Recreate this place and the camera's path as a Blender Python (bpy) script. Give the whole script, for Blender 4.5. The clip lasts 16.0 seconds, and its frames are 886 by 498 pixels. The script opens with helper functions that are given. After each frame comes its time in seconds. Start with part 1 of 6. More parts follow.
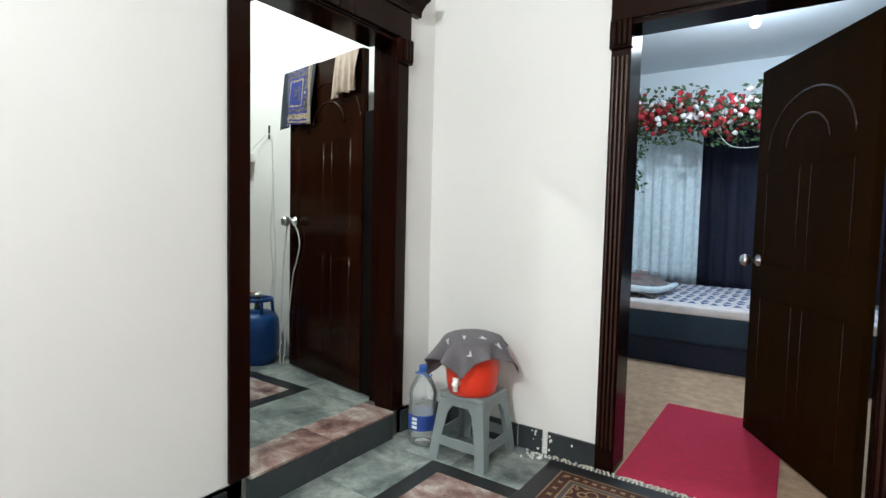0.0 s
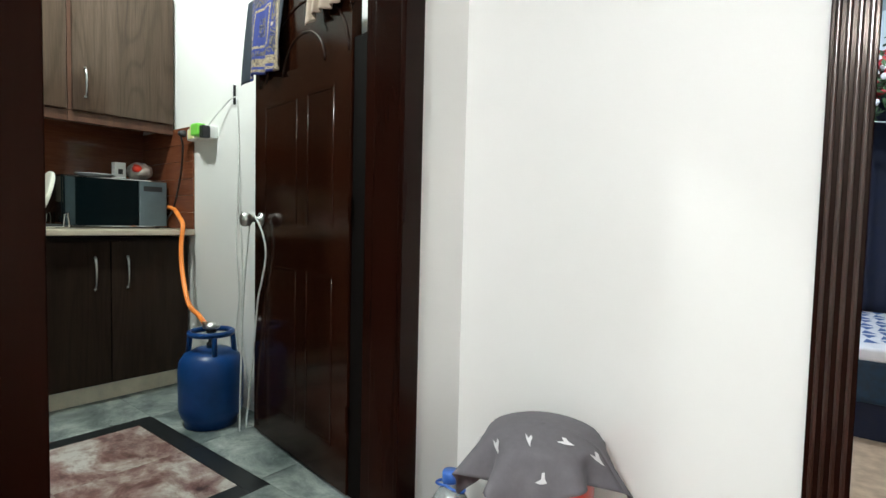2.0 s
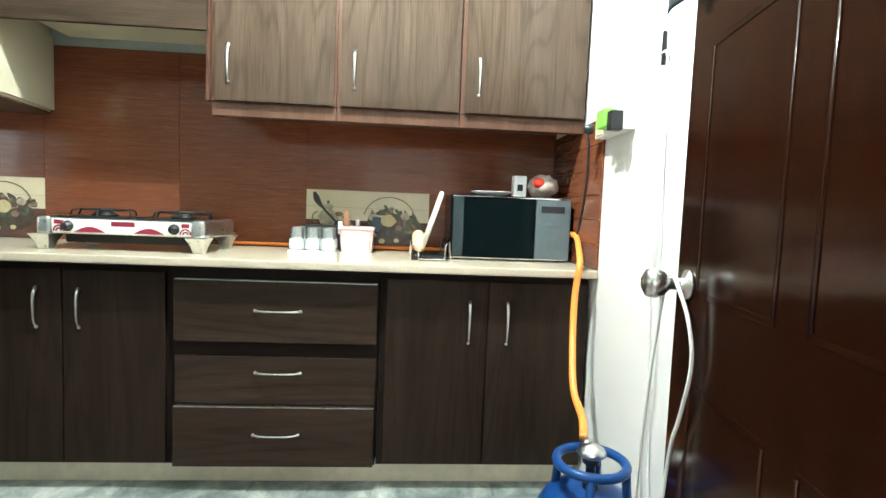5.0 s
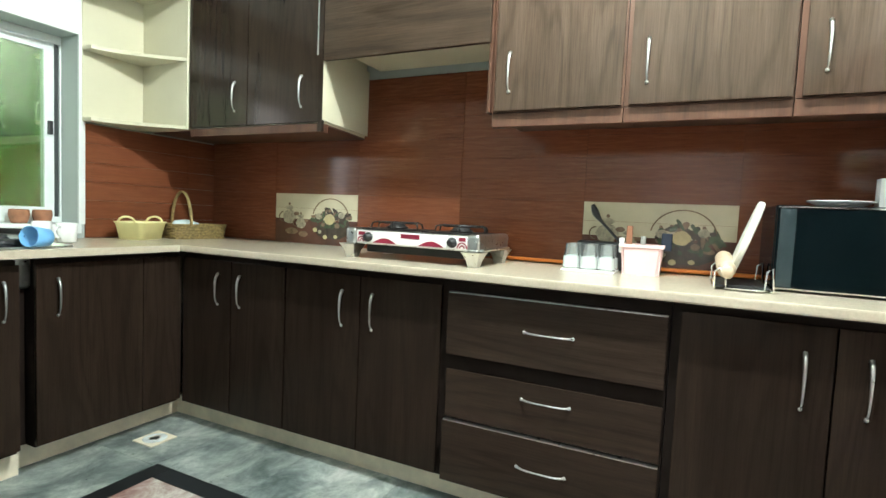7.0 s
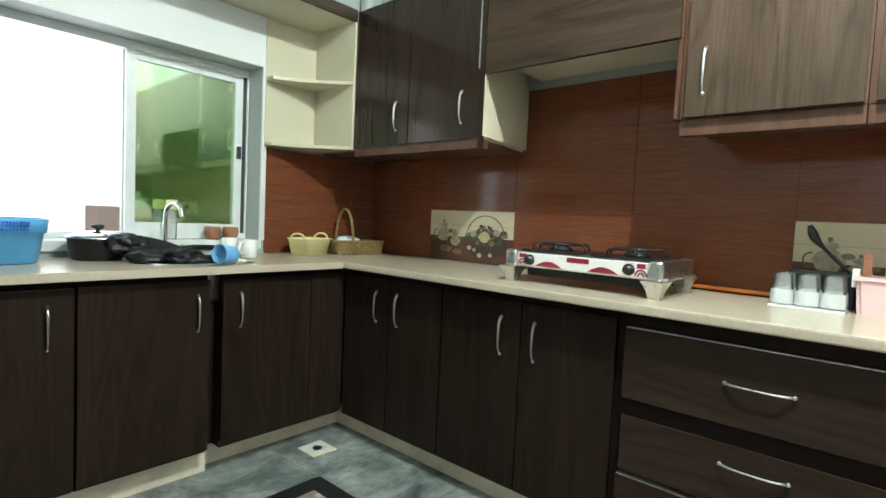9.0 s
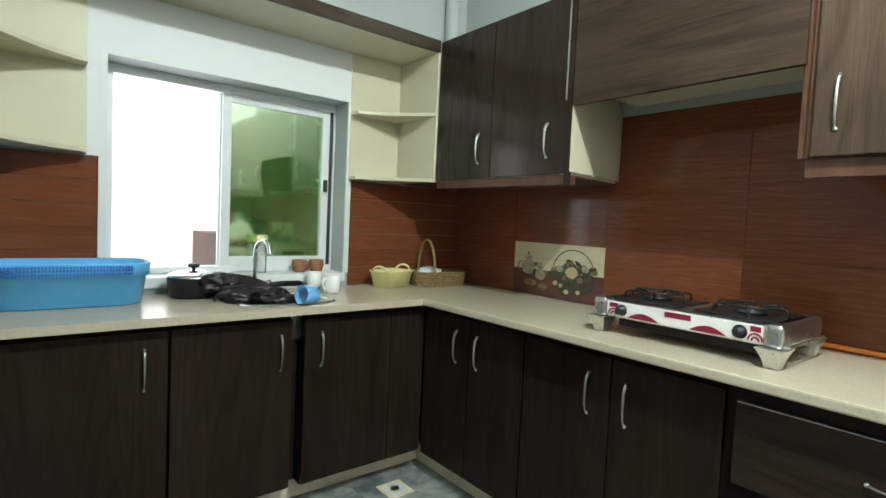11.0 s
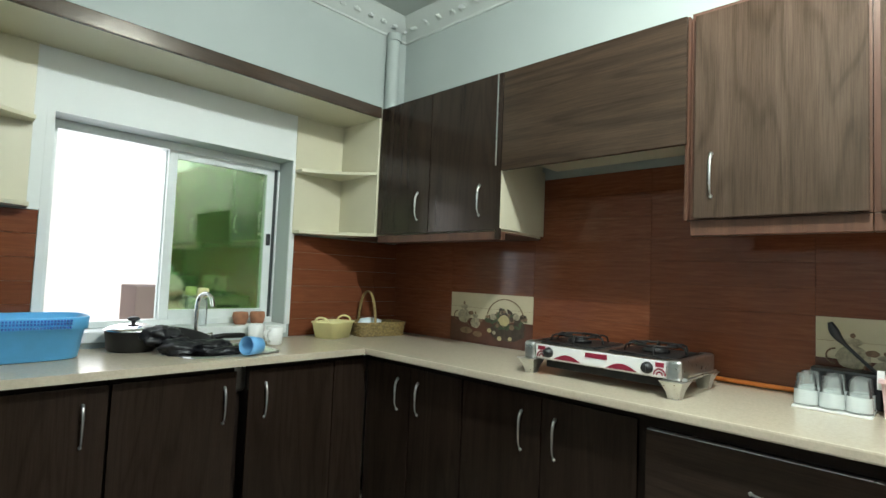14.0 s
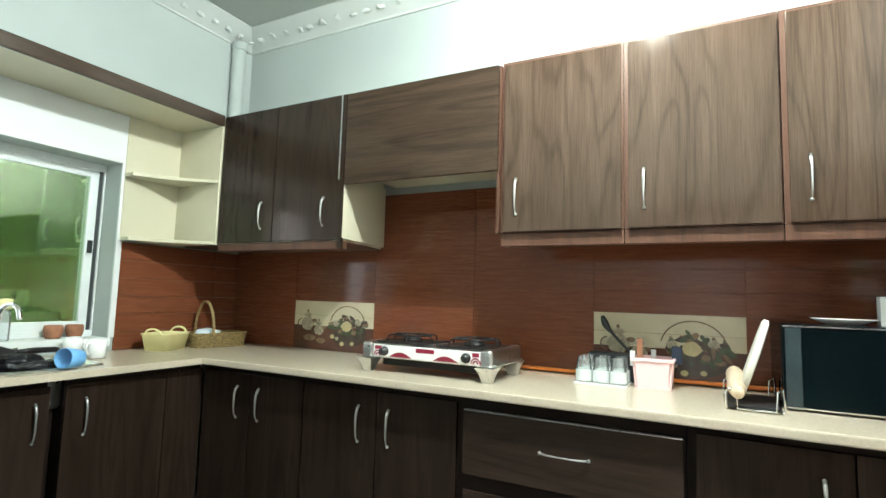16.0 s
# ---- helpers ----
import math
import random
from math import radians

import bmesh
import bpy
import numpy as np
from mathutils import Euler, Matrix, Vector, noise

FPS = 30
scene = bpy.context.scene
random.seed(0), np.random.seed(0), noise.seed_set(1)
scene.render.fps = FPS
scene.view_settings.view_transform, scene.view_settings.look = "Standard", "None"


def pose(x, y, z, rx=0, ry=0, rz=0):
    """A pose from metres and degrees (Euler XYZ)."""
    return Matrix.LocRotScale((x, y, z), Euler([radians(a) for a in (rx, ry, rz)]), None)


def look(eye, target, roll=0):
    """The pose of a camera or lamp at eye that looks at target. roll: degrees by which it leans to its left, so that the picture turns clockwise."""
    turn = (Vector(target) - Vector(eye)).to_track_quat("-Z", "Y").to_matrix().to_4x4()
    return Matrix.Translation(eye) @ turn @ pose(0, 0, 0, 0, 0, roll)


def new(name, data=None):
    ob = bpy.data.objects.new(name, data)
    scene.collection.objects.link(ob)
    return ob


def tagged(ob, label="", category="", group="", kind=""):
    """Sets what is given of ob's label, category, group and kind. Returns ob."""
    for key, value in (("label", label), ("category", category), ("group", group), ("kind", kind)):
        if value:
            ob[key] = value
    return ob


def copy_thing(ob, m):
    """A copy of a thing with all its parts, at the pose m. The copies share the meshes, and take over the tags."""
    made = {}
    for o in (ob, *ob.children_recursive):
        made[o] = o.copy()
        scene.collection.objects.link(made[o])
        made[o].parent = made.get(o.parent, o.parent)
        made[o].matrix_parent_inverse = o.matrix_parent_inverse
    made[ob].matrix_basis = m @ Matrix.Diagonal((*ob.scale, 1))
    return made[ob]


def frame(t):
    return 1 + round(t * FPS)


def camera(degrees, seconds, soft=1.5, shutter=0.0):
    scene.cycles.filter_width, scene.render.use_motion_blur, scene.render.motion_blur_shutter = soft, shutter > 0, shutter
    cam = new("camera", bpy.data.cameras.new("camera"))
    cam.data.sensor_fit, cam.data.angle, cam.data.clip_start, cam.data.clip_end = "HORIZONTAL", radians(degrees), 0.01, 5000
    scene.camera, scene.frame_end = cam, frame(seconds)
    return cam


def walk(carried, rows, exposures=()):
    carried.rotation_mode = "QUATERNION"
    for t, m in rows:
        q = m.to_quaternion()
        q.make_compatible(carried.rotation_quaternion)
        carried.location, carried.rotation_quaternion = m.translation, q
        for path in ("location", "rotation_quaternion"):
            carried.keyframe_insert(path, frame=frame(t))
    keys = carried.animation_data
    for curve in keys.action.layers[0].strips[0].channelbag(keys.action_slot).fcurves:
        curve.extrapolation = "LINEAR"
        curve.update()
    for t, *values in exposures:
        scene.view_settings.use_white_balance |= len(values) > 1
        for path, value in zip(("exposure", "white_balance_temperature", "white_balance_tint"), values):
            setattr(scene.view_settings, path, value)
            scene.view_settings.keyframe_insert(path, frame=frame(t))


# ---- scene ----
cam = camera(81.43, 16.0)
# seconds, x, y, z, rx, ry, rz
ROWS = [
    (0.0, 0.001, 0.001, 1.044, 86.596, -1.354, 34.718),
    (0.5, -0.122, 0.220, 1.031, 86.824, -1.454, 34.884),
    (1.0, -0.329, 0.447, 1.026, 86.684, -1.499, 35.255),
    (1.5, -0.526, 0.660, 1.021, 86.861, -1.583, 35.879),
    (2.0, -0.705, 0.948, 1.010, 86.986, -1.373, 37.895),
    (2.5, -0.870, 1.192, 1.046, 86.608, -1.592, 42.494),
    (3.0, -1.093, 1.393, 1.066, 86.208, -1.818, 48.995),
    (3.5, -1.277, 1.527, 1.084, 86.185, -1.659, 57.668),
    (4.0, -1.426, 1.656, 1.101, 86.131, -2.108, 67.413),
    (4.5, -1.570, 1.711, 1.117, 86.175, -2.191, 77.458),
    (5.0, -1.737, 1.684, 1.135, 85.916, -2.263, 86.133),
    (7.5, -1.980, 1.621, 1.130, 86.610, -2.722, 120.784),
    (8.0, -1.994, 1.604, 1.132, 86.787, -2.844, 124.243),
    (8.5, -2.018, 1.538, 1.138, 86.694, -2.761, 127.412),
    (9.0, -2.058, 1.457, 1.170, 86.703, -2.702, 131.393),
    (9.5, -2.123, 1.414, 1.214, 86.762, -2.859, 136.120),
    (10.0, -2.169, 1.415, 1.268, 86.755, -2.938, 140.995),
    (12.5, -2.116, 1.365, 1.331, 87.433, -2.394, 141.198),
    (13.0, -2.107, 1.376, 1.330, 88.657, -2.443, 139.155),
    (13.5, -2.090, 1.416, 1.315, 90.500, -2.307, 137.101),
    (14.0, -2.018, 1.507, 1.315, 93.098, -2.323, 133.943),
    (14.5, -1.939, 1.580, 1.320, 94.950, -2.171, 129.911),
    (15.0, -1.899, 1.621, 1.308, 95.716, -1.853, 125.562),
    (15.5, -1.890, 1.654, 1.295, 95.861, -1.774, 121.384),
    (16.0, -1.887, 1.665, 1.273, 95.343, -1.676, 117.463),
]
walk(cam, [(t, pose(x, y, z, rx, ry, rz)) for t, x, y, z, rx, ry, rz in ROWS],
     exposures=[(0.0, -0.66), (1.5, -0.6), (2.2, -0.45), (3.0, -0.45), (3.5, -0.27), (4.0, 0.45), (5.0, 0.9), (7.5, 0.65), (8.2, 0.65), (9.0, 0.17), (10.0, -0.05), (12.5, -0.03), (13.5, -0.12), (14.5, -0.1), (15.3, 0.2), (16.0, 0.48)])

# ---- world, sun, lamps, exposure ----
world = bpy.data.worlds.new("sky")
scene.world = world
world.use_nodes = True
wt = world.node_tree
sky = wt.nodes.new("ShaderNodeTexSky")
sky.sky_type, sky.sun_disc = "NISHITA", False
sky.sun_elevation, sky.sun_rotation = radians(45), radians(8)
wt.links.new(sky.outputs[0], wt.nodes["Background"].inputs[0])
wt.nodes["Background"].inputs[1].default_value = 0.15


def sun(elevation, rotation, strength):
    data = bpy.data.lights.new("sun", "SUN")
    data.energy, data.angle, data.color = strength, radians(0.5), (1.0, 0.95, 0.88)
    e, r = radians(elevation), radians(rotation)
    ob = new("sun", data)
    ob.matrix_world = look((0, 0, 0), (-math.cos(e) * math.sin(r), -math.cos(e) * math.cos(r), -math.sin(e)))
    return ob


sun(45, 8, 5.0)


def bulb_light(name, place, watts, colour, radius):
    data = bpy.data.lights.new(name, "POINT")
    data.energy, data.color, data.shadow_soft_size = watts, colour, radius
    ob = new(name, data)
    ob.location = place
    return ob


KITCHEN_LAMP = (-3.06, 1.42, 2.86)
HALL_LAMP = (-0.60, -1.15, 2.55)
BEDROOM_LAMP = (-0.365, 4.70, 2.61)
bulb_light("kitchen_bulb_light", KITCHEN_LAMP, 190, (0.91, 1.0, 0.97), 0.045)
bulb_light("hall_bulb_light", HALL_LAMP, 375, (0.94, 0.975, 1.0), 0.07)
bulb_light("bedroom_bulb_light", BEDROOM_LAMP, 130, (0.74, 0.88, 1.0), 0.05)
data = bpy.data.lights.new("window_daylight", "AREA")
data.shape, data.size, data.size_y, data.energy, data.color = "RECTANGLE", 0.46, 0.9, 3.5, (0.93, 0.97, 1.0)
win_light = new("window_daylight", data)
win_light.matrix_world = look((-2.70, -1.58, 1.5), (-2.70, 0.0, 1.35))

# ---- materials ----
def material(name, rough=0.5, metal=0.0, coat=0.0):
    m = bpy.data.materials.new(name)
    m.use_nodes = True
    b = m.node_tree.nodes["Principled BSDF"]
    b.inputs["Roughness"].default_value = rough
    b.inputs["Metallic"].default_value = metal
    b.inputs["Coat Weight"].default_value = coat
    b.inputs["Coat Roughness"].default_value = 0.12
    return m


def node(m, kind, **sets):
    n = m.node_tree.nodes.new(kind)
    for k, v in sets.items():
        n.inputs[k.replace("_", " ")].default_value = v
    return n


def link(m, a, b):
    m.node_tree.links.new(a, b)


def coords(m, scale=(1, 1, 1), shuffle=0.0):
    """Object space, in metres, each object shifted at random so that alike pieces differ."""
    tc = m.node_tree.nodes.new("ShaderNodeTexCoord")
    mp = m.node_tree.nodes.new("ShaderNodeMapping")
    mp.inputs["Scale"].default_value = scale
    link(m, tc.outputs["Object"], mp.inputs["Vector"])
    if shuffle:
        info = m.node_tree.nodes.new("ShaderNodeObjectInfo")
        mul = m.node_tree.nodes.new("ShaderNodeMath")
        mul.operation = "MULTIPLY"
        mul.inputs[1].default_value = shuffle
        link(m, info.outputs["Random"], mul.inputs[0])
        comb = m.node_tree.nodes.new("ShaderNodeCombineXYZ")
        for i in range(3):
            link(m, mul.outputs[0], comb.inputs[i])
        link(m, comb.outputs[0], mp.inputs["Location"])
    return mp.outputs["Vector"]


def ramp(m, fac, stops):
    r = m.node_tree.nodes.new("ShaderNodeValToRGB")
    els = r.color_ramp.elements
    while len(els) < len(stops):
        els.new(0.5)
    for e, (p, c) in zip(els, stops):
        e.position, e.color = p, (*c, 1)
    link(m, fac, r.inputs[0])
    return r.outputs[0]


def noise_tex(m, vec, scale, detail=6, rough=0.6, distortion=0.0):
    n = node(m, "ShaderNodeTexNoise", Scale=scale, Detail=detail, Roughness=rough, Distortion=distortion)
    link(m, vec, n.inputs["Vector"])
    return n.outputs["Fac"]


def mix(m, fac, a, b, kind="MIX"):
    n = m.node_tree.nodes.new("ShaderNodeMix")
    n.data_type, n.blend_type = "RGBA", kind
    for v, i in ((fac, 0), (a, 6), (b, 7)):
        if isinstance(v, (int, float)):
            n.inputs[i].default_value = v
        elif isinstance(v, tuple):
            n.inputs[i].default_value = (*v, 1)
        else:
            link(m, v, n.inputs[i])
    return n.outputs[2]


def bump(m, height, strength, distance=0.002):
    n = node(m, "ShaderNodeBump", Strength=strength, Distance=distance)
    link(m, height, n.inputs["Height"])
    link(m, n.outputs[0], m.node_tree.nodes["Principled BSDF"].inputs["Normal"])


def base(m, colour):
    b = m.node_tree.nodes["Principled BSDF"].inputs["Base Color"]
    if isinstance(colour, tuple):
        b.default_value = (*colour, 1)
    else:
        link(m, colour, b)


def rough_from(m, fac, lo, hi):
    n = node(m, "ShaderNodeMapRange", To_Min=lo, To_Max=hi)
    link(m, fac, n.inputs[0])
    link(m, n.outputs[0], m.node_tree.nodes["Principled BSDF"].inputs["Roughness"])


def plaster(name, a, b, rough=0.55):
    m = material(name, rough)
    v = coords(m)
    big, fine = noise_tex(m, v, 1.3, 4), noise_tex(m, v, 90, 3)
    base(m, ramp(m, big, [(0.3, a), (0.7, b)]))
    rough_from(m, big, rough - 0.08, rough + 0.1)
    bump(m, fine, 0.12, 0.002)
    return m


def plain(name, colour, rough=0.5, metal=0.0, coat=0.0, vary=0.12, scale=14.0, grain=0.05):
    m = material(name, rough, metal, coat)
    v = coords(m)
    n = noise_tex(m, v, scale, 5)
    lo = tuple(c * (1 - vary) for c in colour)
    hi = tuple(min(1.0, c * (1 + vary)) for c in colour)
    base(m, ramp(m, n, [(0.3, lo), (0.7, hi)]))
    if rough > 0.05:
        rough_from(m, n, rough * 0.85, min(1.0, rough * 1.2))
    if grain:
        bump(m, noise_tex(m, v, scale * 12, 3), grain, 0.001)
    return m


def laminate(name, dark, mid, light, along, rough=0.32, shine=0.5, sheen_tint=(1, 0.90, 0.80), grain=0.55):
    """Wood-print laminate; along is the axis of the grain."""
    m = material(name, rough)
    m.node_tree.nodes["Principled BSDF"].inputs["Specular IOR Level"].default_value = shine
    m.node_tree.nodes["Principled BSDF"].inputs["Specular Tint"].default_value = (*sheen_tint, 1)
    s = [4.0, 4.0, 4.0]
    s["xyz".index(along)] = 0.5
    v = coords(m, tuple(s), 7.0)
    field = noise_tex(m, v, 1.0, 2, 0.45, 0.5)
    mul = node(m, "ShaderNodeMath")
    mul.operation = "MULTIPLY"
    mul.inputs[1].default_value = 74.0
    link(m, field, mul.inputs[0])
    wave = node(m, "ShaderNodeMath")
    wave.operation = "SINE"
    link(m, mul.outputs[0], wave.inputs[0])
    unit = node(m, "ShaderNodeMapRange", From_Min=-1.0, From_Max=1.0)
    link(m, wave.outputs[0], unit.inputs[0])
    c = [9.0, 9.0, 9.0]
    c["xyz".index(along)] = 0.7
    band = noise_tex(m, coords(m, tuple(c), 5.0), 1.0, 5, 0.62, 0.3)
    f = [95.0, 95.0, 95.0]
    f["xyz".index(along)] = 3.0
    fine = noise_tex(m, coords(m, tuple(f), 3.0), 2.0, 4, 0.7)
    col = ramp(m, band, [(0.25, dark), (0.5, mid), (0.78, light)])
    lines = ramp(m, unit.outputs[0], [(0.0, (0.70, 0.68, 0.66)), (0.22, (0.95, 0.95, 0.95)), (1.0, (1.08, 1.07, 1.06))])
    col = mix(m, grain, col, lines, "MULTIPLY")
    col = mix(m, grain, col, ramp(m, fine, [(0.34, (0.70, 0.68, 0.66)), (0.5, (0.97, 0.97, 0.97)), (0.66, (1.22, 1.21, 1.2))]), "MULTIPLY")
    base(m, col)
    rough_from(m, band, rough - 0.05, rough + 0.08)
    bump(m, fine, 0.04, 0.001)
    return m


def marble(name, stops, vein, rough=0.18, scale=1.9):
    m = material(name, rough)
    v = coords(m, (1.0, 1.2, 1.0), 9.0)
    n = noise_tex(m, v, scale, 12, 0.7, 0.35)
    col = ramp(m, n, stops)
    n2 = noise_tex(m, v, scale * 1.1, 10, 0.72, 0.25)
    veins = ramp(m, n2, [(0.47, (0, 0, 0)), (0.5, (1, 1, 1)), (0.53, (0, 0, 0))])
    soft = noise_tex(m, v, scale * 0.8, 3)
    veins = mix(m, 1.0, veins, ramp(m, soft, [(0.5, (0, 0, 0)), (0.68, (0.32, 0.32, 0.32))]), "MULTIPLY")
    col = mix(m, veins, col, vein)
    dirt = noise_tex(m, coords(m), 2.2, 6, 0.7)
    col = mix(m, 0.5, col, ramp(m, dirt, [(0.35, (0.72, 0.7, 0.66)), (0.62, (1, 1, 1))]), "MULTIPLY")
    base(m, col)
    rough_from(m, dirt, rough, rough + 0.25)
    return m


M_HALL = plaster("hall_wall_paint", (0.77, 0.76, 0.73), (0.80, 0.79, 0.765))
# kitchen walls coloured darker than the hall's, to dim the bounced lamp light
M_KITCHEN = plaster("dimmed_kitchen_wall_paint", (0.345, 0.385, 0.37), (0.38, 0.42, 0.405))
# white ceilings coloured grey, so that less lamp light bounces down
M_CEILING = plaster("dimmed_ceiling_paint", (0.37, 0.40, 0.385), (0.41, 0.44, 0.425), 0.7)
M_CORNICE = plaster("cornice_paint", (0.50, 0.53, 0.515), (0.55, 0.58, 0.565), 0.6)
M_BEDROOM = plaster("bedroom_wall_paint", (0.66, 0.72, 0.76), (0.70, 0.76, 0.80))
M_REVEAL = plaster("window_reveal_paint", (0.64, 0.67, 0.66), (0.69, 0.72, 0.71))
M_OUTSIDE = plaster("outside_wall_paint", (0.78, 0.77, 0.75), (0.82, 0.80, 0.78), 0.8)
M_BLOCK = plaster("outside_block", (0.55, 0.40, 0.33), (0.62, 0.46, 0.38), 0.85)
M_POLISH = laminate("polished_door_wood", (0.010, 0.0026, 0.0012), (0.014, 0.0038, 0.0017), (0.019, 0.0053, 0.0023), "z", 0.14, 0.16, (1, 0.8, 0.65), 0.10)
M_FRAME = laminate("door_frame_wood", (0.0062, 0.0017, 0.0010), (0.0088, 0.0023, 0.0013), (0.0135, 0.0034, 0.0019), "z", 0.16, 0.10, (1, 0.85, 0.75), 0.10)
M_BDOOR = laminate("bedroom_door_wood", (0.0105, 0.0044, 0.0010), (0.0135, 0.0056, 0.0013), (0.0175, 0.0072, 0.0018), "z", 0.22, 0.01, (1, 0.75, 0.55), 0.10)
M_LACQUER = laminate("lacquered_bead_wood", (0.014, 0.0035, 0.002), (0.018, 0.0045, 0.0025), (0.024, 0.0060, 0.0034), "z", 0.13, 0.6, (1, 0.9, 0.85), 0.10)
# one walnut laminate in lit and shaded copies; the shade is in the colour
M_LAM_LIT = laminate("walnut_laminate_lit", (0.040, 0.0245, 0.0165), (0.055, 0.0350, 0.0240), (0.078, 0.052, 0.037), "z", 0.11, 0.36, grain=0.8)
M_LAM_FLAP_SHADE = laminate("walnut_laminate_flap_shade", (0.026, 0.0162, 0.0108), (0.037, 0.0236, 0.0160), (0.054, 0.036, 0.0255), "y", 0.13, 0.34, grain=0.8)
M_FASCIA = laminate("glossy_fascia_laminate", (0.020, 0.010, 0.007), (0.032, 0.018, 0.012), (0.050, 0.030, 0.022), "x", 0.11, 0.5)
M_LAM_BASE_SHADE = laminate("walnut_laminate_base_shade", (0.0165, 0.0104, 0.0075), (0.0215, 0.0137, 0.0100), (0.029, 0.0190, 0.0141), "z",0.22, 0.15, grain=0.6)
M_LAM_CORNER_SHADE = laminate("walnut_laminate_corner_shade", (0.0180, 0.0114, 0.0082), (0.0240, 0.0153, 0.0112), (0.032, 0.0210, 0.0156), "z", 0.15, 0.32, grain=0.6)
M_LAM_DRAWER_SHADE = laminate("walnut_laminate_drawer_shade", (0.0225, 0.0146, 0.0108), (0.030, 0.0195, 0.0146), (0.040, 0.0268, 0.0205), "y",0.22, 0.15, grain=0.6)
M_EDGE = laminate("red_brown_edging", (0.055, 0.024, 0.015), (0.085, 0.040, 0.026), (0.125, 0.064, 0.042), "z", 0.4, 0.3)
# carcass coloured near black, for the shade in gaps between the fronts
M_INSIDE_SHADE = plain("cabinet_inside_shade", (0.014, 0.009, 0.007), 0.6)
M_CREAM = plain("cream_laminate", (0.55, 0.52, 0.385), 0.4, vary=0.04, scale=3)
M_COUNTER = plain("beige_counter_stone", (0.50, 0.435, 0.335), 0.2, vary=0.07, scale=90, grain=0.02)
M_PLINTH = plain("cream_plinth_tile", (0.80, 0.71, 0.55), 0.3, vary=0.15, scale=9)
M_STEEL = plain("brushed_steel", (0.62, 0.62, 0.60), 0.28, 1.0, vary=0.06, scale=50)
M_CHROME = plain("chrome", (0.78, 0.78, 0.77), 0.1, 1.0, vary=0.03)
M_ALU = plain("white_aluminium", (0.70, 0.74, 0.73), 0.35, vary=0.05)
M_GASKET = plain("dark_gasket", (0.03, 0.035, 0.035), 0.6)
# near-black colour for the shade in the door's hinge gap
M_HINGE_SHADE = plain("hinge_gap_shade", (0.0035, 0.0026, 0.0022), 0.7)
M_BLACK = plain("black_plastic", (0.012, 0.012, 0.014), 0.35)
M_IRON = plain("black_enamel_iron", (0.015, 0.014, 0.014), 0.4, vary=0.4)
M_GREY_PL = plain("grey_stool_plastic", (0.20, 0.235, 0.24), 0.38, vary=0.06)
M_RED = plain("red_cooler_plastic", (0.78, 0.045, 0.018), 0.3, vary=0.05)
M_WHITE_PL = plain("white_plastic", (0.80, 0.80, 0.78), 0.35, vary=0.04)
M_BLUE_PL = plain("blue_tub_plastic", (0.11, 0.43, 0.80), 0.4, vary=0.06)
M_BLUE_CUP = plain("blue_mug_plastic", (0.16, 0.42, 0.74), 0.4)
M_BLUE_CAP = plain("blue_bottle_cap", (0.03, 0.12, 0.45), 0.35)
M_BLUE_CYL = plain("blue_cylinder_paint", (0.006, 0.045, 0.17), 0.3, vary=0.2, scale=8)
M_ORANGE = plain("orange_hose_rubber", (0.95, 0.27, 0.05), 0.45, vary=0.08)
M_WIRE = plain("white_cable", (0.72, 0.73, 0.70), 0.5)
M_GREEN = plain("green_adaptor_plastic", (0.20, 0.62, 0.08), 0.35)
M_PINK = plain("pink_box_plastic", (0.80, 0.55, 0.55), 0.4, vary=0.05)
M_YELLOW = plain("yellow_basket_plastic", (0.78, 0.72, 0.36), 0.42, vary=0.06)
M_CLAY = plain("clay", (0.30, 0.13, 0.07), 0.8, vary=0.25, scale=30)
M_CERAMIC = plain("white_ceramic", (0.80, 0.81, 0.80), 0.15, vary=0.03)
M_BROWN_WOOD = plain("rolling_pin_wood", (0.52, 0.41, 0.29), 0.5, vary=0.2, scale=25)
M_BOARD = plain("round_board_white", (0.70, 0.69, 0.60), 0.45, vary=0.08)
M_MW = plain("microwave_black", (0.0022, 0.0048, 0.0058), 0.08, vary=0.2)
M_MW_PANEL = plain("microwave_grey_panel", (0.10, 0.135, 0.15), 0.3, metal=0.3, vary=0.1)
M_MW_BAND = plain("microwave_door_band", (0.022, 0.034, 0.038), 0.2, vary=0.1)
M_DARKCLOTH = plain("black_wet_cloth", (0.006, 0.006, 0.009), 0.42, vary=0.5, scale=30)
M_GREYCLOTH = plain("grey_cloth", (0.115, 0.105, 0.115), 0.85, vary=0.12, scale=40, grain=0.3)
M_PALEPRINT = plain("pale_cloth_print", (0.62, 0.60, 0.61), 0.85)
M_CREAMCLOTH = plain("cream_cloth", (0.46, 0.36, 0.29), 0.9, vary=0.16, scale=18, grain=0.3)
M_REDMAT = plain("red_felt_mat", (0.42, 0.012, 0.05), 0.95, vary=0.15, scale=30, grain=0.4)
M_BEDROOM_FLOOR = plain("tan_carpet", (0.46, 0.31, 0.20), 0.9, vary=0.22, scale=16, grain=0.4)
M_NAVY = plain("navy_curtain", (0.0026, 0.0046, 0.020), 0.8, vary=0.3)
M_SHEER = plain("pale_blue_sheer", (0.72, 0.84, 0.90), 0.7, vary=0.14, scale=22)
M_VELVET = plain("teal_velvet", (0.003, 0.019, 0.040), 0.7, vary=0.4, scale=30, grain=0.3)
M_BLANKET = plain("folded_blanket_cloth", (0.20, 0.17, 0.17), 0.9, vary=0.4, scale=12, grain=0.3)
M_LEAF = plain("leaf_green", (0.04, 0.085, 0.03), 0.6, vary=0.4, scale=30)
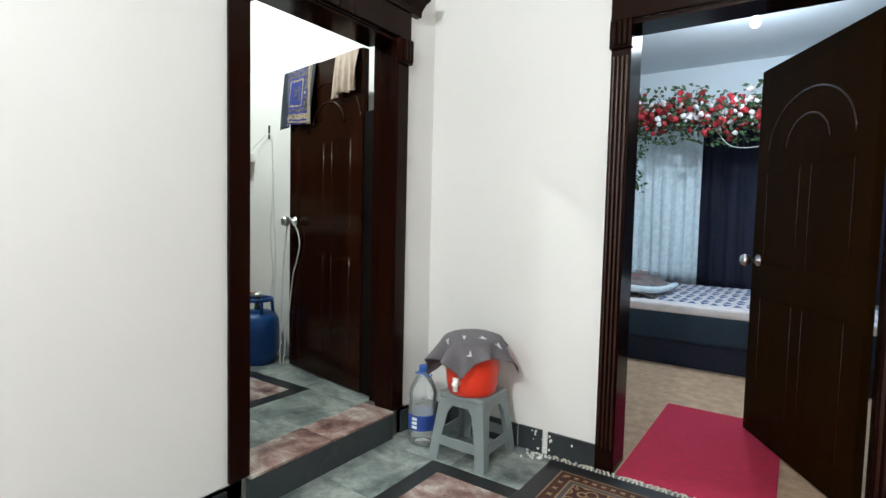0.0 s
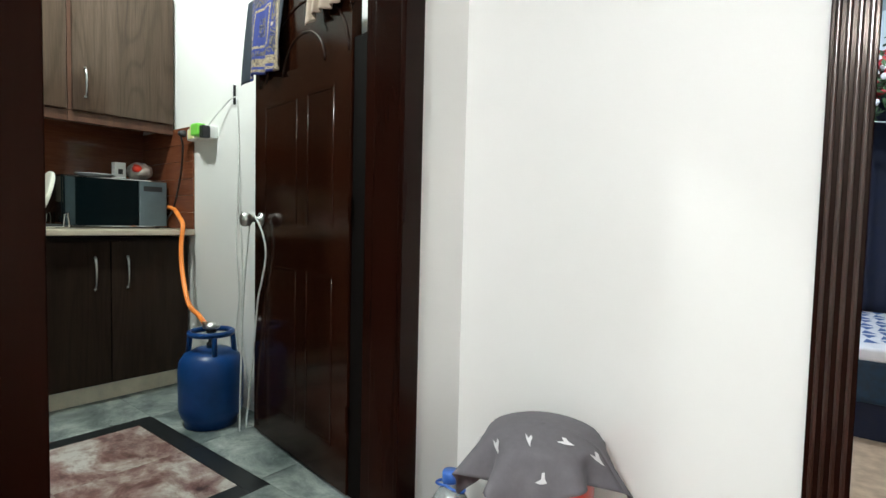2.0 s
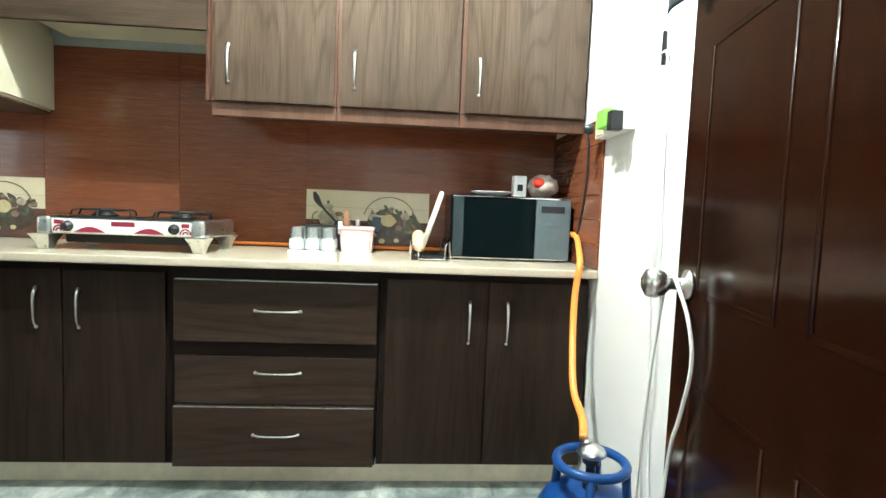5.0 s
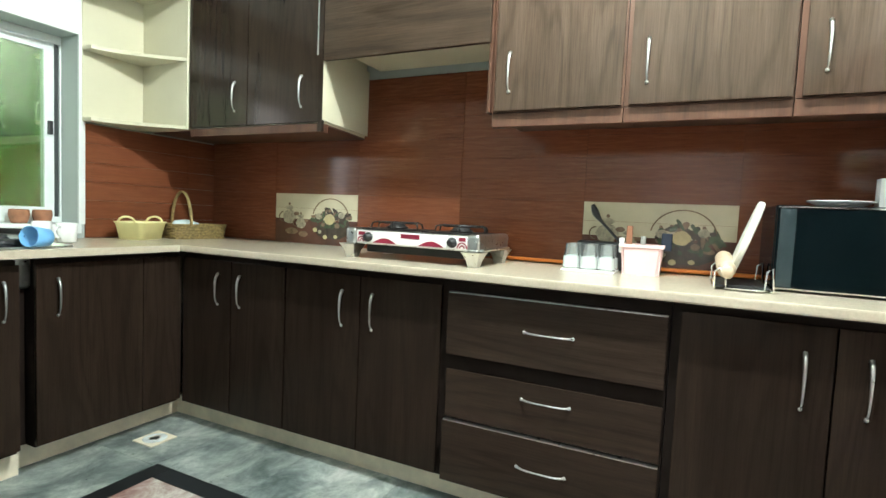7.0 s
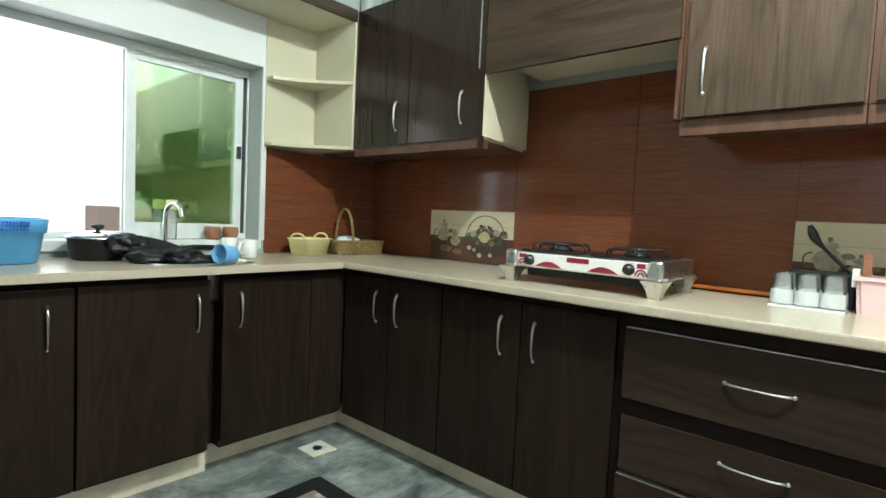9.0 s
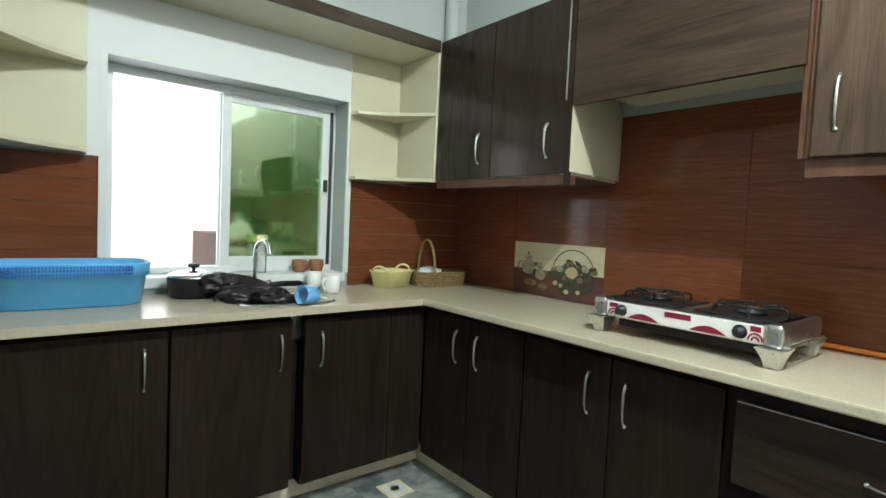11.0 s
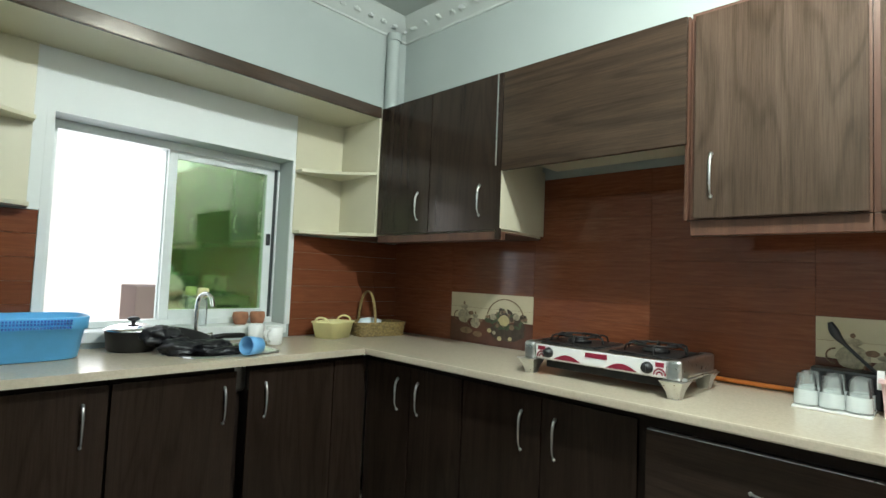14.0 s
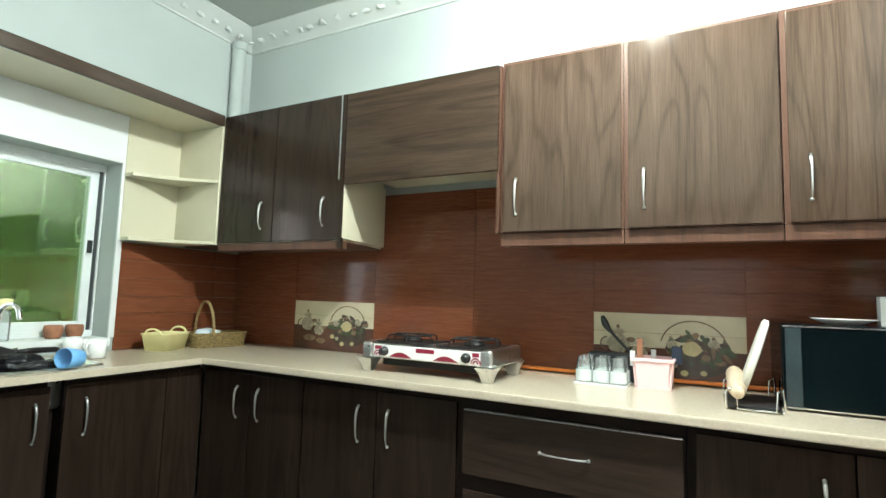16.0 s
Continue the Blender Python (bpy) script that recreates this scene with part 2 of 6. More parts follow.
M_ROSE = plain("red_petals", (0.42, 0.02, 0.03), 0.7, vary=0.3, scale=40)
M_WPETAL = plain("white_petals", (0.75, 0.70, 0.70), 0.7, vary=0.1)
M_JOINT = plain("joint_grout", (0.15, 0.055, 0.032), 0.8)
M_FJOINT = plain("floor_joint", (0.12, 0.12, 0.11), 0.7)
M_SKIRT = marble("black_marble_skirting", [(0.3, (0.018, 0.022, 0.026)), (0.7, (0.04, 0.05, 0.055))], (0.12, 0.13, 0.13), 0.2)
M_BLACKM = marble("black_marble_strip", [(0.3, (0.009, 0.011, 0.012)), (0.7, (0.024, 0.027, 0.029))], (0.06, 0.065, 0.065), 0.2)
M_GREYM = marble("grey_green_marble", [(0.34, (0.055, 0.072, 0.072)), (0.46, (0.165, 0.198, 0.190)), (0.55, (0.29, 0.325, 0.305)), (0.68, (0.55, 0.575, 0.54))], (0.56, 0.58, 0.55), scale=4.2)
M_PINKM = marble("rose_marble", [(0.35, (0.075, 0.036, 0.034)), (0.45, (0.23, 0.118, 0.106)), (0.53, (0.37, 0.27, 0.24)), (0.63, (0.60, 0.565, 0.525))], (0.60, 0.55, 0.51), scale=5.0)


def wood_tile():
    """Glazed red-brown tile with a fine level grain."""
    m = material("wood_look_tile", 0.1)
    m.node_tree.nodes["Principled BSDF"].inputs["Specular IOR Level"].default_value = 0.30
    v = coords(m, (4.0, 4.0, 62.0), 5.0)
    n = noise_tex(m, v, 1.6, 7, 0.7, 0.6)
    col = ramp(m, n, [(0.28, (0.112, 0.033, 0.0145)), (0.5, (0.158, 0.050, 0.0235)), (0.72, (0.212, 0.077, 0.0375))])
    base(m, col)
    rough_from(m, n, 0.07, 0.15)
    bump(m, n, 0.03, 0.001)
    return m


def rug_wool():
    m = material("patterned_rug_wool", 0.95)
    v = coords(m, (13, 13, 13))
    w = node(m, "ShaderNodeTexVoronoi", Scale=1.0)
    link(m, v, w.inputs["Vector"])
    rings = node(m, "ShaderNodeMath")
    rings.operation = "SINE"
    mul = node(m, "ShaderNodeMath")
    mul.operation = "MULTIPLY"
    mul.inputs[1].default_value = 22.0
    link(m, w.outputs["Distance"], mul.inputs[0])
    link(m, mul.outputs[0], rings.inputs[0])
    col = ramp(m, rings.outputs[0], [(0.2, (0.05, 0.010, 0.008)), (0.5, (0.012, 0.009, 0.010)), (0.8, (0.32, 0.20, 0.10))])
    base(m, col)
    bump(m, noise_tex(m, v, 60, 3), 0.6, 0.003)
    return m


def scarf_print():
    m = material("blue_gold_scarf", 0.8)
    v = coords(m, (15, 15, 15))
    w = node(m, "ShaderNodeTexVoronoi", Scale=1.0)
    link(m, v, w.inputs["Vector"])
    n = noise_tex(m, v, 1.3, 4, 0.7, 1.5)
    col = ramp(m, n, [(0.38, (0.005, 0.007, 0.02)), (0.46, (0.007, 0.020, 0.17)), (0.52, (0.16, 0.12, 0.05)), (0.56, (0.010, 0.014, 0.05))])
    spots = ramp(m, w.outputs["Distance"], [(0.10, (0.30, 0.24, 0.12)), (0.16, (0, 0, 0))])
    base(m, mix(m, 1.0, col, spots, "ADD"))
    return m


def thin_clear(name, tint, milk, gloss):
    """Thin-walled clear plastic or glass: mostly see-through, a little milky, glossy."""
    m = material(name, 0.1)
    t = m.node_tree
    b = t.nodes["Principled BSDF"]
    b.inputs["Base Color"].default_value = (0.85, 0.91, 0.90, 1)
    tr = t.nodes.new("ShaderNodeBsdfTransparent")
    tr.inputs["Color"].default_value = (*tint, 1)
    ms = t.nodes.new("ShaderNodeMixShader")
    lw = t.nodes.new("ShaderNodeFresnel")
    lw.inputs["IOR"].default_value = 1.35
    gl = t.nodes.new("ShaderNodeBsdfGlossy")
    gl.inputs["Roughness"].default_value = gloss
    m2 = t.nodes.new("ShaderNodeMixShader")
    ms.inputs[0].default_value = milk
    link(m, tr.outputs[0], ms.inputs[1])
    link(m, b.outputs[0], ms.inputs[2])
    link(m, lw.outputs[0], m2.inputs[0])
    link(m, ms.outputs[0], m2.inputs[1])
    link(m, gl.outputs[0], m2.inputs[2])
    link(m, m2.outputs[0], t.nodes["Material Output"].inputs["Surface"])
    return m


def tinted_mirror_glass():
    """Green reflective window glass: part mirror, part see-through."""
    m = material("green_reflective_glass", 0.03)
    t = m.node_tree
    gl = t.nodes.new("ShaderNodeBsdfGlossy")
    gl.inputs["Color"].default_value = (0.85, 0.97, 0.78, 1)
    gl.inputs["Roughness"].default_value = 0.05
    tr = t.nodes.new("ShaderNodeBsdfTransparent")
    tr.inputs["Color"].default_value = (0.70, 0.84, 0.64, 1)
    ms = t.nodes.new("ShaderNodeMixShader")
    ms.inputs[0].default_value = 0.52
    link(m, tr.outputs[0], ms.inputs[1])
    link(m, gl.outputs[0], ms.inputs[2])
    link(m, ms.outputs[0], t.nodes["Material Output"].inputs["Surface"])
    return m


def glow(name, colour, strength):
    m = material(name, 0.4)
    b = m.node_tree.nodes["Principled BSDF"]
    b.inputs["Emission Color"].default_value = (*colour, 1)
    b.inputs["Emission Strength"].default_value = strength
    return m


M_MW.node_tree.nodes["Principled BSDF"].inputs["Specular IOR Level"].default_value = 0.04
M_HINGE_SHADE.node_tree.nodes["Principled BSDF"].inputs["Specular IOR Level"].default_value = 0.05
for dim in (M_BLUE_CYL, M_IRON):
    dim.node_tree.nodes["Principled BSDF"].inputs["Specular IOR Level"].default_value = 0.25
M_INSIDE_SHADE.node_tree.nodes["Principled BSDF"].inputs["Specular IOR Level"].default_value = 0.1
M_TILE = wood_tile()
M_RUG = rug_wool()
M_SCARF = scarf_print()
M_PET = thin_clear("clear_bottle_plastic", (0.985, 1.0, 1.0), 0.28, 0.06)
M_GLASS = thin_clear("drinking_glass", (0.985, 1.0, 0.99), 0.14, 0.05)
M_FROST = thin_clear("frosted_glass_pattern", (0.98, 1.0, 0.99), 0.62, 0.2)
M_WINGLASS = tinted_mirror_glass()
M_BULB = glow("bulb_glow", (1.0, 0.98, 0.95), 12.0)
M_DECOR_B = plain("brown_decor_tile", (0.085, 0.032, 0.02), 0.2, vary=0.25, scale=9)
M_DECOR = plain("cream_decor_tile", (0.50, 0.43, 0.29), 0.2, vary=0.08, scale=6)
M_LABEL = plain("blue_bottle_label", (0.02, 0.06, 0.28), 0.4, vary=0.3)
M_WICKER = plain("gold_wicker", (0.24, 0.17, 0.065), 0.6, vary=0.5, scale=70, grain=0.6)
M_STOVEPRINT = plain("red_stove_print", (0.24, 0.012, 0.035), 0.35)
M_FRUIT_Y = plain("fruit_print_yellow", (0.46, 0.37, 0.19), 0.22, vary=0.2)
M_FRUIT_D = plain("fruit_print_dark", (0.045, 0.03, 0.02), 0.22, vary=0.4, scale=30)
M_FRUIT_G = plain("fruit_print_green", (0.048, 0.062, 0.030), 0.22, vary=0.4, scale=30)
M_POT = plain("pale_pot_print", (0.30, 0.26, 0.18), 0.22, vary=0.5, scale=40)
M_FRUIT_B = plain("cup_print_brown", (0.16, 0.10, 0.06), 0.22, vary=0.4, scale=30)
M_FRINGE = plain("white_fringe", (0.66, 0.62, 0.54), 0.9)

# ---- mesh helpers ----
PLACE = {}


def thing(name, x, y, z, label, category, group="", rz=0.0):
    ob = new(name)
    ob.empty_display_size = 0.1
    m = pose(x, y, z, 0, 0, rz)
    ob.matrix_basis = m
    PLACE[ob] = m
    return tagged(ob, label, category, group)


def part(name, bm, mat, parent, label="", smooth=False, local=False):
    """Links a bmesh, given in world space (or, if local, in the thing's own space), as one mesh under parent."""
    w = PLACE[parent]
    if not local:
        bmesh.ops.transform(bm, matrix=w.inverted(), verts=bm.verts)
    me = bpy.data.meshes.new(name)
    bm.to_mesh(me)
    bm.free()
    me.materials.append(mat)
    if smooth:
        me.polygons.foreach_set("use_smooth", [True] * len(me.polygons))
    ob = new(name, me)
    ob.parent = parent
    PLACE[ob] = w
    return tagged(ob, label) if label else ob


def solo(name, bm, mat, label, category, kind="", group="", smooth=False):
    """A thing or a piece of the setting that is one mesh; its origin lies at the middle of its base."""
    lo = Vector([min(v.co[i] for v in bm.verts) for i in range(3)])
    hi = Vector([max(v.co[i] for v in bm.verts) for i in range(3)])
    at = Vector(((lo.x + hi.x) / 2, (lo.y + hi.y) / 2, lo.z))
    bmesh.ops.translate(bm, vec=-at, verts=bm.verts)
    me = bpy.data.meshes.new(name)
    bm.to_mesh(me)
    bm.free()
    me.materials.append(mat)
    if smooth:
        me.polygons.foreach_set("use_smooth", [True] * len(me.polygons))
    ob = new(name, me)
    ob.location = at
    PLACE[ob] = Matrix.Translation(at)
    return tagged(ob, label, category, group, kind)


def box(x0, y0, z0, x1, y1, z1, bev=0.0, seg=2, bm=None):
    out = bm or bmesh.new()
    b = bmesh.new()
    bmesh.ops.create_cube(b, size=1)
    for v in b.verts:
        v.co = Vector((x0 + (v.co.x + .5) * (x1 - x0), y0 + (v.co.y + .5) * (y1 - y0), z0 + (v.co.z + .5) * (z1 - z0)))
    if bev:
        bmesh.ops.bevel(b, geom=b.edges[:], offset=bev, segments=seg, profile=0.6, affect="EDGES")
    return merge(out, b)


def merge(out, b, m=None):
    if m is not None:
        bmesh.ops.transform(b, matrix=m, verts=b.verts)
    me = bpy.data.meshes.new("t")
    b.to_mesh(me)
    b.free()
    out.from_mesh(me)
    bpy.data.meshes.remove(me)
    return out


def lathe(profile, centre=(0, 0, 0), seg=32, bm=None, squash=(1, 1)):
    """Turned shape from (radius, height) pairs, closed where the radius is 0."""
    out = bm or bmesh.new()
    rings = []
    cx, cy, cz = centre
    for r, z in profile:
        if r <= 1e-6:
            rings.append([out.verts.new((cx, cy, cz + z))])
        else:
            rings.append([out.verts.new((cx + squash[0] * r * math.cos(2 * math.pi * i / seg), cy + squash[1] * r * math.sin(2 * math.pi * i / seg), cz + z)) for i in range(seg)])
    for a, b in zip(rings, rings[1:]):
        for i in range(seg):
            j = (i + 1) % seg
            if len(a) == 1 and len(b) == 1:
                continue
            if len(a) == 1:
                out.faces.new((a[0], b[j], b[i]))
            elif len(b) == 1:
                out.faces.new((a[i], a[j], b[0]))
            else:
                out.faces.new((a[i], a[j], b[j], b[i]))
    return out


def tube(pts, r, seg=10, bm=None, closed=False, taper=None):
    """A round rod swept along points."""
    out = bm or bmesh.new()
    pts = [Vector(p) for p in pts]
    n = len(pts)
    rings = []
    side = None
    for i, p in enumerate(pts):
        a = pts[i - 1] if i or closed else p
        b = pts[(i + 1) % n] if i < n - 1 or closed else p
        d = (b - a).normalized()
        if side is None:
            side = d.cross(Vector((0, 0, 1)))
            if side.length < 0.05:
                side = d.cross(Vector((1, 0, 0)))
        side = (side - d * side.dot(d)).normalized()
        up = d.cross(side)
        rr = r * (taper(i / max(1, n - 1)) if taper else 1)
        rings.append([out.verts.new(p + rr * (math.cos(2 * math.pi * k / seg) * side + math.sin(2 * math.pi * k / seg) * up)) for k in range(seg)])
    pairs = list(zip(rings, rings[1:])) + ([(rings[-1], rings[0])] if closed else [])
    for a, b in pairs:
        for k in range(seg):
            j = (k + 1) % seg
            out.faces.new((a[k], a[j], b[j], b[k]))
    if not closed:
        out.faces.new(rings[0][::-1])
        out.faces.new(rings[-1])
    return out


def smooth_path(pts, n=8):
    """Points along a smooth curve through pts."""
    pts = [Vector(p) for p in pts]
    q = [pts[0] * 2 - pts[1], *pts, pts[-1] * 2 - pts[-2]]
    out = []
    for a, b, c, d in zip(q, q[1:], q[2:], q[3:]):
        for i in range(n):
            t = i / n
            out.append(0.5 * (2 * b + (c - a) * t + (2 * a - 5 * b + 4 * c - d) * t * t + (3 * b - a - 3 * c + d) * t ** 3))
    return out + [pts[-1]]


def prism(points, z0, z1, bm=None):
    """An upright prism over a plan outline."""
    out = bm or bmesh.new()
    lo = [out.verts.new((x, y, z0)) for x, y in points]
    hi = [out.verts.new((x, y, z1)) for x, y in points]
    out.faces.new(lo[::-1])
    out.faces.new(hi)
    for i in range(len(points)):
        j = (i + 1) % len(points)
        out.faces.new((lo[i], lo[j], hi[j], hi[i]))
    bmesh.ops.recalc_face_normals(out, faces=out.faces[:])
    return out


def extrude_profile(profile, axis, a0, a1, bm=None):
    """A moulding: profile points (u, v) swept along x or y; u lies across, v up."""
    out = bm or bmesh.new()

    def at(u, v, a):
        return (a, u, v) if axis == "x" else (u, a, v)
    lo = [out.verts.new(at(u, v, a0)) for u, v in profile]
    hi = [out.verts.new(at(u, v, a1)) for u, v in profile]
    out.faces.new(lo[::-1])
    out.faces.new(hi)
    for i in range(len(profile)):
        j = (i + 1) % len(profile)
        out.faces.new((lo[i], lo[j], hi[j], hi[i]))
    bmesh.ops.recalc_face_normals(out, faces=out.faces[:])
    return out


def sheet(rows, thick=0.0):
    """A cloth from a grid of points."""
    bm = bmesh.new()
    vs = [[bm.verts.new(p) for p in row] for row in rows]
    for a, b in zip(vs, vs[1:]):
        for i in range(len(a) - 1):
            bm.faces.new((a[i], a[i + 1], b[i + 1], b[i]))
    bmesh.ops.recalc_face_normals(bm, faces=bm.faces[:])
    if thick:
        bmesh.ops.solidify(bm, geom=bm.faces[:], thickness=thick)
    return bm


def setting(name, bm, mat, label, category="wall"):
    return solo(name, bm, mat, label, category, kind="structure")


# ---- the plan, in metres ----
XW, XE, YN, YS = -4.40, -1.96, 2.437, -1.25      # kitchen walls
XH = -1.772                                      # hall side of the wall between hall and kitchen
HF = -0.15                                       # hall floor, one step below the kitchen floor
CEIL, HCEIL = 3.07, 2.95
DOOR_L, DOOR_R, DOOR_H = 1.215, 2.094, 1.955     # kitchen doorway
BD_L, BD_R = -0.668, 0.27                        # bedroom doorway
WX0, WX1, WZ0, WZ1 = -3.555, -2.415, 0.985, 1.965  # kitchen window
HX, HY = 2.2, -2.4                               # far walls of the hall
BX0, BX1, BY = -2.6, 1.7, 6.62                   # bedroom

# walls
setting("wall_west", box(XW - 0.2, YS - 0.3, -0.3, XW, YN + 0.2, CEIL + 0.1), M_KITCHEN, "painted kitchen wall, dimmed in colour, behind the wood-look tiles")
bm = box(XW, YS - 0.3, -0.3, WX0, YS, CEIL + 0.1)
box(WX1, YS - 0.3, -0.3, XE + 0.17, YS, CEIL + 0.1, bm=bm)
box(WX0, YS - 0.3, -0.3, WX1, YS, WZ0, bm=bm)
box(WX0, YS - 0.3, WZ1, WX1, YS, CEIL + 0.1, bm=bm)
setting("wall_south", bm, M_KITCHEN, "painted kitchen wall, dimmed in colour, with a window opening")
bm = box(XW, YN, -0.3, BD_L - 0.02, YN + 0.17, CEIL + 0.1)
box(BD_L - 0.02, YN, 1.955, BD_R + 0.02, YN + 0.17, CEIL + 0.1, bm=bm)
box(BD_R + 0.02, YN, -0.3, HX, YN + 0.17, CEIL + 0.1, bm=bm)
setting("wall_north", bm, M_HALL, "smooth off-white painted wall with a bedroom doorway")
bm = box(XE, HY, -0.3, XH, DOOR_L - 0.02, CEIL + 0.1)
box(XE, DOOR_R + 0.06, -0.3, XH, YN, CEIL + 0.1, bm=bm)
box(XE, DOOR_L - 0.02, DOOR_H + 0.02, XH, DOOR_R + 0.06, CEIL + 0.1, bm=bm)
setting("wall_middle", bm, M_HALL, "smooth off-white wall between hall and kitchen")
# unseen thin sheet, added so that this wall bounces less lamp light
bm = box(XE - 0.005, YS, -0.01, XE - 0.0005, DOOR_L - 0.02, CEIL)
box(XE - 0.005, DOOR_R + 0.06, -0.01, XE - 0.0005, YN, CEIL, bm=bm)
box(XE - 0.005, DOOR_L - 0.02, DOOR_H + 0.02, XE - 0.0005, DOOR_R + 0.06, CEIL, bm=bm)
setting("wall_kitchen_east", bm, M_KITCHEN, "unseen grey sheet added over the doorway wall to cut bounced light")
setting("wall_hall_south", box(XE, HY - 0.2, -0.3, HX + 0.2, HY, CEIL + 0.1), M_HALL, "plain off-white hall wall")
setting("wall_hall_east", box(HX, HY, -0.3, HX + 0.2, YN + 0.17, CEIL + 0.1), M_HALL, "plain off-white hall wall")
setting("wall_bedroom_north", box(BX0, BY, -0.3, BX1, BY + 0.2, CEIL + 0.1), M_BEDROOM, "pale blue-white bedroom wall")
setting("wall_bedroom_west", box(BX0 - 0.2, YN + 0.17, -0.3, BX0, BY + 0.2, CEIL + 0.1), M_BEDROOM, "pale blue-white bedroom wall")
setting("wall_bedroom_east", box(BX1, YN + 0.17, -0.3, BX1 + 0.2, BY + 0.2, CEIL + 0.1), M_BEDROOM, "pale blue-white bedroom wall")
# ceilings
setting("ceiling", box(XW, YS, CEIL, XE, YN, CEIL + 0.1), M_CEILING, "painted kitchen ceiling, dimmed in colour to cut bounced light", "ceiling")
setting("ceiling_hall", box(XH, HY, HCEIL, HX, YN, HCEIL + 0.1), M_CEILING, "painted hall ceiling, dimmed in colour to cut bounced light", "ceiling")
setting("ceiling_bedroom", box(BX0, YN + 0.17, 2.85, BX1, BY, 2.95), M_BEDROOM, "white painted bedroom ceiling", "ceiling")


def cornice():
    """Moulded plaster cornice round the kitchen, with a row of leaves on its face."""
    prof = [(0, -0.10), (0.012, -0.10), (0.018, -0.085), (0.03, -0.075), (0.05, -0.05), (0.085, -0.025), (0.12, -0.018), (0.125, -0.006), (0.16, -0.004), (0.16, 0)]
    bm = bmesh.new()
    for axis, wall, s, a0, a1 in (("y", XW, 1, YS, YN), ("y", XE, -1, YS, YN), ("x", YS, 1, XW, XE), ("x", YN, -1, XW, XE)):
        extrude_profile([(wall + s * u, CEIL - 0.001 + v) for u, v in prof], axis, a0, a1, bm)
        n = int((a1 - a0) / 0.11)
        for i in range(n):
            a = a0 + (i + 0.5) * (a1 - a0) / n
            b = bmesh.new()
            bmesh.ops.create_icosphere(b, subdivisions=1, radius=1)
            c = (wall + s * 0.062, a, CEIL - 0.046) if axis == "y" else (a, wall + s * 0.062, CEIL - 0.046)
            size = (0.030, 0.050, 0.020) if axis == "y" else (0.050, 0.030, 0.020)
            merge(bm, b, Matrix.LocRotScale(c, Euler((0.3 * math.sin(i * 2.1), 0.4, i * 0.7)), size))
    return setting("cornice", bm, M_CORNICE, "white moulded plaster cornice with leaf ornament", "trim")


cornice()
# plain floors under the stone slabs
setting("floor", box(XW, YS, -0.3, XH, YN, -0.012), M_FJOINT, "marble slab kitchen floor with dark inlaid border", "floor")
setting("floor_hall", box(XH, HY, -0.3, HX, YN, HF - 0.012), M_FJOINT, "marble slab hall floor with dark inlaid border", "floor")
setting("floor_bedroom", box(BX0, YN, -0.3, BX1, BY, HF - 0.001), M_BEDROOM_FLOOR, "tan carpeted bedroom floor", "floor")


def pipe():
    bm = lathe([(0, 0), (0.046, 0), (0.046, 0.66), (0, 0.66)], (-4.245, YS + 0.049, 2.31), 24)
    lathe([(0, 0), (0.052, 0), (0.052, 0.05), (0, 0.05)], (-4.245, YS + 0.055, 2.92), 24, bm)
    return setting("wall_pipe", bm, M_KITCHEN, "painted drain pipe in the kitchen corner", "pipe")


pipe()


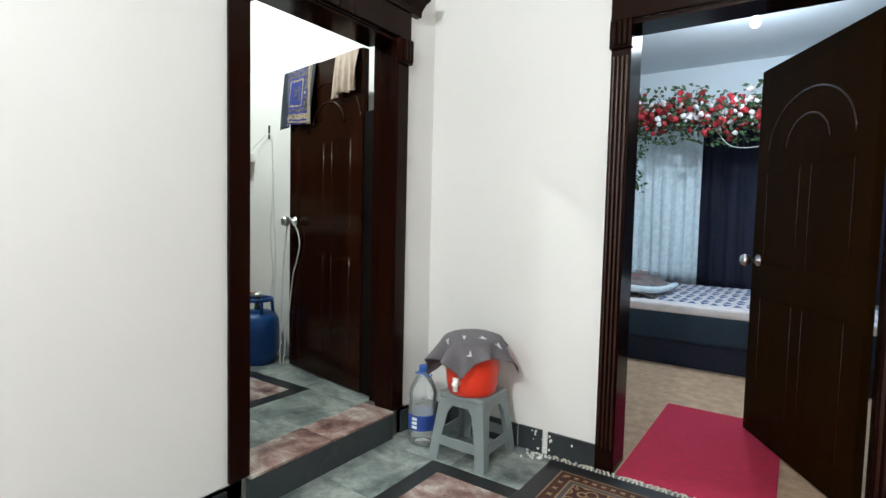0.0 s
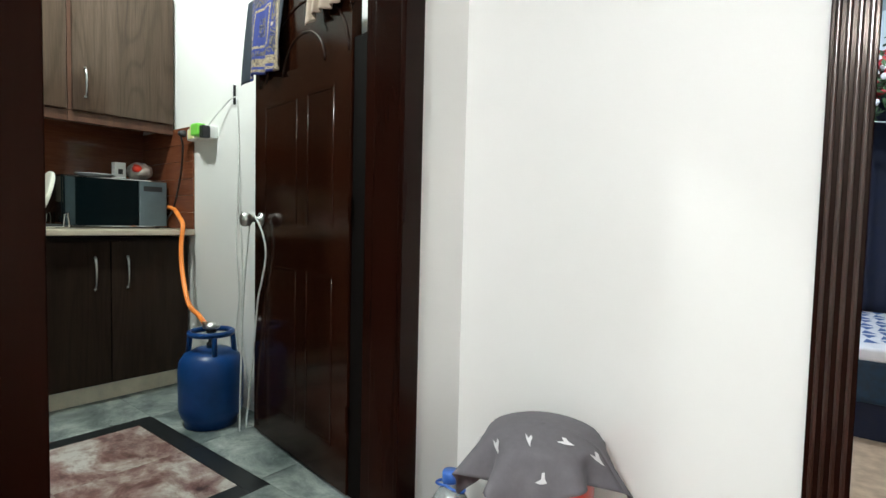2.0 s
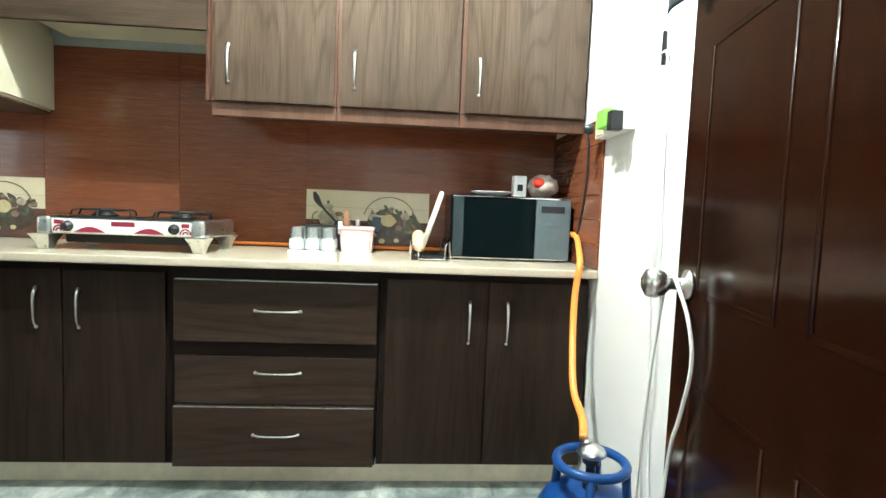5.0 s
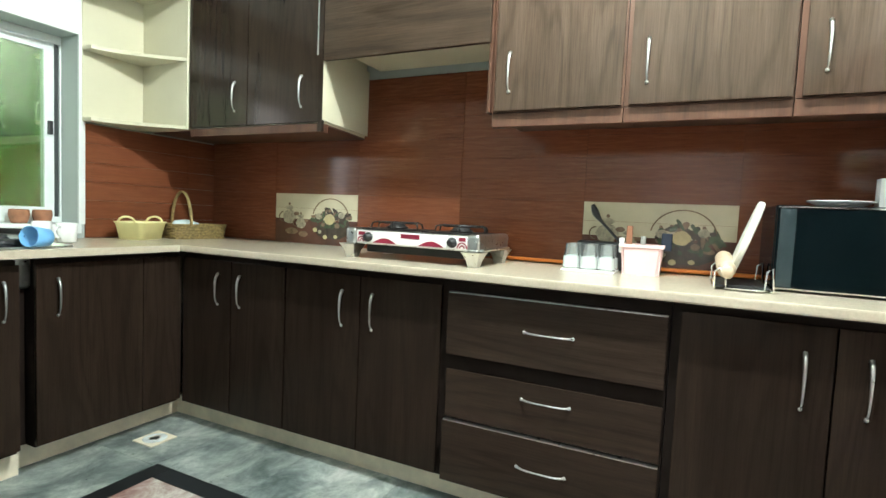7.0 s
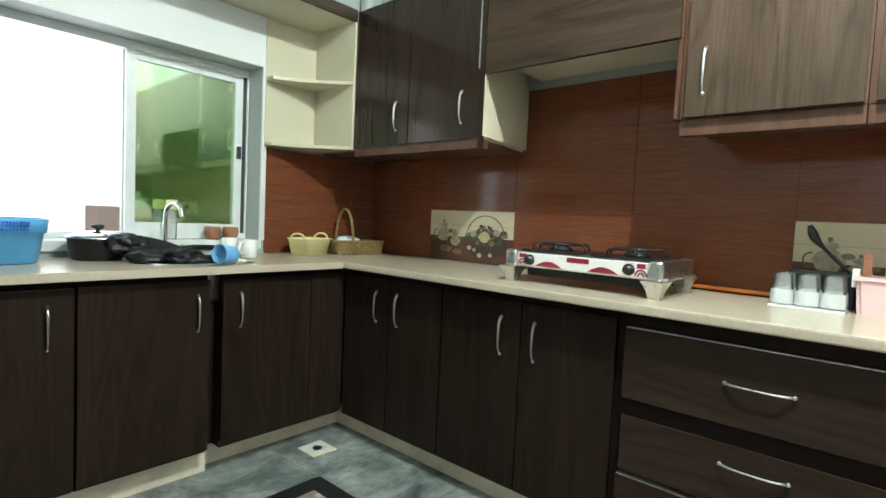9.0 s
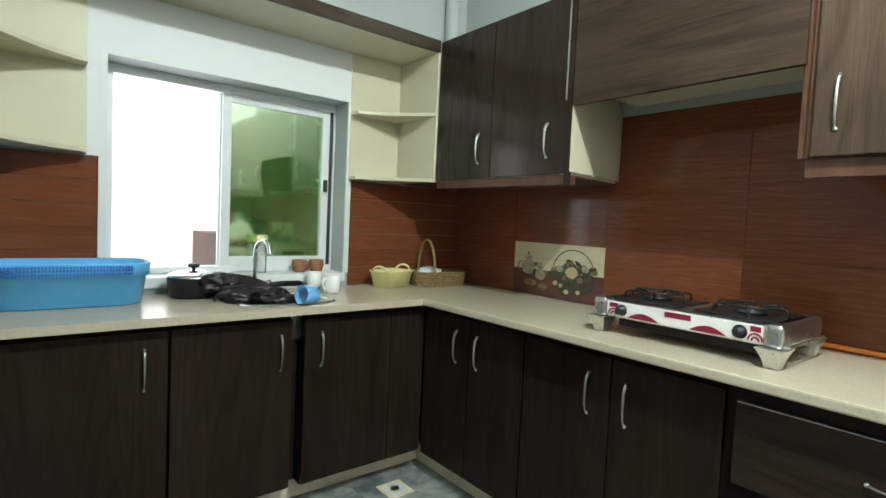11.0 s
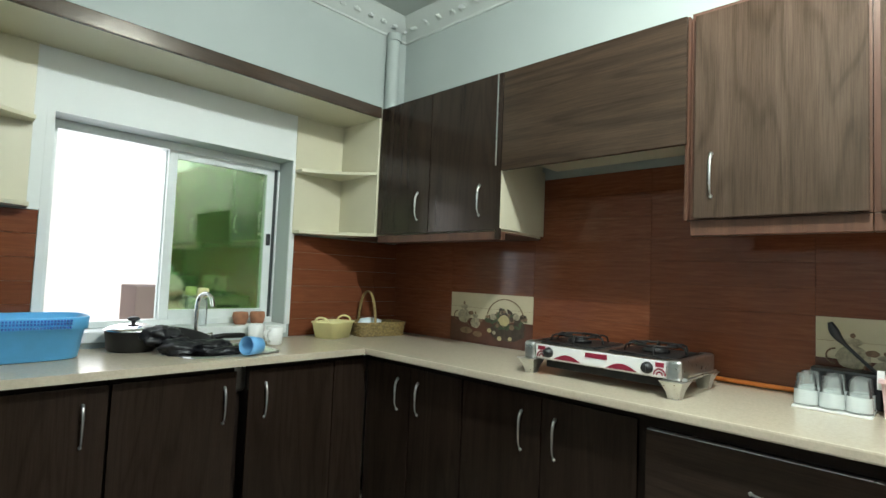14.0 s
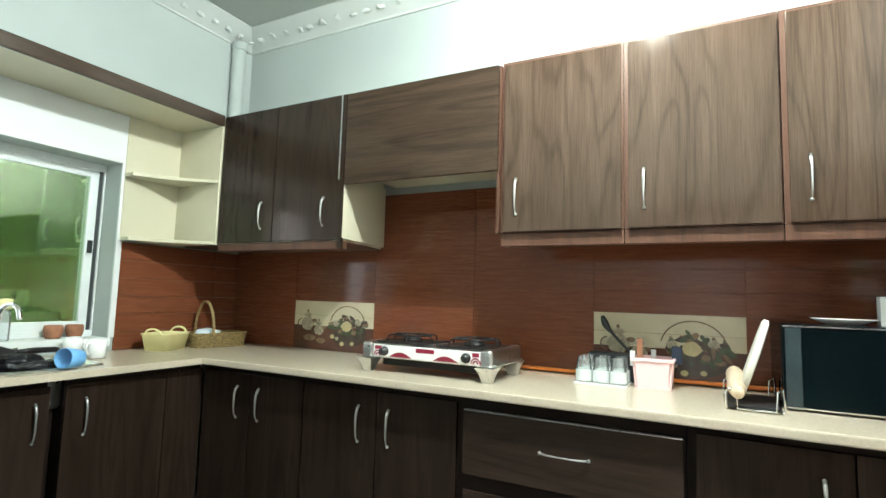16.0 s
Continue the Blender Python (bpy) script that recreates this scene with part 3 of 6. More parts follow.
# ---- doors ----
def door_case(name, along, at, out, l, r, floor, head, depth, label, fluted=True, rebate=0.0):
    """A door frame: linings through the wall, moulded trims, corbels and a cornice over the head.
    along: axis of the wall; at: its face; out: the way the face looks, 1 or -1."""
    ob = thing(name, *((at, (l + r) / 2, floor) if along == "y" else ((l + r) / 2, at, floor)), label, "door frame")
    ob["kind"] = "structure"

    def bx(a0, o0, z0, a1, o1, z1, bev=0.0, bm=None):
        p, q = at + out * o0, at + out * o1
        p, q = min(p, q), max(p, q)
        return box(p, a0, z0, q, a1, z1, bev, 2, bm) if along == "y" else box(a0, p, z0, a1, q, z1, bev, 2, bm)
    part("lining", bx(l - 0.02, -depth, floor, l, 0.004, head), M_FRAME, ob)
    if rebate:
        part("lining", bx(r, -rebate, floor, r + 0.06, 0.004, head + 0.02, 0.004), M_FRAME, ob)
        part("rebate", bx(r + 0.042, -depth, floor, r + 0.06, -rebate - 0.0005, head + 0.02), M_FRAME, ob, "dark rebate for the leaf")
    else:
        part("lining", bx(r, -depth, floor, r + 0.02, 0.004, head), M_FRAME, ob)
    part("lining", bx(l - 0.02, -depth, head, r + (0.0 if rebate else 0.02), 0.004, head + 0.02), M_FRAME, ob)
    for a, s in ((l, -1), (r, 1)):
        lo, hi = sorted((a - s * 0.004, a + s * 0.085))
        bm = bx(lo, 0.004, floor, hi, 0.022, head + 0.02, 0.003)
        for k in range(4 if fluted else 0):
            c = lo + (k + 0.75) * (hi - lo) / 4.5
            part("flute", bx(c - 0.006, 0.0222, floor + 0.12, c + 0.006, 0.034, head - 0.14, 0.005), M_LACQUER, ob)
        part("trim", bm, M_FRAME, ob, "fluted dark wooden trim" if fluted else "plain dark wooden trim")
        bm = bx(lo - 0.006, 0.004, head - 0.11, hi + 0.006, 0.045, head + 0.02, 0.008)
        for k in range(3):
            c = lo + (k + 0.8) * (hi - lo) / 3.6
            bx(c - 0.009, 0.045, head - 0.10, c + 0.009, 0.062, head + 0.01, 0.006, bm)
        part("corbel", bm, M_FRAME, ob)
    part("head_trim", bx(l - 0.09, 0.004, head + 0.021, r + 0.09, 0.03, head + 0.16, 0.003), M_FRAME, ob)
    prof = [(0.004, 0), (0.04, 0), (0.045, 0.03), (0.07, 0.06), (0.10, 0.075), (0.105, 0.10), (0.12, 0.105), (0.12, 0.12), (0.004, 0.12)]
    part("head_cornice", extrude_profile([(at + out * u, head + 0.161 + v) for u, v in prof], along, l - 0.16, r + 0.16), M_FRAME, ob)
    return ob


door_case("door_frame_kitchen", "y", XH, 1, DOOR_L, DOOR_R, 0.0, DOOR_H, XH - XE, "dark polished wooden door frame of the kitchen doorway", False, 0.109)
door_case("door_frame_bedroom", "x", YN, -1, BD_L, BD_R, HF, 1.94, 0.17, "dark polished wooden door frame of the bedroom doorway")


def ring_box(x0, z0, x1, z1, y, w, d, bm):
    """A raised rectangular moulding on a face at y."""
    for a in ((x0, z0, x1, z0 + w), (x0, z1 - w, x1, z1), (x0, z0 + w, x0 + w, z1 - w), (x1 - w, z0 + w, x1, z1 - w)):
        box(a[0], y - d, a[1], a[2], y, a[3], 0.0012, 1, bm)
    return bm


def door_leaf(name, hinge, rz, width, height, mat, label, side, gap=0.0):
    """A panelled leaf that hangs from hinge along its own x; side: the faces that carry a knob."""
    ob = thing(name, *hinge, label, "door", rz=rz)
    part("leaf", box(gap, -0.02, 0.012, width, 0.02, height, 0.003), mat, ob, local=True)
    # a black strip fills the hinge gap in place of its shade
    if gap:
        part("hinge_stile", box(0.004, -0.012, 0.012, gap - 0.002, 0.012, 1.64), M_HINGE_SHADE, ob, "near-black strip standing for shade in the hinge gap", local=True)
    for s in (-1, 1):
        y = s * 0.02
        bm = bmesh.new()
        for x0, x1 in ((0.11 + gap, width / 2 - 0.04), (width / 2 + 0.04, width - 0.11)):
            for z0, z1 in ((0.16, 0.80), (0.98, 1.50)):
                ring_box(x0, z0, x1, z1, y + (0.0012 if s > 0 else 0.0), 0.012, 0.0012, bm)
                for x in (x0 + 0.006, x1 - 0.006):
                    rod = tube([(x, y - s * 0.0035, z0 + 0.01), (x, y - s * 0.0035, z1 - 0.01)], 0.0055, 14)
                    part("bead", rod, M_LACQUER, ob, smooth=True, local=True)
        part("panel_moulding", bm, mat, ob, local=True)
        arc = [(width / 2 + (width / 2 - 0.12) * math.cos(a), y, 1.60 + 0.26 * math.sin(a)) for a in [math.pi * i / 24 for i in range(25)]]
        bm = tube(arc, 0.006, 8)
        tube([(width / 2 + 0.17 * math.cos(a), y, 1.60 + 0.14 * math.sin(a)) for a in [math.pi * i / 20 for i in range(21)]], 0.006, 8, bm)
        part("arch_moulding", bm, M_LACQUER, ob, smooth=True, local=True)
    for s in side:
        m = Matrix.Translation((width - 0.07, s * 0.02, 1.0)) @ pose(0, 0, 0, -90 * s, 0, 0)
        b = lathe([(0, 0), (0.032, 0), (0.032, 0.006), (0.014, 0.010), (0.012, 0.04), (0.026, 0.052), (0.033, 0.07), (0.03, 0.088), (0.014, 0.097), (0, 0.098)], (0, 0, 0), 28)
        bmesh.ops.transform(b, matrix=m, verts=b.verts)
        part("door_knob", b, M_STEEL, ob, "steel ball door knob", True, True)
    part("latch_plate", box(width, -0.012, 0.93, width + 0.002, 0.012, 1.07), M_STEEL, ob, local=True)
    for z in (0.25, 1.0, 1.75):
        part("hinge", lathe([(0, 0), (0.008, 0), (0.008, 0.09), (0, 0.09)], (gap - 0.004, 0.024, z), 10), mat, ob, local=True)
    return ob


KA = math.degrees(math.atan2(2.325 - 2.18, -2.87 + 1.975))
door_leaf("kitchen_door", (-1.975, 2.18, 0.0), KA, 0.905, 2.0, M_POLISH, "glossy dark red-brown panelled door standing open against the kitchen wall", (1,), 0.10)
BA = math.degrees(math.atan2(3.46 - 2.66, -0.195 - 0.25))
door_leaf("bedroom_door", (0.25, 2.66, HF), BA, 0.92, 2.06, M_BDOOR, "glossy dark brown panelled bedroom door standing half open", (1, -1))


# ---- window ----
def window():
    ob = thing("window_1", (WX0 + WX1) / 2, -1.43, WZ0, "white aluminium sliding window, one half open", "window")
    ob["kind"] = "structure"
    y0, y1 = -1.475, -1.395
    bm = box(WX0, y0, WZ0 + 0.02, WX0 + 0.008, y1, WZ1)
    box(WX1 - 0.035, y0, WZ0 + 0.02, WX1, y1, WZ1, bm=bm)
    box(WX0 + 0.008, y0, WZ1 - 0.04, WX1 - 0.035, y1, WZ1, bm=bm)
    box(WX0 + 0.008, y0, WZ0 + 0.02, WX1 - 0.035, y1, WZ0 + 0.05, bm=bm)
    part("window_frame", bm, M_ALU, ob)
    bm = box(WX0 + 0.008, y1 - 0.07, WZ0 + 0.05, WX0 + 0.027, y1 - 0.012, WZ1 - 0.04)
    part("gasket", bm, M_GASKET, ob, "dark channel of the sliding track")

    def sash(x0, x1, y):
        z0, z1 = WZ0 + 0.045, WZ1 - 0.035
        bm = box(x0, y - 0.013, z0, x0 + 0.045, y + 0.013, z1, 0.003)
        box(x1 - 0.045, y - 0.013, z0, x1, y + 0.013, z1, 0.003, 2, bm)
        box(x0 + 0.045, y - 0.013, z1 - 0.045, x1 - 0.045, y + 0.013, z1, 0.003, 2, bm)
        box(x0 + 0.045, y - 0.013, z0, x1 - 0.045, y + 0.013, z0 + 0.055, 0.003, 2, bm)
        s = part("sash", bm, M_ALU, ob, "sliding sash with green reflective glass")
        p = part("pane", box(x0 + 0.045, y - 0.003, z0 + 0.055, x1 - 0.045, y + 0.003, z1 - 0.045), M_WINGLASS, s, "green reflective glass pane")
        p.visible_shadow = False
        return s
    s = sash(WX0 + 0.028, -2.93, -1.418)
    part("latch", box(-3.515, -1.405, 1.46, -3.493, -1.388, 1.53, 0.004), M_BLACK, s, "black sash latch")
    sash(WX0 + 0.028, -2.925, -1.452)
    return ob


window()
setting("window_sill", box(WX0 - 0.01, YS - 0.28, WZ0 - 0.03, WX1 + 0.01, YS + 0.018, WZ0 + 0.018, 0.004), M_REVEAL, "white window sill slab", "trim")
bm = box(WX0 - 0.03, YS - 0.002, WZ0 + 0.018, WX0, YS + 0.012, WZ1 + 0.03)
box(WX1, YS - 0.002, WZ0 + 0.018, WX1 + 0.03, YS + 0.012, WZ1 + 0.03, bm=bm)
box(WX0, YS - 0.002, WZ1, WX1, YS + 0.012, WZ1 + 0.03, bm=bm)
box(WX0 - 0.014, YS, WZ1 + 0.03, WX1 + 0.074, YS + 0.010, 2.236, bm=bm)
box(WX1 + 0.03, YS, 1.53, WX1 + 0.074, YS + 0.010, WZ1 + 0.03, bm=bm)
setting("window_trim", bm, M_REVEAL, "white plaster border round the window", "trim")
# the light well outside
solo("ground_outside", box(-9, -9, -0.5, 3, YS - 0.3, -0.3), M_OUTSIDE, "pale paved ground of the light well", "ground", "structure")
solo("wall_outside", box(-9, -4.6, -0.3, 3, -4.4, 3.2), M_OUTSIDE, "sunlit white wall outside the window", "wall", "structure")
solo("masonry_pier", box(-3.62, -3.3, -0.3, -3.23, -2.9, 1.15, 0.01), M_BLOCK, "short pinkish masonry pier outside the window", "pier")


# ---- built-in kitchen ----
def bow_handle(parent, p, axis, length, out, mat=None):
    """A bowed metal pull; p is its middle on the face, axis its run, out the way the face looks."""
    a, o = Vector(axis), Vector(out)
    pts = []
    for i in range(13):
        t = i / 12 * 2 - 1
        pts.append(Vector(p) + a * (t * length / 2) + o * (0.004 + 0.017 * (1 - t ** 4)))
    bm = tube(pts, 0.0036, 8, taper=(lambda u: 0.6 + 1.15 * u) if abs(a.z) > 0.5 else (lambda u: 1.15 - 0.45 * math.sin(math.pi * u)))
    for s in (-1, 1):
        c = Vector(p) + a * (s * length / 2)
        b = bmesh.new()
        bmesh.ops.create_icosphere(b, subdivisions=1, radius=0.0072)
        merge(bm, b, Matrix.Translation(c + o * 0.003))
    return part("handle", bm, M_STEEL, parent, "bowed steel handle", True)


def west_unit(name, y0, y1, z0, z1, xf, xb, doors, label, group, fronts, hz, edge=None, hl=0.15):
    """A cabinet on the west wall. doors: (y0, y1, z0, z1, handle y or None)."""
    ob = thing(name, (xf + xb) / 2, (y0 + y1) / 2, z0, label, "cabinet", group)
    part("body", box(xb, y0 + 0.001, z0, xf - 0.021, y1 - 0.001, z1), edge or M_INSIDE_SHADE, ob)
    for d0, d1, e0, e1, hy in doors:
        d = part("door", box(xf - 0.02, d0, e0, xf, d1, e1, 0.002), fronts, ob)
        if hy is not None:
            bow_handle(d, (xf, hy, hz), (0, 0, 1), hl, (1, 0, 0))
    return ob


BF, BB = -3.751, -4.385
# base fronts use the darker copies, with their shade painted in
west_unit("base_cabinet", -0.70, -0.018, 0.105, 0.885, BF, BB, [(-0.695, -0.362, 0.115, 0.865, -0.444), (-0.355, -0.022, 0.115, 0.865, -0.298)], "walnut laminate base cabinet, shade painted into its colour, with two closed doors", "base cabinets", M_LAM_BASE_SHADE, 0.725)
west_unit("base_cabinet", -0.016, 0.795, 0.105, 0.885, BF, BB, [(-0.012, 0.390, 0.115, 0.865, 0.302), (0.396, 0.770, 0.115, 0.865, 0.456)], "walnut laminate base cabinet, shade painted into its colour, with two closed doors under the stove", "base cabinets", M_LAM_BASE_SHADE, 0.72)
west_unit("base_cabinet", 1.585, 2.425, 0.105, 0.885, BF, BB, [(1.612, 2.012, 0.115, 0.865, 1.941), (2.018, 2.420, 0.115, 0.865, 2.094)], "walnut laminate base cabinet, shade painted into its colour, with two closed doors under the microwave", "base cabinets", M_LAM_BASE_SHADE, 0.70, hl=0.165)


def drawer_unit():
    ob = thing("drawer_cabinet", -4.07, 1.19, 0.105, "walnut laminate cabinet, shade painted into its colour, with three drawers", "cabinet", "base cabinets")
    part("body", box(BB, 0.797, 0.105, BF - 0.012, 1.583, 0.885), M_INSIDE_SHADE, ob)
    for z0, z1, hz in ((0.605, 0.842, 0.73), (0.357, 0.545, 0.483), (0.112, 0.348, 0.242)):
        xo = BF + (0.022 if z0 < 0.2 else 0.014 if z0 > 0.6 else 0.002)
        d = part("drawer_front", box(BF - 0.012, 0.806, z0, xo, 1.577, z1, 0.002), M_LAM_DRAWER_SHADE, ob)
        # a pale strip paints the highlight along the drawer's top
        if z0 < 0.2 or z0 > 0.6:
            part("top_edge", box(BF - 0.01, 0.808, z1 + 0.0005, xo - 0.002, 1.575, z1 + 0.003), M_STEEL, d, "pale steel strip painting the highlight along the drawer edge")
        bow_handle(d, (xo, 1.197, hz), (0, 1, 0), 0.172, (1, 0, 0))
    return ob


drawer_unit()


def south_unit(name, x0, x1, doors, label):
    """A cabinet under the window. doors: (x0, x1, handle x or None, swing in degrees about the x0 edge)."""
    ob = thing(name, (x0 + x1) / 2, -0.95, 0.12, label, "cabinet", "base cabinets")
    part("body", box(x0 + 0.001, YS + 0.01, 0.115, x1 - 0.001, -0.722, 0.885), M_INSIDE_SHADE, ob)
    for a, b, hx, swing in doors:
        bm = box(a, -0.72, 0.13, b, -0.70, 0.868, 0.002)
        m = Matrix.Translation((a, -0.72, 0)) @ pose(0, 0, 0, 0, 0, swing) @ Matrix.Translation((-a, 0.72, 0))
        bmesh.ops.transform(bm, matrix=m, verts=bm.verts)
        d = part("door", bm, M_LAM_BASE_SHADE, ob)
        if hx is not None:
            c = m @ Vector((hx, -0.70, 0.73))
            bow_handle(d, c, (0, 0, 1), 0.15, (0, 1, 0))
    return ob


south_unit("base_cabinet", -3.745, -3.10, [(-3.745, -3.545, None, 0), (-3.54, -3.094, -3.172, 1.2)], "walnut laminate corner cabinet, shade painted into its colour, with a door slightly ajar")
sink_unit = south_unit("sink_cabinet", -3.040, -2.565, [(-3.042, -2.57, -2.99, 0)], "walnut laminate cabinet, shade painted into its colour, under the sink")
# added dark strip: stands for the shade deep in the open gap
part("filler", box(-3.099, -0.80, 0.116, -3.0405, -0.785, 0.893), M_INSIDE_SHADE, sink_unit, "dark strip added to keep the cabinet gap in shade")
south_unit("base_cabinet", -2.56, -1.965, [(-2.56, -1.97, -2.482, 0)], "walnut laminate cabinet, shade painted into its colour, beside the sink cabinet")
# plinths
bm = box(-4.38, -0.838, -0.004, -3.834, 2.43, 0.104)
setting("plinth_west", bm, M_PLINTH, "cream tiled plinth under the base cabinets", "trim")
bm = box(-3.834, YS + 0.01, -0.004, -3.07, -0.838, 0.114)
box(-3.07, YS + 0.01, -0.004, -1.965, -0.78, 0.114, bm=bm)
setting("plinth_south", bm, M_PLINTH, "cream tiled plinth under the sink cabinets", "trim")

# worktop, in one L with a sink cut-out
SX0, SX1, SY0, SY1 = -3.26, -2.86, -1.08, -0.735
ob = thing("worktop", -3.6, -0.7, 0.9, "beige speckled stone worktop in an L along two walls", "worktop")
bm = box(-4.382, YS + 0.012, 0.898, -3.687, 2.43, 0.93, 0.006)
part("slab", bm, M_COUNTER, ob)
bm = bmesh.new()
outer = [(-3.687, YS + 0.012), (-1.965, YS + 0.012), (-1.965, -0.64), (-3.687, -0.64)]
inner = [(SX0, SY0), (SX1, SY0), (SX1, SY1), (SX0, SY1)]
loops = [[bm.verts.new((x, y, z)) for x, y in pts] for pts, z in ((outer, 0.898), (outer, 0.93), (inner, 0.93), (inner, 0.898))]
for p, q in zip(loops, loops[1:] + loops[:1]):
    for i in range(4):
        bm.faces.new((p[i], p[(i + 1) % 4], q[(i + 1) % 4], q[i]))
bmesh.ops.recalc_face_normals(bm, faces=bm.faces[:])
part("slab", bm, M_COUNTER, ob)


def sink():
    ob = thing("sink", (SX0 + SX1) / 2, (SY0 + SY1) / 2, 0.75, "steel sink let into the worktop under the window", "sink")
    a, b = (SX1 - SX0) / 2 - 0.005, (SY1 - SY0) / 2 - 0.005
    cx, cy = (SX0 + SX1) / 2, (SY0 + SY1) / 2

    def loop(s, z, bm, off=0.0):
        pts = []
        for i in range(40):
            t = 2 * math.pi * i / 40
            c, d = math.cos(t), math.sin(t)
            pts.append(bm.verts.new((cx + (a * s + off) * math.copysign(abs(c) ** 0.45, c), cy + (b * s + off) * math.copysign(abs(d) ** 0.45, d), z)))
        return pts
    bm = bmesh.new()
    loops = [loop(1, 0.931, bm, 0.03), loop(1, 0.935, bm, 0.026), loop(1, 0.935, bm, 0.0), loop(1, 0.92, bm, -0.008), loop(0.96, 0.78, bm), loop(0.85, 0.765, bm), loop(0.1, 0.762, bm)]
    for p, q in zip(loops, loops[1:]):
        for i in range(40):
            bm.faces.new((p[i], p[(i + 1) % 40], q[(i + 1) % 40], q[i]))
    bm.faces.new(loops[-1][::-1])
    bmesh.ops.recalc_face_normals(bm, faces=bm.faces[:])
    part("basin", bm, M_STEEL, ob, smooth=True)
    part("drain", lathe([(0, 0), (0.03, 0), (0.034, 0.004), (0, 0.004)], (cx, cy, 0.763), 20), M_CHROME, ob)
    return ob


sink()
# wall cabinets
UF = -3.93


def wall_cabinet_right():
    """Three units with doors in the lit laminate copy; red-brown edging shows between the doors."""
    edges = (0.862, 1.370, 1.888, 2.43)
    for k, (y0, y1) in enumerate(zip(edges, edges[1:])):
        ob = thing("wall_cabinet", -4.16, (y0 + y1) / 2, 1.5, "walnut laminate wall cabinet with one closed door", "cabinet", "wall cabinets")
        part("body", box(-4.385, y0 + 0.001, 1.553, UF - 0.021, y1 - 0.001, 2.312), M_EDGE, ob, "red-brown edged carcass")
        part("light_rail", box(UF - 0.06, y0 + 0.001, 1.497, UF - 0.022, y1 - 0.001, 1.552, 0.003), M_EDGE, ob)
        d = part("door", box(UF - 0.02, y0 + 0.018, 1.556, UF, y1 - 0.008, 2.292, 0.002), M_LAM_LIT, ob)
        bow_handle(d, (UF, y0 + 0.075, 1.705), (0, 0, 1), 0.15, (1, 0, 0))


wall_cabinet_right()
# same laminate as the right-hand units, coloured darker for the shade here
ob = thing("wall_cabinet", -4.15, -0.43, 1.5, "walnut laminate corner wall cabinet, shade painted into its colour, with two closed doors", "cabinet", "wall cabinets")
part("body", prism([(-4.385, YS + 0.01), (-3.926, YS + 0.01), (-3.926, 0.026), (-4.385, -0.052)], 1.541, 2.296), M_CREAM, ob, "cream-lined carcass")
part("bottom_panel", prism([(-4.385, YS + 0.012), (-3.966, YS + 0.012), (-3.966, 0.02), (-4.385, -0.054)], 1.534, 1.5405), M_EDGE, ob, "dark wooden underside")
part("light_rail", box(-3.965, -0.864, 1.498, -3.912, 0.028, 1.540, 0.003), M_EDGE, ob)
part("side_panel", prism([(-3.911, 0.029), (-3.911, 0.0365), (-4.385, -0.034), (-4.385, -0.042)], 1.552, 1.899), M_CREAM, ob, "cream side panel beside the hood")
for y0, y1, hy in ((-0.864, -0.444, -0.525), (-0.438, 0.012, -0.088)):
    d = part("door", box(-3.925, y0, 1.545, -3.905, y1, 2.292, 0.002), M_LAM_CORNER_SHADE, ob)
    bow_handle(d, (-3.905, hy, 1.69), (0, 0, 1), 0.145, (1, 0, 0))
part("edge_strip", box(-3.925, 0.013, 1.50, -3.904, 0.034, 2.29), M_LAM_CORNER_SHADE, ob)
part("door_edge", box(-3.9045, 0.001, 1.85, -3.9030, 0.008, 2.287), M_STEEL, ob, "pale steel strip along the door edge")
ob = thing("hood_cabinet", -4.15, 0.45, 1.822, "walnut laminate flap cabinet over the stove recess", "cabinet", "wall cabinets")
part("body", box(-4.385, 0.038, 1.90, -3.926, 0.848, 2.296), M_CREAM, ob, "cream underside")
part("edge_strip", box(-4.385, 0.8485, 1.553, -3.930, 0.8615, 2.296), M_EDGE, ob, "red-brown edge strip")
part("flap", box(-3.925, 0.037, 1.822, -3.905, 0.858, 2.290, 0.002), M_LAM_FLAP_SHADE, ob)


def corner_shelf(name, x_wall, s, label):
    """Open cream corner shelves with curved fronts; x_wall: the side panel, s: the way the shelves run from it."""
    ob = thing(name, x_wall + s * 0.17, -1.1, 1.535, label, "shelf", "corner shelves")
    w = 0.335
    part("side_panel", box(*sorted((x_wall, x_wall + s * 0.012))[:1], YS + 0.016, 1.535, max(x_wall, x_wall + s * 0.012), -0.868, 2.236), M_CREAM, ob)
    lo, hi = sorted((x_wall + s * 0.012, x_wall + s * w))
    part("back_panel", box(lo, YS + 0.004, 1.535, hi, YS + 0.016, 2.236), M_CREAM, ob)
    for z in (1.535, 1.895):
        pts = [(x_wall + s * 0.0125, YS + 0.0165), (x_wall + s * w, YS + 0.0165), (x_wall + s * w, YS + 0.09)]
        for i in range(1, 10):
            t = i / 10
            pts.append((x_wall + s * (w - t * (w - 0.0125)), YS + 0.09 + (0.292) * (t ** 1.15) - 0.03 * math.sin(math.pi * t)))
        pts.append((x_wall + s * 0.0125, -0.868))
        part("shelf_board", prism(pts if s > 0 else pts[::-1], z, z + 0.017), M_CREAM, ob)
    return ob


corner_shelf("corner_shelf", -3.904, 1, "open cream corner shelves between window and wall cabinet")
corner_shelf("corner_shelf", -2.005, -1, "open cream corner shelves beside the window")
ob = thing("top_shelf", -2.95, -1.05, 2.236, "long top board over the window with a dark wooden fascia", "shelf")
part("board", box(-3.904, YS + 0.004, 2.238, -1.965, -0.885, 2.262), M_CREAM, ob, "cream board")
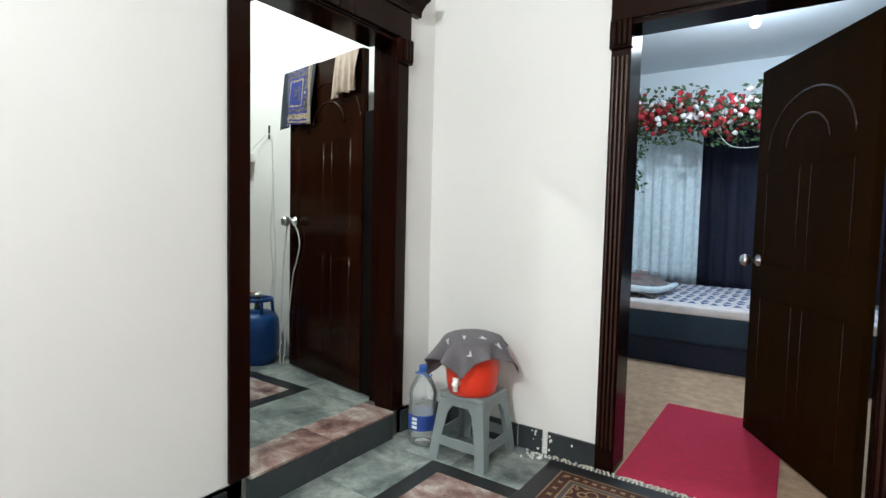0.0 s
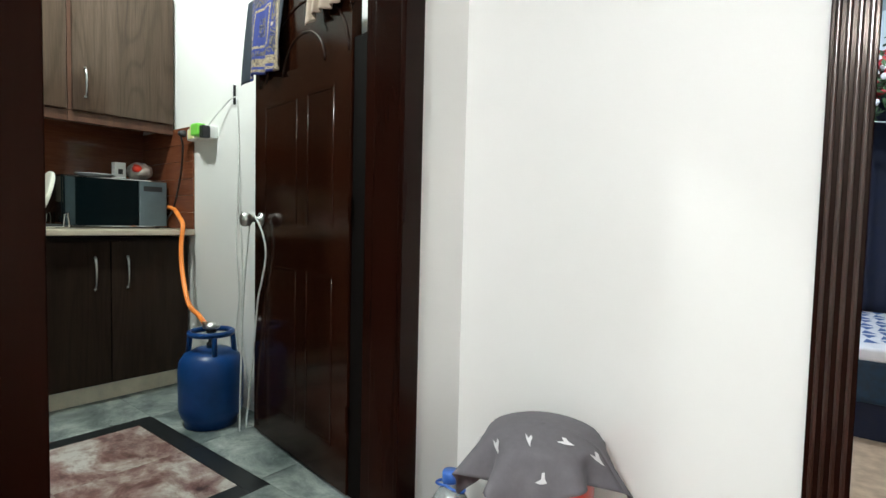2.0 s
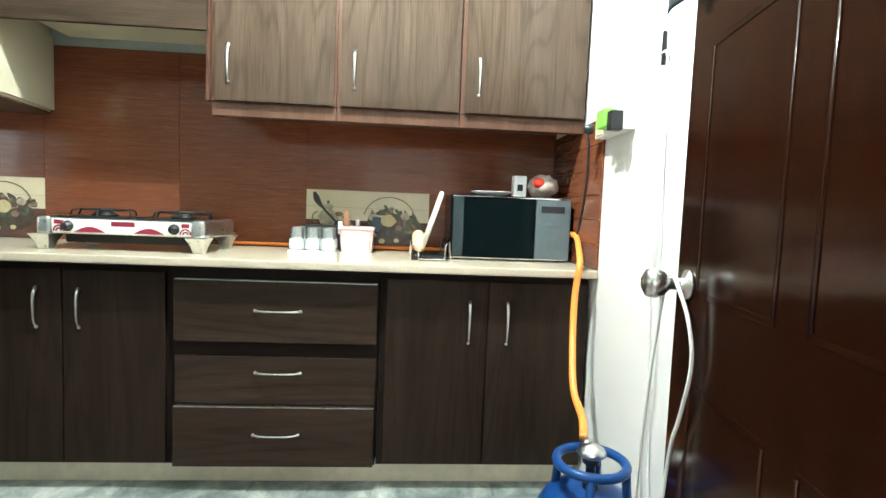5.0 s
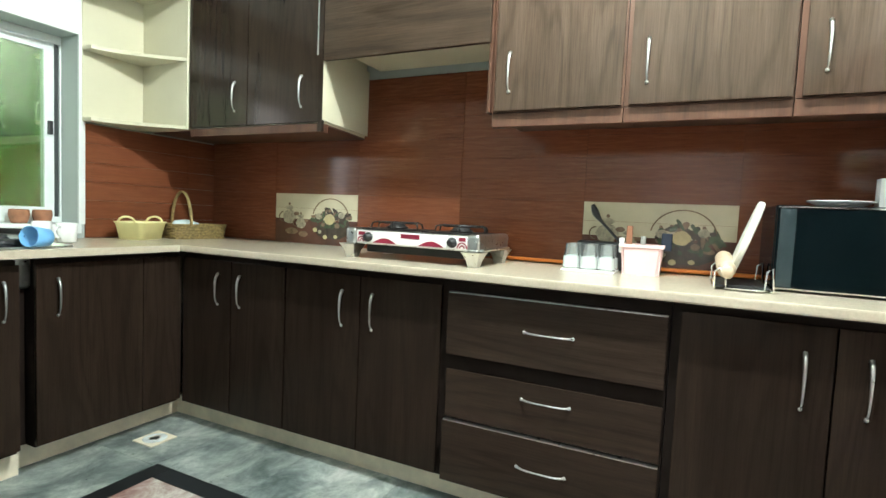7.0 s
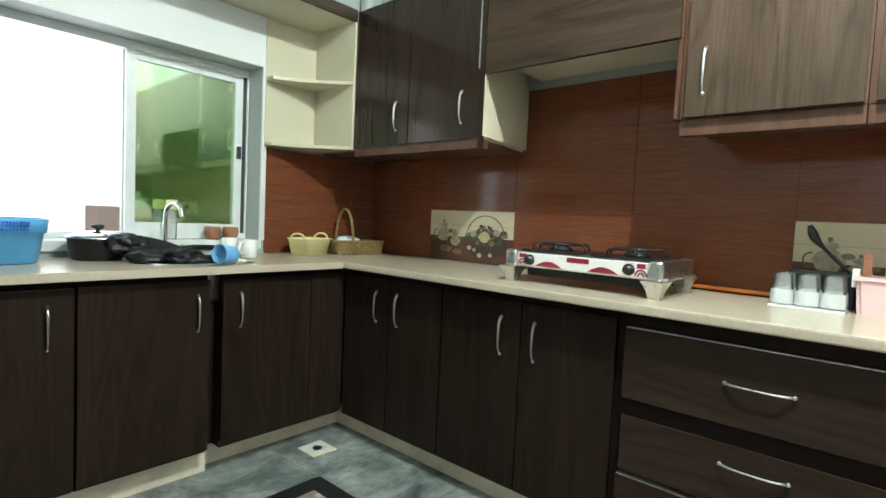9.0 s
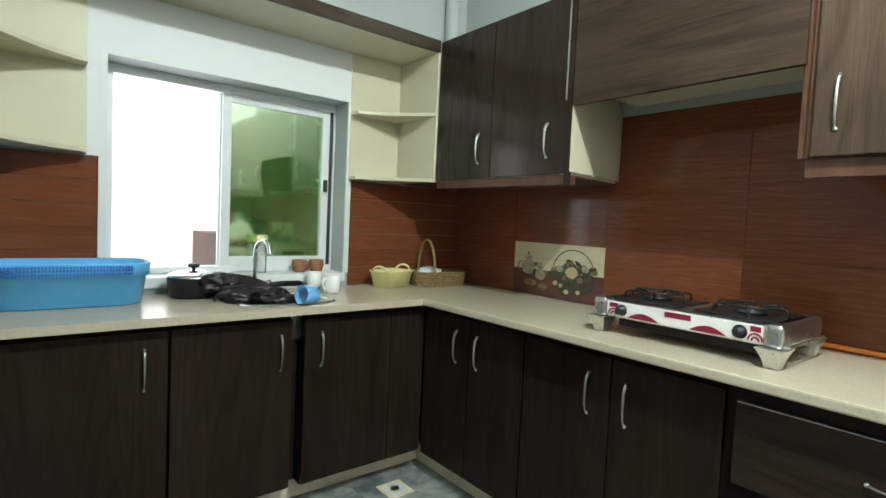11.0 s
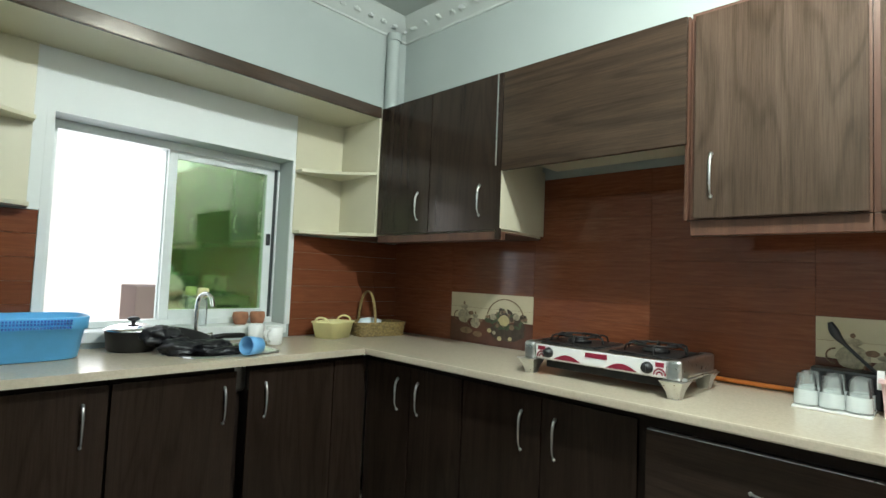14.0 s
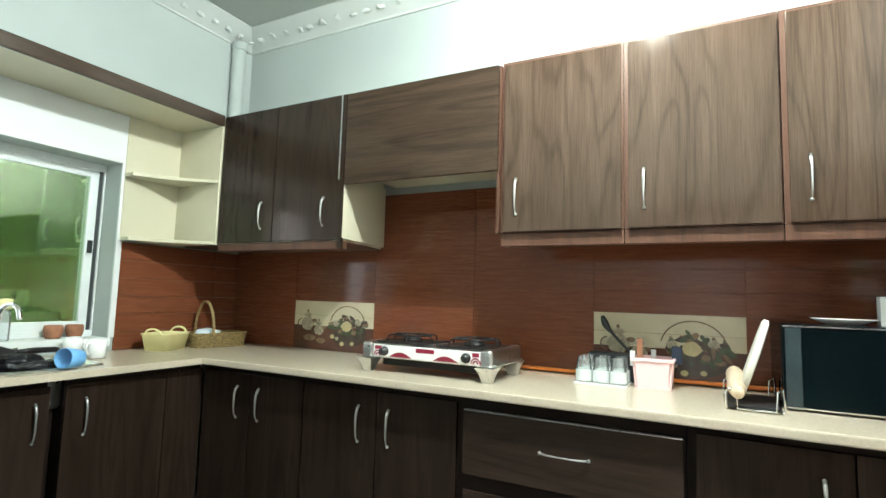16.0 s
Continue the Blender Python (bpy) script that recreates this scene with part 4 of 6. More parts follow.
part("fascia", box(-3.904, -0.884, 2.236, -1.965, -0.866, 2.302, 0.003), M_FASCIA, ob, "glossy dark walnut fascia")


# ---- kitchen lamp and others ----
def lamp(name, p, ceil, label):
    ob = thing(name, p[0], p[1], ceil, label, "lamp")
    x, y, z = p
    part("base", lathe([(0, 0), (0.055, 0), (0.055, -0.03), (0.025, -0.045), (0.022, z + 0.075 - ceil), (0, z + 0.075 - ceil)], (x, y, ceil), 20), M_WHITE_PL, ob)
    b = part("bulb", lathe([(0.0, 0.07), (0.014, 0.07), (0.016, 0.05), (0.035, 0.02), (0.038, 0), (0.03, -0.025), (0.015, -0.037), (0, -0.04)], (x, y, z), 20), M_BULB, ob, "glowing bulb", True)
    b.visible_shadow = False
    return ob


lamp("ceiling_lamp", KITCHEN_LAMP, CEIL, "bare white bulb on the kitchen ceiling")
lamp("ceiling_lamp", HALL_LAMP, HCEIL, "bare white bulb on the hall ceiling")
lamp("ceiling_lamp", BEDROOM_LAMP, 2.85, "glowing white bulb on the bedroom ceiling")

# ---- hall things ----
def stool():
    cx, cy, z0, h = -1.31, 2.205, HF, 0.335
    ob = thing("plastic_stool", cx, cy, z0, "grey moulded plastic stool standing on the marble floor", "stool")
    part("seat", box(cx - 0.125, cy - 0.125, z0 + h - 0.035, cx + 0.125, cy + 0.125, z0 + h, 0.012, 3), M_GREY_PL, ob, smooth=True)
    for sx in (-1, 1):
        for sy in (-1, 1):
            bm = bmesh.new()
            rings = []
            for z, o, w in ((0.0, 0.160, 0.050), (0.10, 0.150, 0.052), (0.24, 0.132, 0.060), (0.285, 0.126, 0.085), (h - 0.03, 0.122, 0.105)):
                a, t = o, 0.007
                outline = [(a, a), (a - w, a), (a - w, a - t), (a - t, a - t), (a - t, a - w), (a, a - w)]
                rings.append([bm.verts.new((cx + sx * u, cy + sy * v, z0 + z)) for u, v in outline])
            for p, q in zip(rings, rings[1:]):
                for i in range(6):
                    j = (i + 1) % 6
                    bm.faces.new((p[i], p[j], q[j], q[i]))
            bm.faces.new(rings[0])
            bm.faces.new(rings[-1][::-1])
            bmesh.ops.recalc_face_normals(bm, faces=bm.faces[:])
            part("leg", bm, M_GREY_PL, ob)
    for s in (-1, 1):
        part("apron", box(cx - 0.09, cy + s * 0.1215 - 0.004, z0 + 0.275, cx + 0.09, cy + s * 0.1215 + 0.004, z0 + h - 0.03, 0.003), M_GREY_PL, ob)
        part("apron", box(cx + s * 0.1215 - 0.004, cy - 0.09, z0 + 0.275, cx + s * 0.1215 + 0.004, cy + 0.09, z0 + h - 0.03, 0.003), M_GREY_PL, ob)
        part("stretcher", box(cx - 0.10, cy + s * 0.146 - 0.005, z0 + 0.075, cx + 0.10, cy + s * 0.146 + 0.005, z0 + 0.125, 0.003), M_GREY_PL, ob)
        part("stretcher", box(cx + s * 0.146 - 0.005, cy - 0.10, z0 + 0.075, cx + s * 0.146 + 0.005, cy + 0.10, z0 + 0.125, 0.003), M_GREY_PL, ob)
    return z0 + h


def cooler(z):
    cx, cy = -1.305, 2.175
    ob = thing("water_cooler_jug", cx, cy, z, "round red plastic water cooler with a white tap", "water cooler")
    part("body", lathe([(0, 0), (0.105, 0), (0.118, 0.01), (0.128, 0.05), (0.133, 0.12), (0.134, 0.2), (0.138, 0.205), (0.138, 0.235), (0, 0.235)], (cx, cy, z), 40), M_RED, ob, smooth=True)
    part("lid", lathe([(0, 0.29), (0.05, 0.288), (0.11, 0.275), (0.132, 0.25), (0.134, 0.236), (0, 0.236)], (cx, cy, z), 40), M_WHITE_PL, ob, smooth=True)
    d = Vector((0.02, -1.0, 0)).normalized()
    p = Vector((cx, cy, z + 0.075)) + d * 0.126
    bm = tube([p, p + d * 0.045], 0.014, 12)
    tube([p + d * 0.03 + Vector((0, 0, 0.014)), p + d * 0.032 - Vector((0, 0, 0.035))], 0.012, 12, bm)
    box(p.x + d.x * 0.03 - 0.016, p.y + d.y * 0.03 - 0.006, p.z + 0.012, p.x + d.x * 0.03 + 0.016, p.y + d.y * 0.03 + 0.006, p.z + 0.03, 0.004, 2, bm)
    part("tap", bm, M_WHITE_PL, ob, "white tap", True)
    return cx, cy, z


def draped_cloth(cx, cy, z):
    rows = []
    for i in range(26):
        s = i / 25
        row = []
        for k in range(97):
            a = 2 * math.pi * k / 96
            corner = 1 / max(abs(math.cos(a + 0.514)), abs(math.sin(a + 0.514)))
            reach = (0.222 + 0.05 * max(0.0, math.cos(a - 3.41))) * corner ** 1.15
            d = s * reach
            if d < 0.145:
                r, h = d, 0.298 - 0.25 * (d / 0.145) ** 3 * 0.1
            else:
                e = d - 0.145
                fold = math.sin(7 * a + 0.4) * 0.55 + math.sin(11 * a + 2.0) * 0.3
                r = 0.147 + e * (0.42 + 0.44 * fold)
                h = 0.273 - e * (0.86 - 0.12 * fold)
            row.append((cx + r * math.cos(a), cy + min(r * math.sin(a), 0.235), z + h + 0.003))
        rows.append(row)
    ob = thing("cloth_cover", cx, cy, z + 0.27, "grey cloth with pale bird print draped over the cooler", "cloth")
    part("cloth", sheet(rows, 0.002), M_GREYCLOTH, ob, smooth=True)
    for a, f in ((-1.9, 0.62), (-1.05, 0.72), (-0.55, 0.5), (-2.6, 0.6), (-1.4, 0.38), (-0.1, 0.7)):
        i, k = int(f * 25), int((a % (2 * math.pi)) / (2 * math.pi) * 96)
        p, du, dv = Vector(rows[i][k]), Vector(rows[i][k + 1]) - Vector(rows[i][k]), Vector(rows[i + 1][k]) - Vector(rows[i][k])
        du.normalize(), dv.normalize()
        n = du.cross(dv).normalized()
        if n.dot(p - Vector((cx, cy, z + 0.1))) < 0:
            n = -n
        bm = bmesh.new()
        shape = [(-0.022, -0.006), (-0.004, -0.002), (-0.002, -0.016), (0.006, -0.012), (0.007, 0.002), (0.014, 0.016), (0.003, 0.012), (-0.008, 0.006)]
        f0 = [bm.verts.new(p + du * u + dv * v + n * 0.004) for u, v in shape]
        f1 = [bm.verts.new(p + du * u + dv * v + n * 0.0025) for u, v in shape]
        bm.faces.new(f0)
        for q in range(8):
            bm.faces.new((f0[q], f0[(q + 1) % 8], f1[(q + 1) % 8], f1[q]))
        part("print", bm, M_PALEPRINT, ob, "pale bird print")


draped_cloth(*cooler(stool()))


def water_bottle():
    x, y, z = -1.60, 2.165, HF
    ob = thing("water_bottle", x, y, z, "large clear plastic water bottle with blue cap and label", "bottle")
    prof = [(0, 0.004), (0.06, 0.0), (0.073, 0.012), (0.075, 0.05), (0.072, 0.058), (0.075, 0.066), (0.075, 0.21), (0.072, 0.24), (0.076, 0.25), (0.07, 0.29), (0.05, 0.335), (0.028, 0.365), (0.022, 0.375), (0.022, 0.39)]
    part("body", lathe(prof, (x, y, z), 36), M_PET, ob, smooth=True)
    part("label", lathe([(0.0762, 0.085), (0.0762, 0.165)], (x, y, z), 36), M_LABEL, ob, "blue printed paper label", True)
    for k in range(3):
        bm = bmesh.new()
        pts = [(x + 0.0772 * math.cos(a), y + 0.0772 * math.sin(a)) for a in [-1.75 + 0.06 * i for i in range(8)]]
        lo = [bm.verts.new((u, v, z + 0.095 + 0.022 * k)) for u, v in pts]
        hi = [bm.verts.new((u, v, z + 0.110 + 0.022 * k)) for u, v in pts]
        for i in range(7):
            bm.faces.new((lo[i], lo[i + 1], hi[i + 1], hi[i]))
        part("label_bar", bm, M_WHITE_PL, ob, "white bar on the label")
    part("cap", lathe([(0.0, 0.415), (0.023, 0.415), (0.025, 0.41), (0.025, 0.383), (0, 0.383)], (x, y, z), 24), M_BLUE_CAP, ob, "blue screw cap", True)
    part("carry_loop", tube([(x + 0.05 * math.cos(a), y + 0.024 * math.sin(a), z + 0.378 - 0.012 * abs(math.cos(a))) for a in [2 * math.pi * i / 28 for i in range(28)]], 0.004, 6, closed=True), M_BLUE_CAP, ob, "blue carrying loop", True)


water_bottle()


M_RUGTAN = plain("rug_tan_wool", (0.30, 0.19, 0.10), 0.95, vary=0.2, scale=60, grain=0.5)
M_RUGBAND = plain("rug_dark_red_wool", (0.055, 0.016, 0.010), 0.95, vary=0.5, scale=70, grain=0.5)


def rug():
    x0, x1, y0, y1, z = -0.955, 0.35, 0.55, 2.385, HF
    ob = thing("rug", (x0 + x1) / 2, (y0 + y1) / 2, z, "dark oriental rug with a black border and white fringe", "rug")
    part("border", box(x0, y0, z, x1, y1, z + 0.008, 0.002), M_BLACK, ob, "black woven border")
    lift = 0.008
    for inset, mat, lab in ((0.085, M_RUGTAN, "tan woven line"), (0.092, M_RUGBAND, "dark red woven band"), (0.150, M_RUGTAN, "tan woven line"), (0.158, M_BLACK, "black woven band"), (0.178, M_RUGTAN, "tan woven line"), (0.186, M_RUG, "red and gold patterned field")):
        part("band" if mat is not M_RUG else "field", box(x0 + inset, y0 + inset, z + lift, x1 - inset, y1 - inset, z + lift + 0.0007), mat, ob, lab)
        lift += 0.0007
    bm = bmesh.new()
    n = 26
    for i in range(n):
        for x, y in ((x0 + 0.121, y0 + 0.13 + i * (y1 - y0 - 0.26) / (n - 1)), (x1 - 0.121, y0 + 0.13 + i * (y1 - y0 - 0.26) / (n - 1)), (x0 + 0.13 + i * (x1 - x0 - 0.26) / (n - 1), y1 - 0.121), (x0 + 0.13 + i * (x1 - x0 - 0.26) / (n - 1), y0 + 0.121)):
            v = [bm.verts.new((x + 0.017 * math.cos(a) * (1 if k % 2 else 0.45), y + 0.017 * math.sin(a) * (1 if k % 2 else 0.45), z + 0.0097)) for k, a in enumerate(math.pi * q / 4 for q in range(8))]
            bm.faces.new(v)
    part("rosette_row", bm, M_RUGTAN, ob, "row of small tan rosettes")["kind"] = "stuff"
    rnd = random.Random(4)
    bm = bmesh.new()
    for i in range(62):
        x = x0 + 0.01 + i * (x1 - x0 - 0.02) / 61
        a = rnd.uniform(-0.9, 0.9)
        tube([(x, y1 - 0.002, z + 0.006), (x + 0.3 * a * 0.03, y1 + 0.015, z + 0.014), (x + a * 0.03, y1 + 0.032, z + 0.008), (x + a * 0.035 + 0.006, y1 + 0.044, z + 0.005)], 0.004, 5, bm)
    part("fringe", bm, M_FRINGE, ob, "white knotted fringe")["kind"] = "stuff"


rug()
solo("red_mat", box(-0.655, 2.432, HF, -0.02, 3.625, HF + 0.007, 0.002), M_REDMAT, "plain crimson felt runner on the bedroom floor", "mat")


# ---- bedroom things ----
def bed():
    x0, x1, y0, y1 = -1.75, 0.55, 4.60, 6.30
    ob = thing("bed", (x0 + x1) / 2, (y0 + y1) / 2, HF, "double bed with dark teal velvet base and printed sheet", "bed")
    part("base", box(x0 + 0.03, y0 + 0.05, HF, x1 - 0.03, y1, 0.10, 0.01), M_NAVY, ob, "black bed base")
    part("mattress", box(x0, y0, 0.06, x1, y1, 0.32, 0.04, 3), M_VELVET, ob, "dark teal velvet side", True)
    part("sheet", box(x0 + 0.01, y0 - 0.004, 0.30, x1 - 0.01, y1 - 0.02, 0.375, 0.02, 3), M_WPETAL, ob, "white bed sheet", True)
    bm = bmesh.new()
    n = 0
    for i in range(26):
        for j in range(9):
            x, y = x0 + 0.06 + i * 0.085, y0 + 0.16 + j * 0.17
            q = [(x, y), (x + 0.075, y + 0.02), (x + 0.02, y + 0.14)] if (i + j) % 2 else [(x, y + 0.14), (x + 0.075, y + 0.12), (x + 0.03, y)]
            f = [bm.verts.new((u, v, 0.3765)) for u, v in q]
            bm.faces.new(f)
    bmesh.ops.recalc_face_normals(bm, faces=bm.faces[:])
    for f in bm.faces:
        if f.normal.z < 0:
            f.normal_flip()
    part("sheet_print", bm, M_BLUEPRINT, ob, "blue triangle print")["kind"] = "stuff"
    rnd = random.Random(2)
    rows = []
    for i in range(12):
        rows.append([(-1.72 + 0.07 * k, 4.80 + 0.09 * i, 0.385 + 0.15 * max(0, 1 - ((k - 4.5) / 5.2) ** 4) * max(0, 1 - ((i - 5.5) / 6) ** 4) + rnd.uniform(-0.006, 0.006)) for k in range(11)])
    o = thing("folded_blanket", -1.36, 5.3, 0.377, "folded grey and red patterned blanket on the bed", "blanket")
    part("layer", sheet(rows, 0.012), M_BLANKET, o, smooth=True)
    part("piping", tube(smooth_path([(-1.74, 4.80, 0.45), (-1.4, 4.78, 0.46), (-1.08, 4.82, 0.45), (-1.0, 5.1, 0.44), (-1.0, 5.6, 0.43)], 6), 0.03, 8), M_SHEER, o, "pale blanket edge", True)
    bm = bmesh.new()
    for q in range(26):
        px, py = rnd.uniform(-1.62, -1.14), rnd.uniform(4.95, 5.65)
        v = [bm.verts.new((px + 0.028 * math.cos(a) * rnd.uniform(0.5, 1.2), py + 0.05 * math.sin(a) * rnd.uniform(0.5, 1.2), 0.5515)) for a in [math.pi * i / 4 for i in range(8)]]
        bm.faces.new(v)
    part("flower_print", bm, M_ROSE, o, "small red flower print")["kind"] = "stuff"
    solo("pillow", sheet([[(0.10 + 0.05 * k, 5.25 + 0.05 * i, 0.38 + 0.11 * max(0, 1 - abs((k - 4.5) / 4.6) ** 2.5) * max(0, 1 - abs((i - 5.5) / 5.6) ** 2.5)) for k in range(10)] for i in range(12)], 0.01), M_SHEER, "pale teal pillow on the bed", "pillow", smooth=True)


M_BLUEPRINT = plain("blue_sheet_print", (0.05, 0.10, 0.26), 0.85)
bed()


def curtain(name, x0, x1, y, z0, z1, mat, label, waves, depth):
    n = waves * 8
    rows = []
    for z in [z0 + (z1 - z0) * i / 14 for i in range(15)]:
        t = (z - z0) / (z1 - z0)
        rows.append([(x0 + (x1 - x0) * k / n, y + depth * (1.1 - 0.4 * t) * math.sin(2 * math.pi * waves * k / n + 0.7 * math.sin(3 * t + k)), z) for k in range(n + 1)])
    ob = thing(name, (x0 + x1) / 2, y, z0, label, "curtain")
    part("panel", sheet(rows, 0.002), mat, ob, smooth=True)
    part("rod", tube([(x0 - 0.05, y, z1 + 0.012), (x1 + 0.05, y, z1 + 0.012)], 0.012, 10), M_STEEL, ob)
    for x in (x0 - 0.04, x1 + 0.04):
        part("bracket", tube([(x, y, z1 + 0.012), (x, BY, z1 + 0.012)], 0.008, 8), M_STEEL, ob)
    return ob


curtain("sheer_curtain", -1.95, -0.93, 6.40, 0.38, 2.3, M_SHEER, "pale blue sheer curtain hanging behind the bed", 9, 0.025)
curtain("navy_curtain", -0.95, 0.9, 6.52, 0.30, 2.3, M_NAVY, "dark navy curtain hanging behind the bed", 10, 0.03)


def garland():
    ob = thing("flower_garland", -0.8, 5.95, 1.85, "thick garland of red and white flowers hung over the bed", "garland")
    rnd = random.Random(11)

    def clumps(name, n, r0, r1, mat, label, leaf):
        bm = bmesh.new()
        for i in range(n):
            x = rnd.uniform(-2.1, 0.35)
            up = min(2.2, max(-2.2, rnd.gauss(0, 1)))
            c = Vector((x, 5.95 + 0.09 * min(2, max(-2, rnd.gauss(0, 1))), 2.20 + 0.05 * math.sin(3 * x) + 0.03 * math.sin(11 * x) + up * (0.125 if leaf else 0.095) - (0.02 if leaf else 0)))
            b = bmesh.new()
            if leaf:
                v = [b.verts.new(p) for p in ((0, -1, 0), (0.45, 0, 0.15), (0, 1, 0), (-0.45, 0, 0.15))]
                b.faces.new(v)
            else:
                bmesh.ops.create_icosphere(b, subdivisions=1, radius=1)
                for v in b.verts:
                    v.co *= rnd.uniform(0.7, 1.2)
            r = rnd.uniform(r0, r1)
            merge(bm, b, Matrix.LocRotScale(c, Euler([rnd.uniform(0, 6.3) for _ in range(3)]), (r, r, r)))
        part(name, bm, mat, ob, label)["kind"] = "stuff"
    clumps("foliage", 3200, 0.02, 0.042, M_LEAF, "dark green leaves", True)
    bm = bmesh.new()
    for i in range(150):
        t = rnd.random()
        c = Vector((-1.50 + rnd.gauss(0, 0.035) + 0.06 * math.sin(7 * t), 5.93 + rnd.gauss(0, 0.03), 2.1 - 0.72 * t))
        b = bmesh.new()
        b.faces.new([b.verts.new(p) for p in ((0, -1, 0), (0.45, 0, 0.15), (0, 1, 0), (-0.45, 0, 0.15))])
        k = rnd.uniform(0.02, 0.04)
        merge(bm, b, Matrix.LocRotScale(c, Euler([rnd.uniform(0, 6.3) for _ in range(3)]), (k, k, k)))
    part("hanging_strand", bm, M_LEAF, ob, "hanging strand of dark leaves")["kind"] = "stuff"
    clumps("red_bloom", 480, 0.018, 0.042, M_ROSE, "red flowers", False)
    clumps("white_bloom", 300, 0.016, 0.038, M_WPETAL, "white flowers", False)
    part("wire", tube([(BX0, 5.95, 2.22), (-0.8, 5.95, 2.24), (BX1, 5.95, 2.22)], 0.01, 6), M_LEAF, ob)
    bm = tube(smooth_path([(-0.75, 5.9, 2.0), (-0.6, 5.88, 1.83), (-0.35, 5.88, 1.82), (-0.1, 5.9, 1.95)], 6), 0.003, 5)
    part("light_string", bm, M_WIRE, ob, "thin light string")


garland()


# ---- clothes on the kitchen door ----
def on_door(u, v, z):
    """A point of the kitchen door: u along the leaf from the hinge, v out of its hall side."""
    a = radians(KA)
    return (-1.975 + u * math.cos(a) - v * math.sin(a), 2.18 + u * math.sin(a) + v * math.cos(a), z)


def hung_cloth(name, u0, u1, top, drop0, drop1, mat, label, waves, weave=None, more=()):
    rows = []
    n, cols = 40, 36
    for i in range(n + 1):
        t = i / n
        row = []
        for k in range(cols + 1):
            w = k / cols
            u = u0 + (u1 - u0) * w
            drop = drop0 + (drop1 - drop0) * w + 0.012 * math.sin(7 * w)
            if t < 0.15:
                v, z = -0.030, top - 0.10 * (1 - t / 0.15)
            elif t < 0.22:
                v, z = -0.030 + 0.060 * (t - 0.15) / 0.07, top + 0.006
            else:
                s = (t - 0.22) / 0.78
                fold = 1 + math.sin(waves * 2 * math.pi * w + 2 * s)
                v, z = 0.030 + (0.014 * fold + 0.01) * s ** 0.7, top - drop * s
            row.append(on_door(u + 0.010 * math.sin(9 * w + 2.5 * t) * t, v, z))
        rows.append(row)
    ob = thing(name, *on_door((u0 + u1) / 2, 0.03, top - max(drop0, drop1)), label, "cloth")
    bm = sheet(rows)
    bm.faces.ensure_lookup_table()
    for q, f in enumerate(bm.faces):
        i, k = divmod(q, cols)
        f.material_index = weave((i / n - 0.22) / 0.78, k / cols) if weave else 0
    bmesh.ops.solidify(bm, geom=bm.faces[:], thickness=0.0025)
    fabric = part("fabric", bm, mat, ob, smooth=True)
    for m in more:
        fabric.data.materials.append(m)
    return ob


def scarf_weave(s, w):
    """Bands of the scarf: 0 patterned ground, 1 blue, 2 gold print, 3 near-black edge."""
    if w > 0.86 or w < 0.05:
        return 3
    if w < 0.22:
        return 2 if int(w * 60) % 3 else 3
    if s > 0.95 or 0.885 < s < 0.91:
        return 1
    if s > 0.80:
        return 2
    if 0.77 < s:
        return 1
    a = max(abs(w - 0.52) / 0.26, abs(s - 0.42) / 0.32)
    if a < 0.32:
        return 0
    if a < 0.62:
        return 1
    if a < 0.74:
        return 2
    return 1 if a < 0.84 else 0


M_SCARF_BLUE = plain("scarf_blue", (0.007, 0.020, 0.16), 0.75, vary=0.3, scale=60)
M_SCARF_EDGE = plain("scarf_dark_edge", (0.006, 0.012, 0.022), 0.8, vary=0.5, scale=50)
M_SCARF_GOLD = material("scarf_gold_print", 0.8)
base(M_SCARF_GOLD, ramp(M_SCARF_GOLD, noise_tex(M_SCARF_GOLD, coords(M_SCARF_GOLD), 70, 3, 0.6, 2.0), [(0.40, (0.03, 0.02, 0.03)), (0.48, (0.30, 0.22, 0.12)), (0.58, (0.42, 0.34, 0.22)), (0.64, (0.02, 0.03, 0.12))]))
hung_cloth("scarf", 0.575, 0.965, 2.0, 0.36, 0.38, M_SCARF, "blue and gold patterned scarf hung over the open door", 3, scarf_weave, (M_SCARF_BLUE, M_SCARF_GOLD, M_SCARF_EDGE))
hung_cloth("cream_cloth", 0.13, 0.36, 2.0, 0.22, 0.26, M_CREAMCLOTH, "cream cloth hung over the top of the open door", 4)


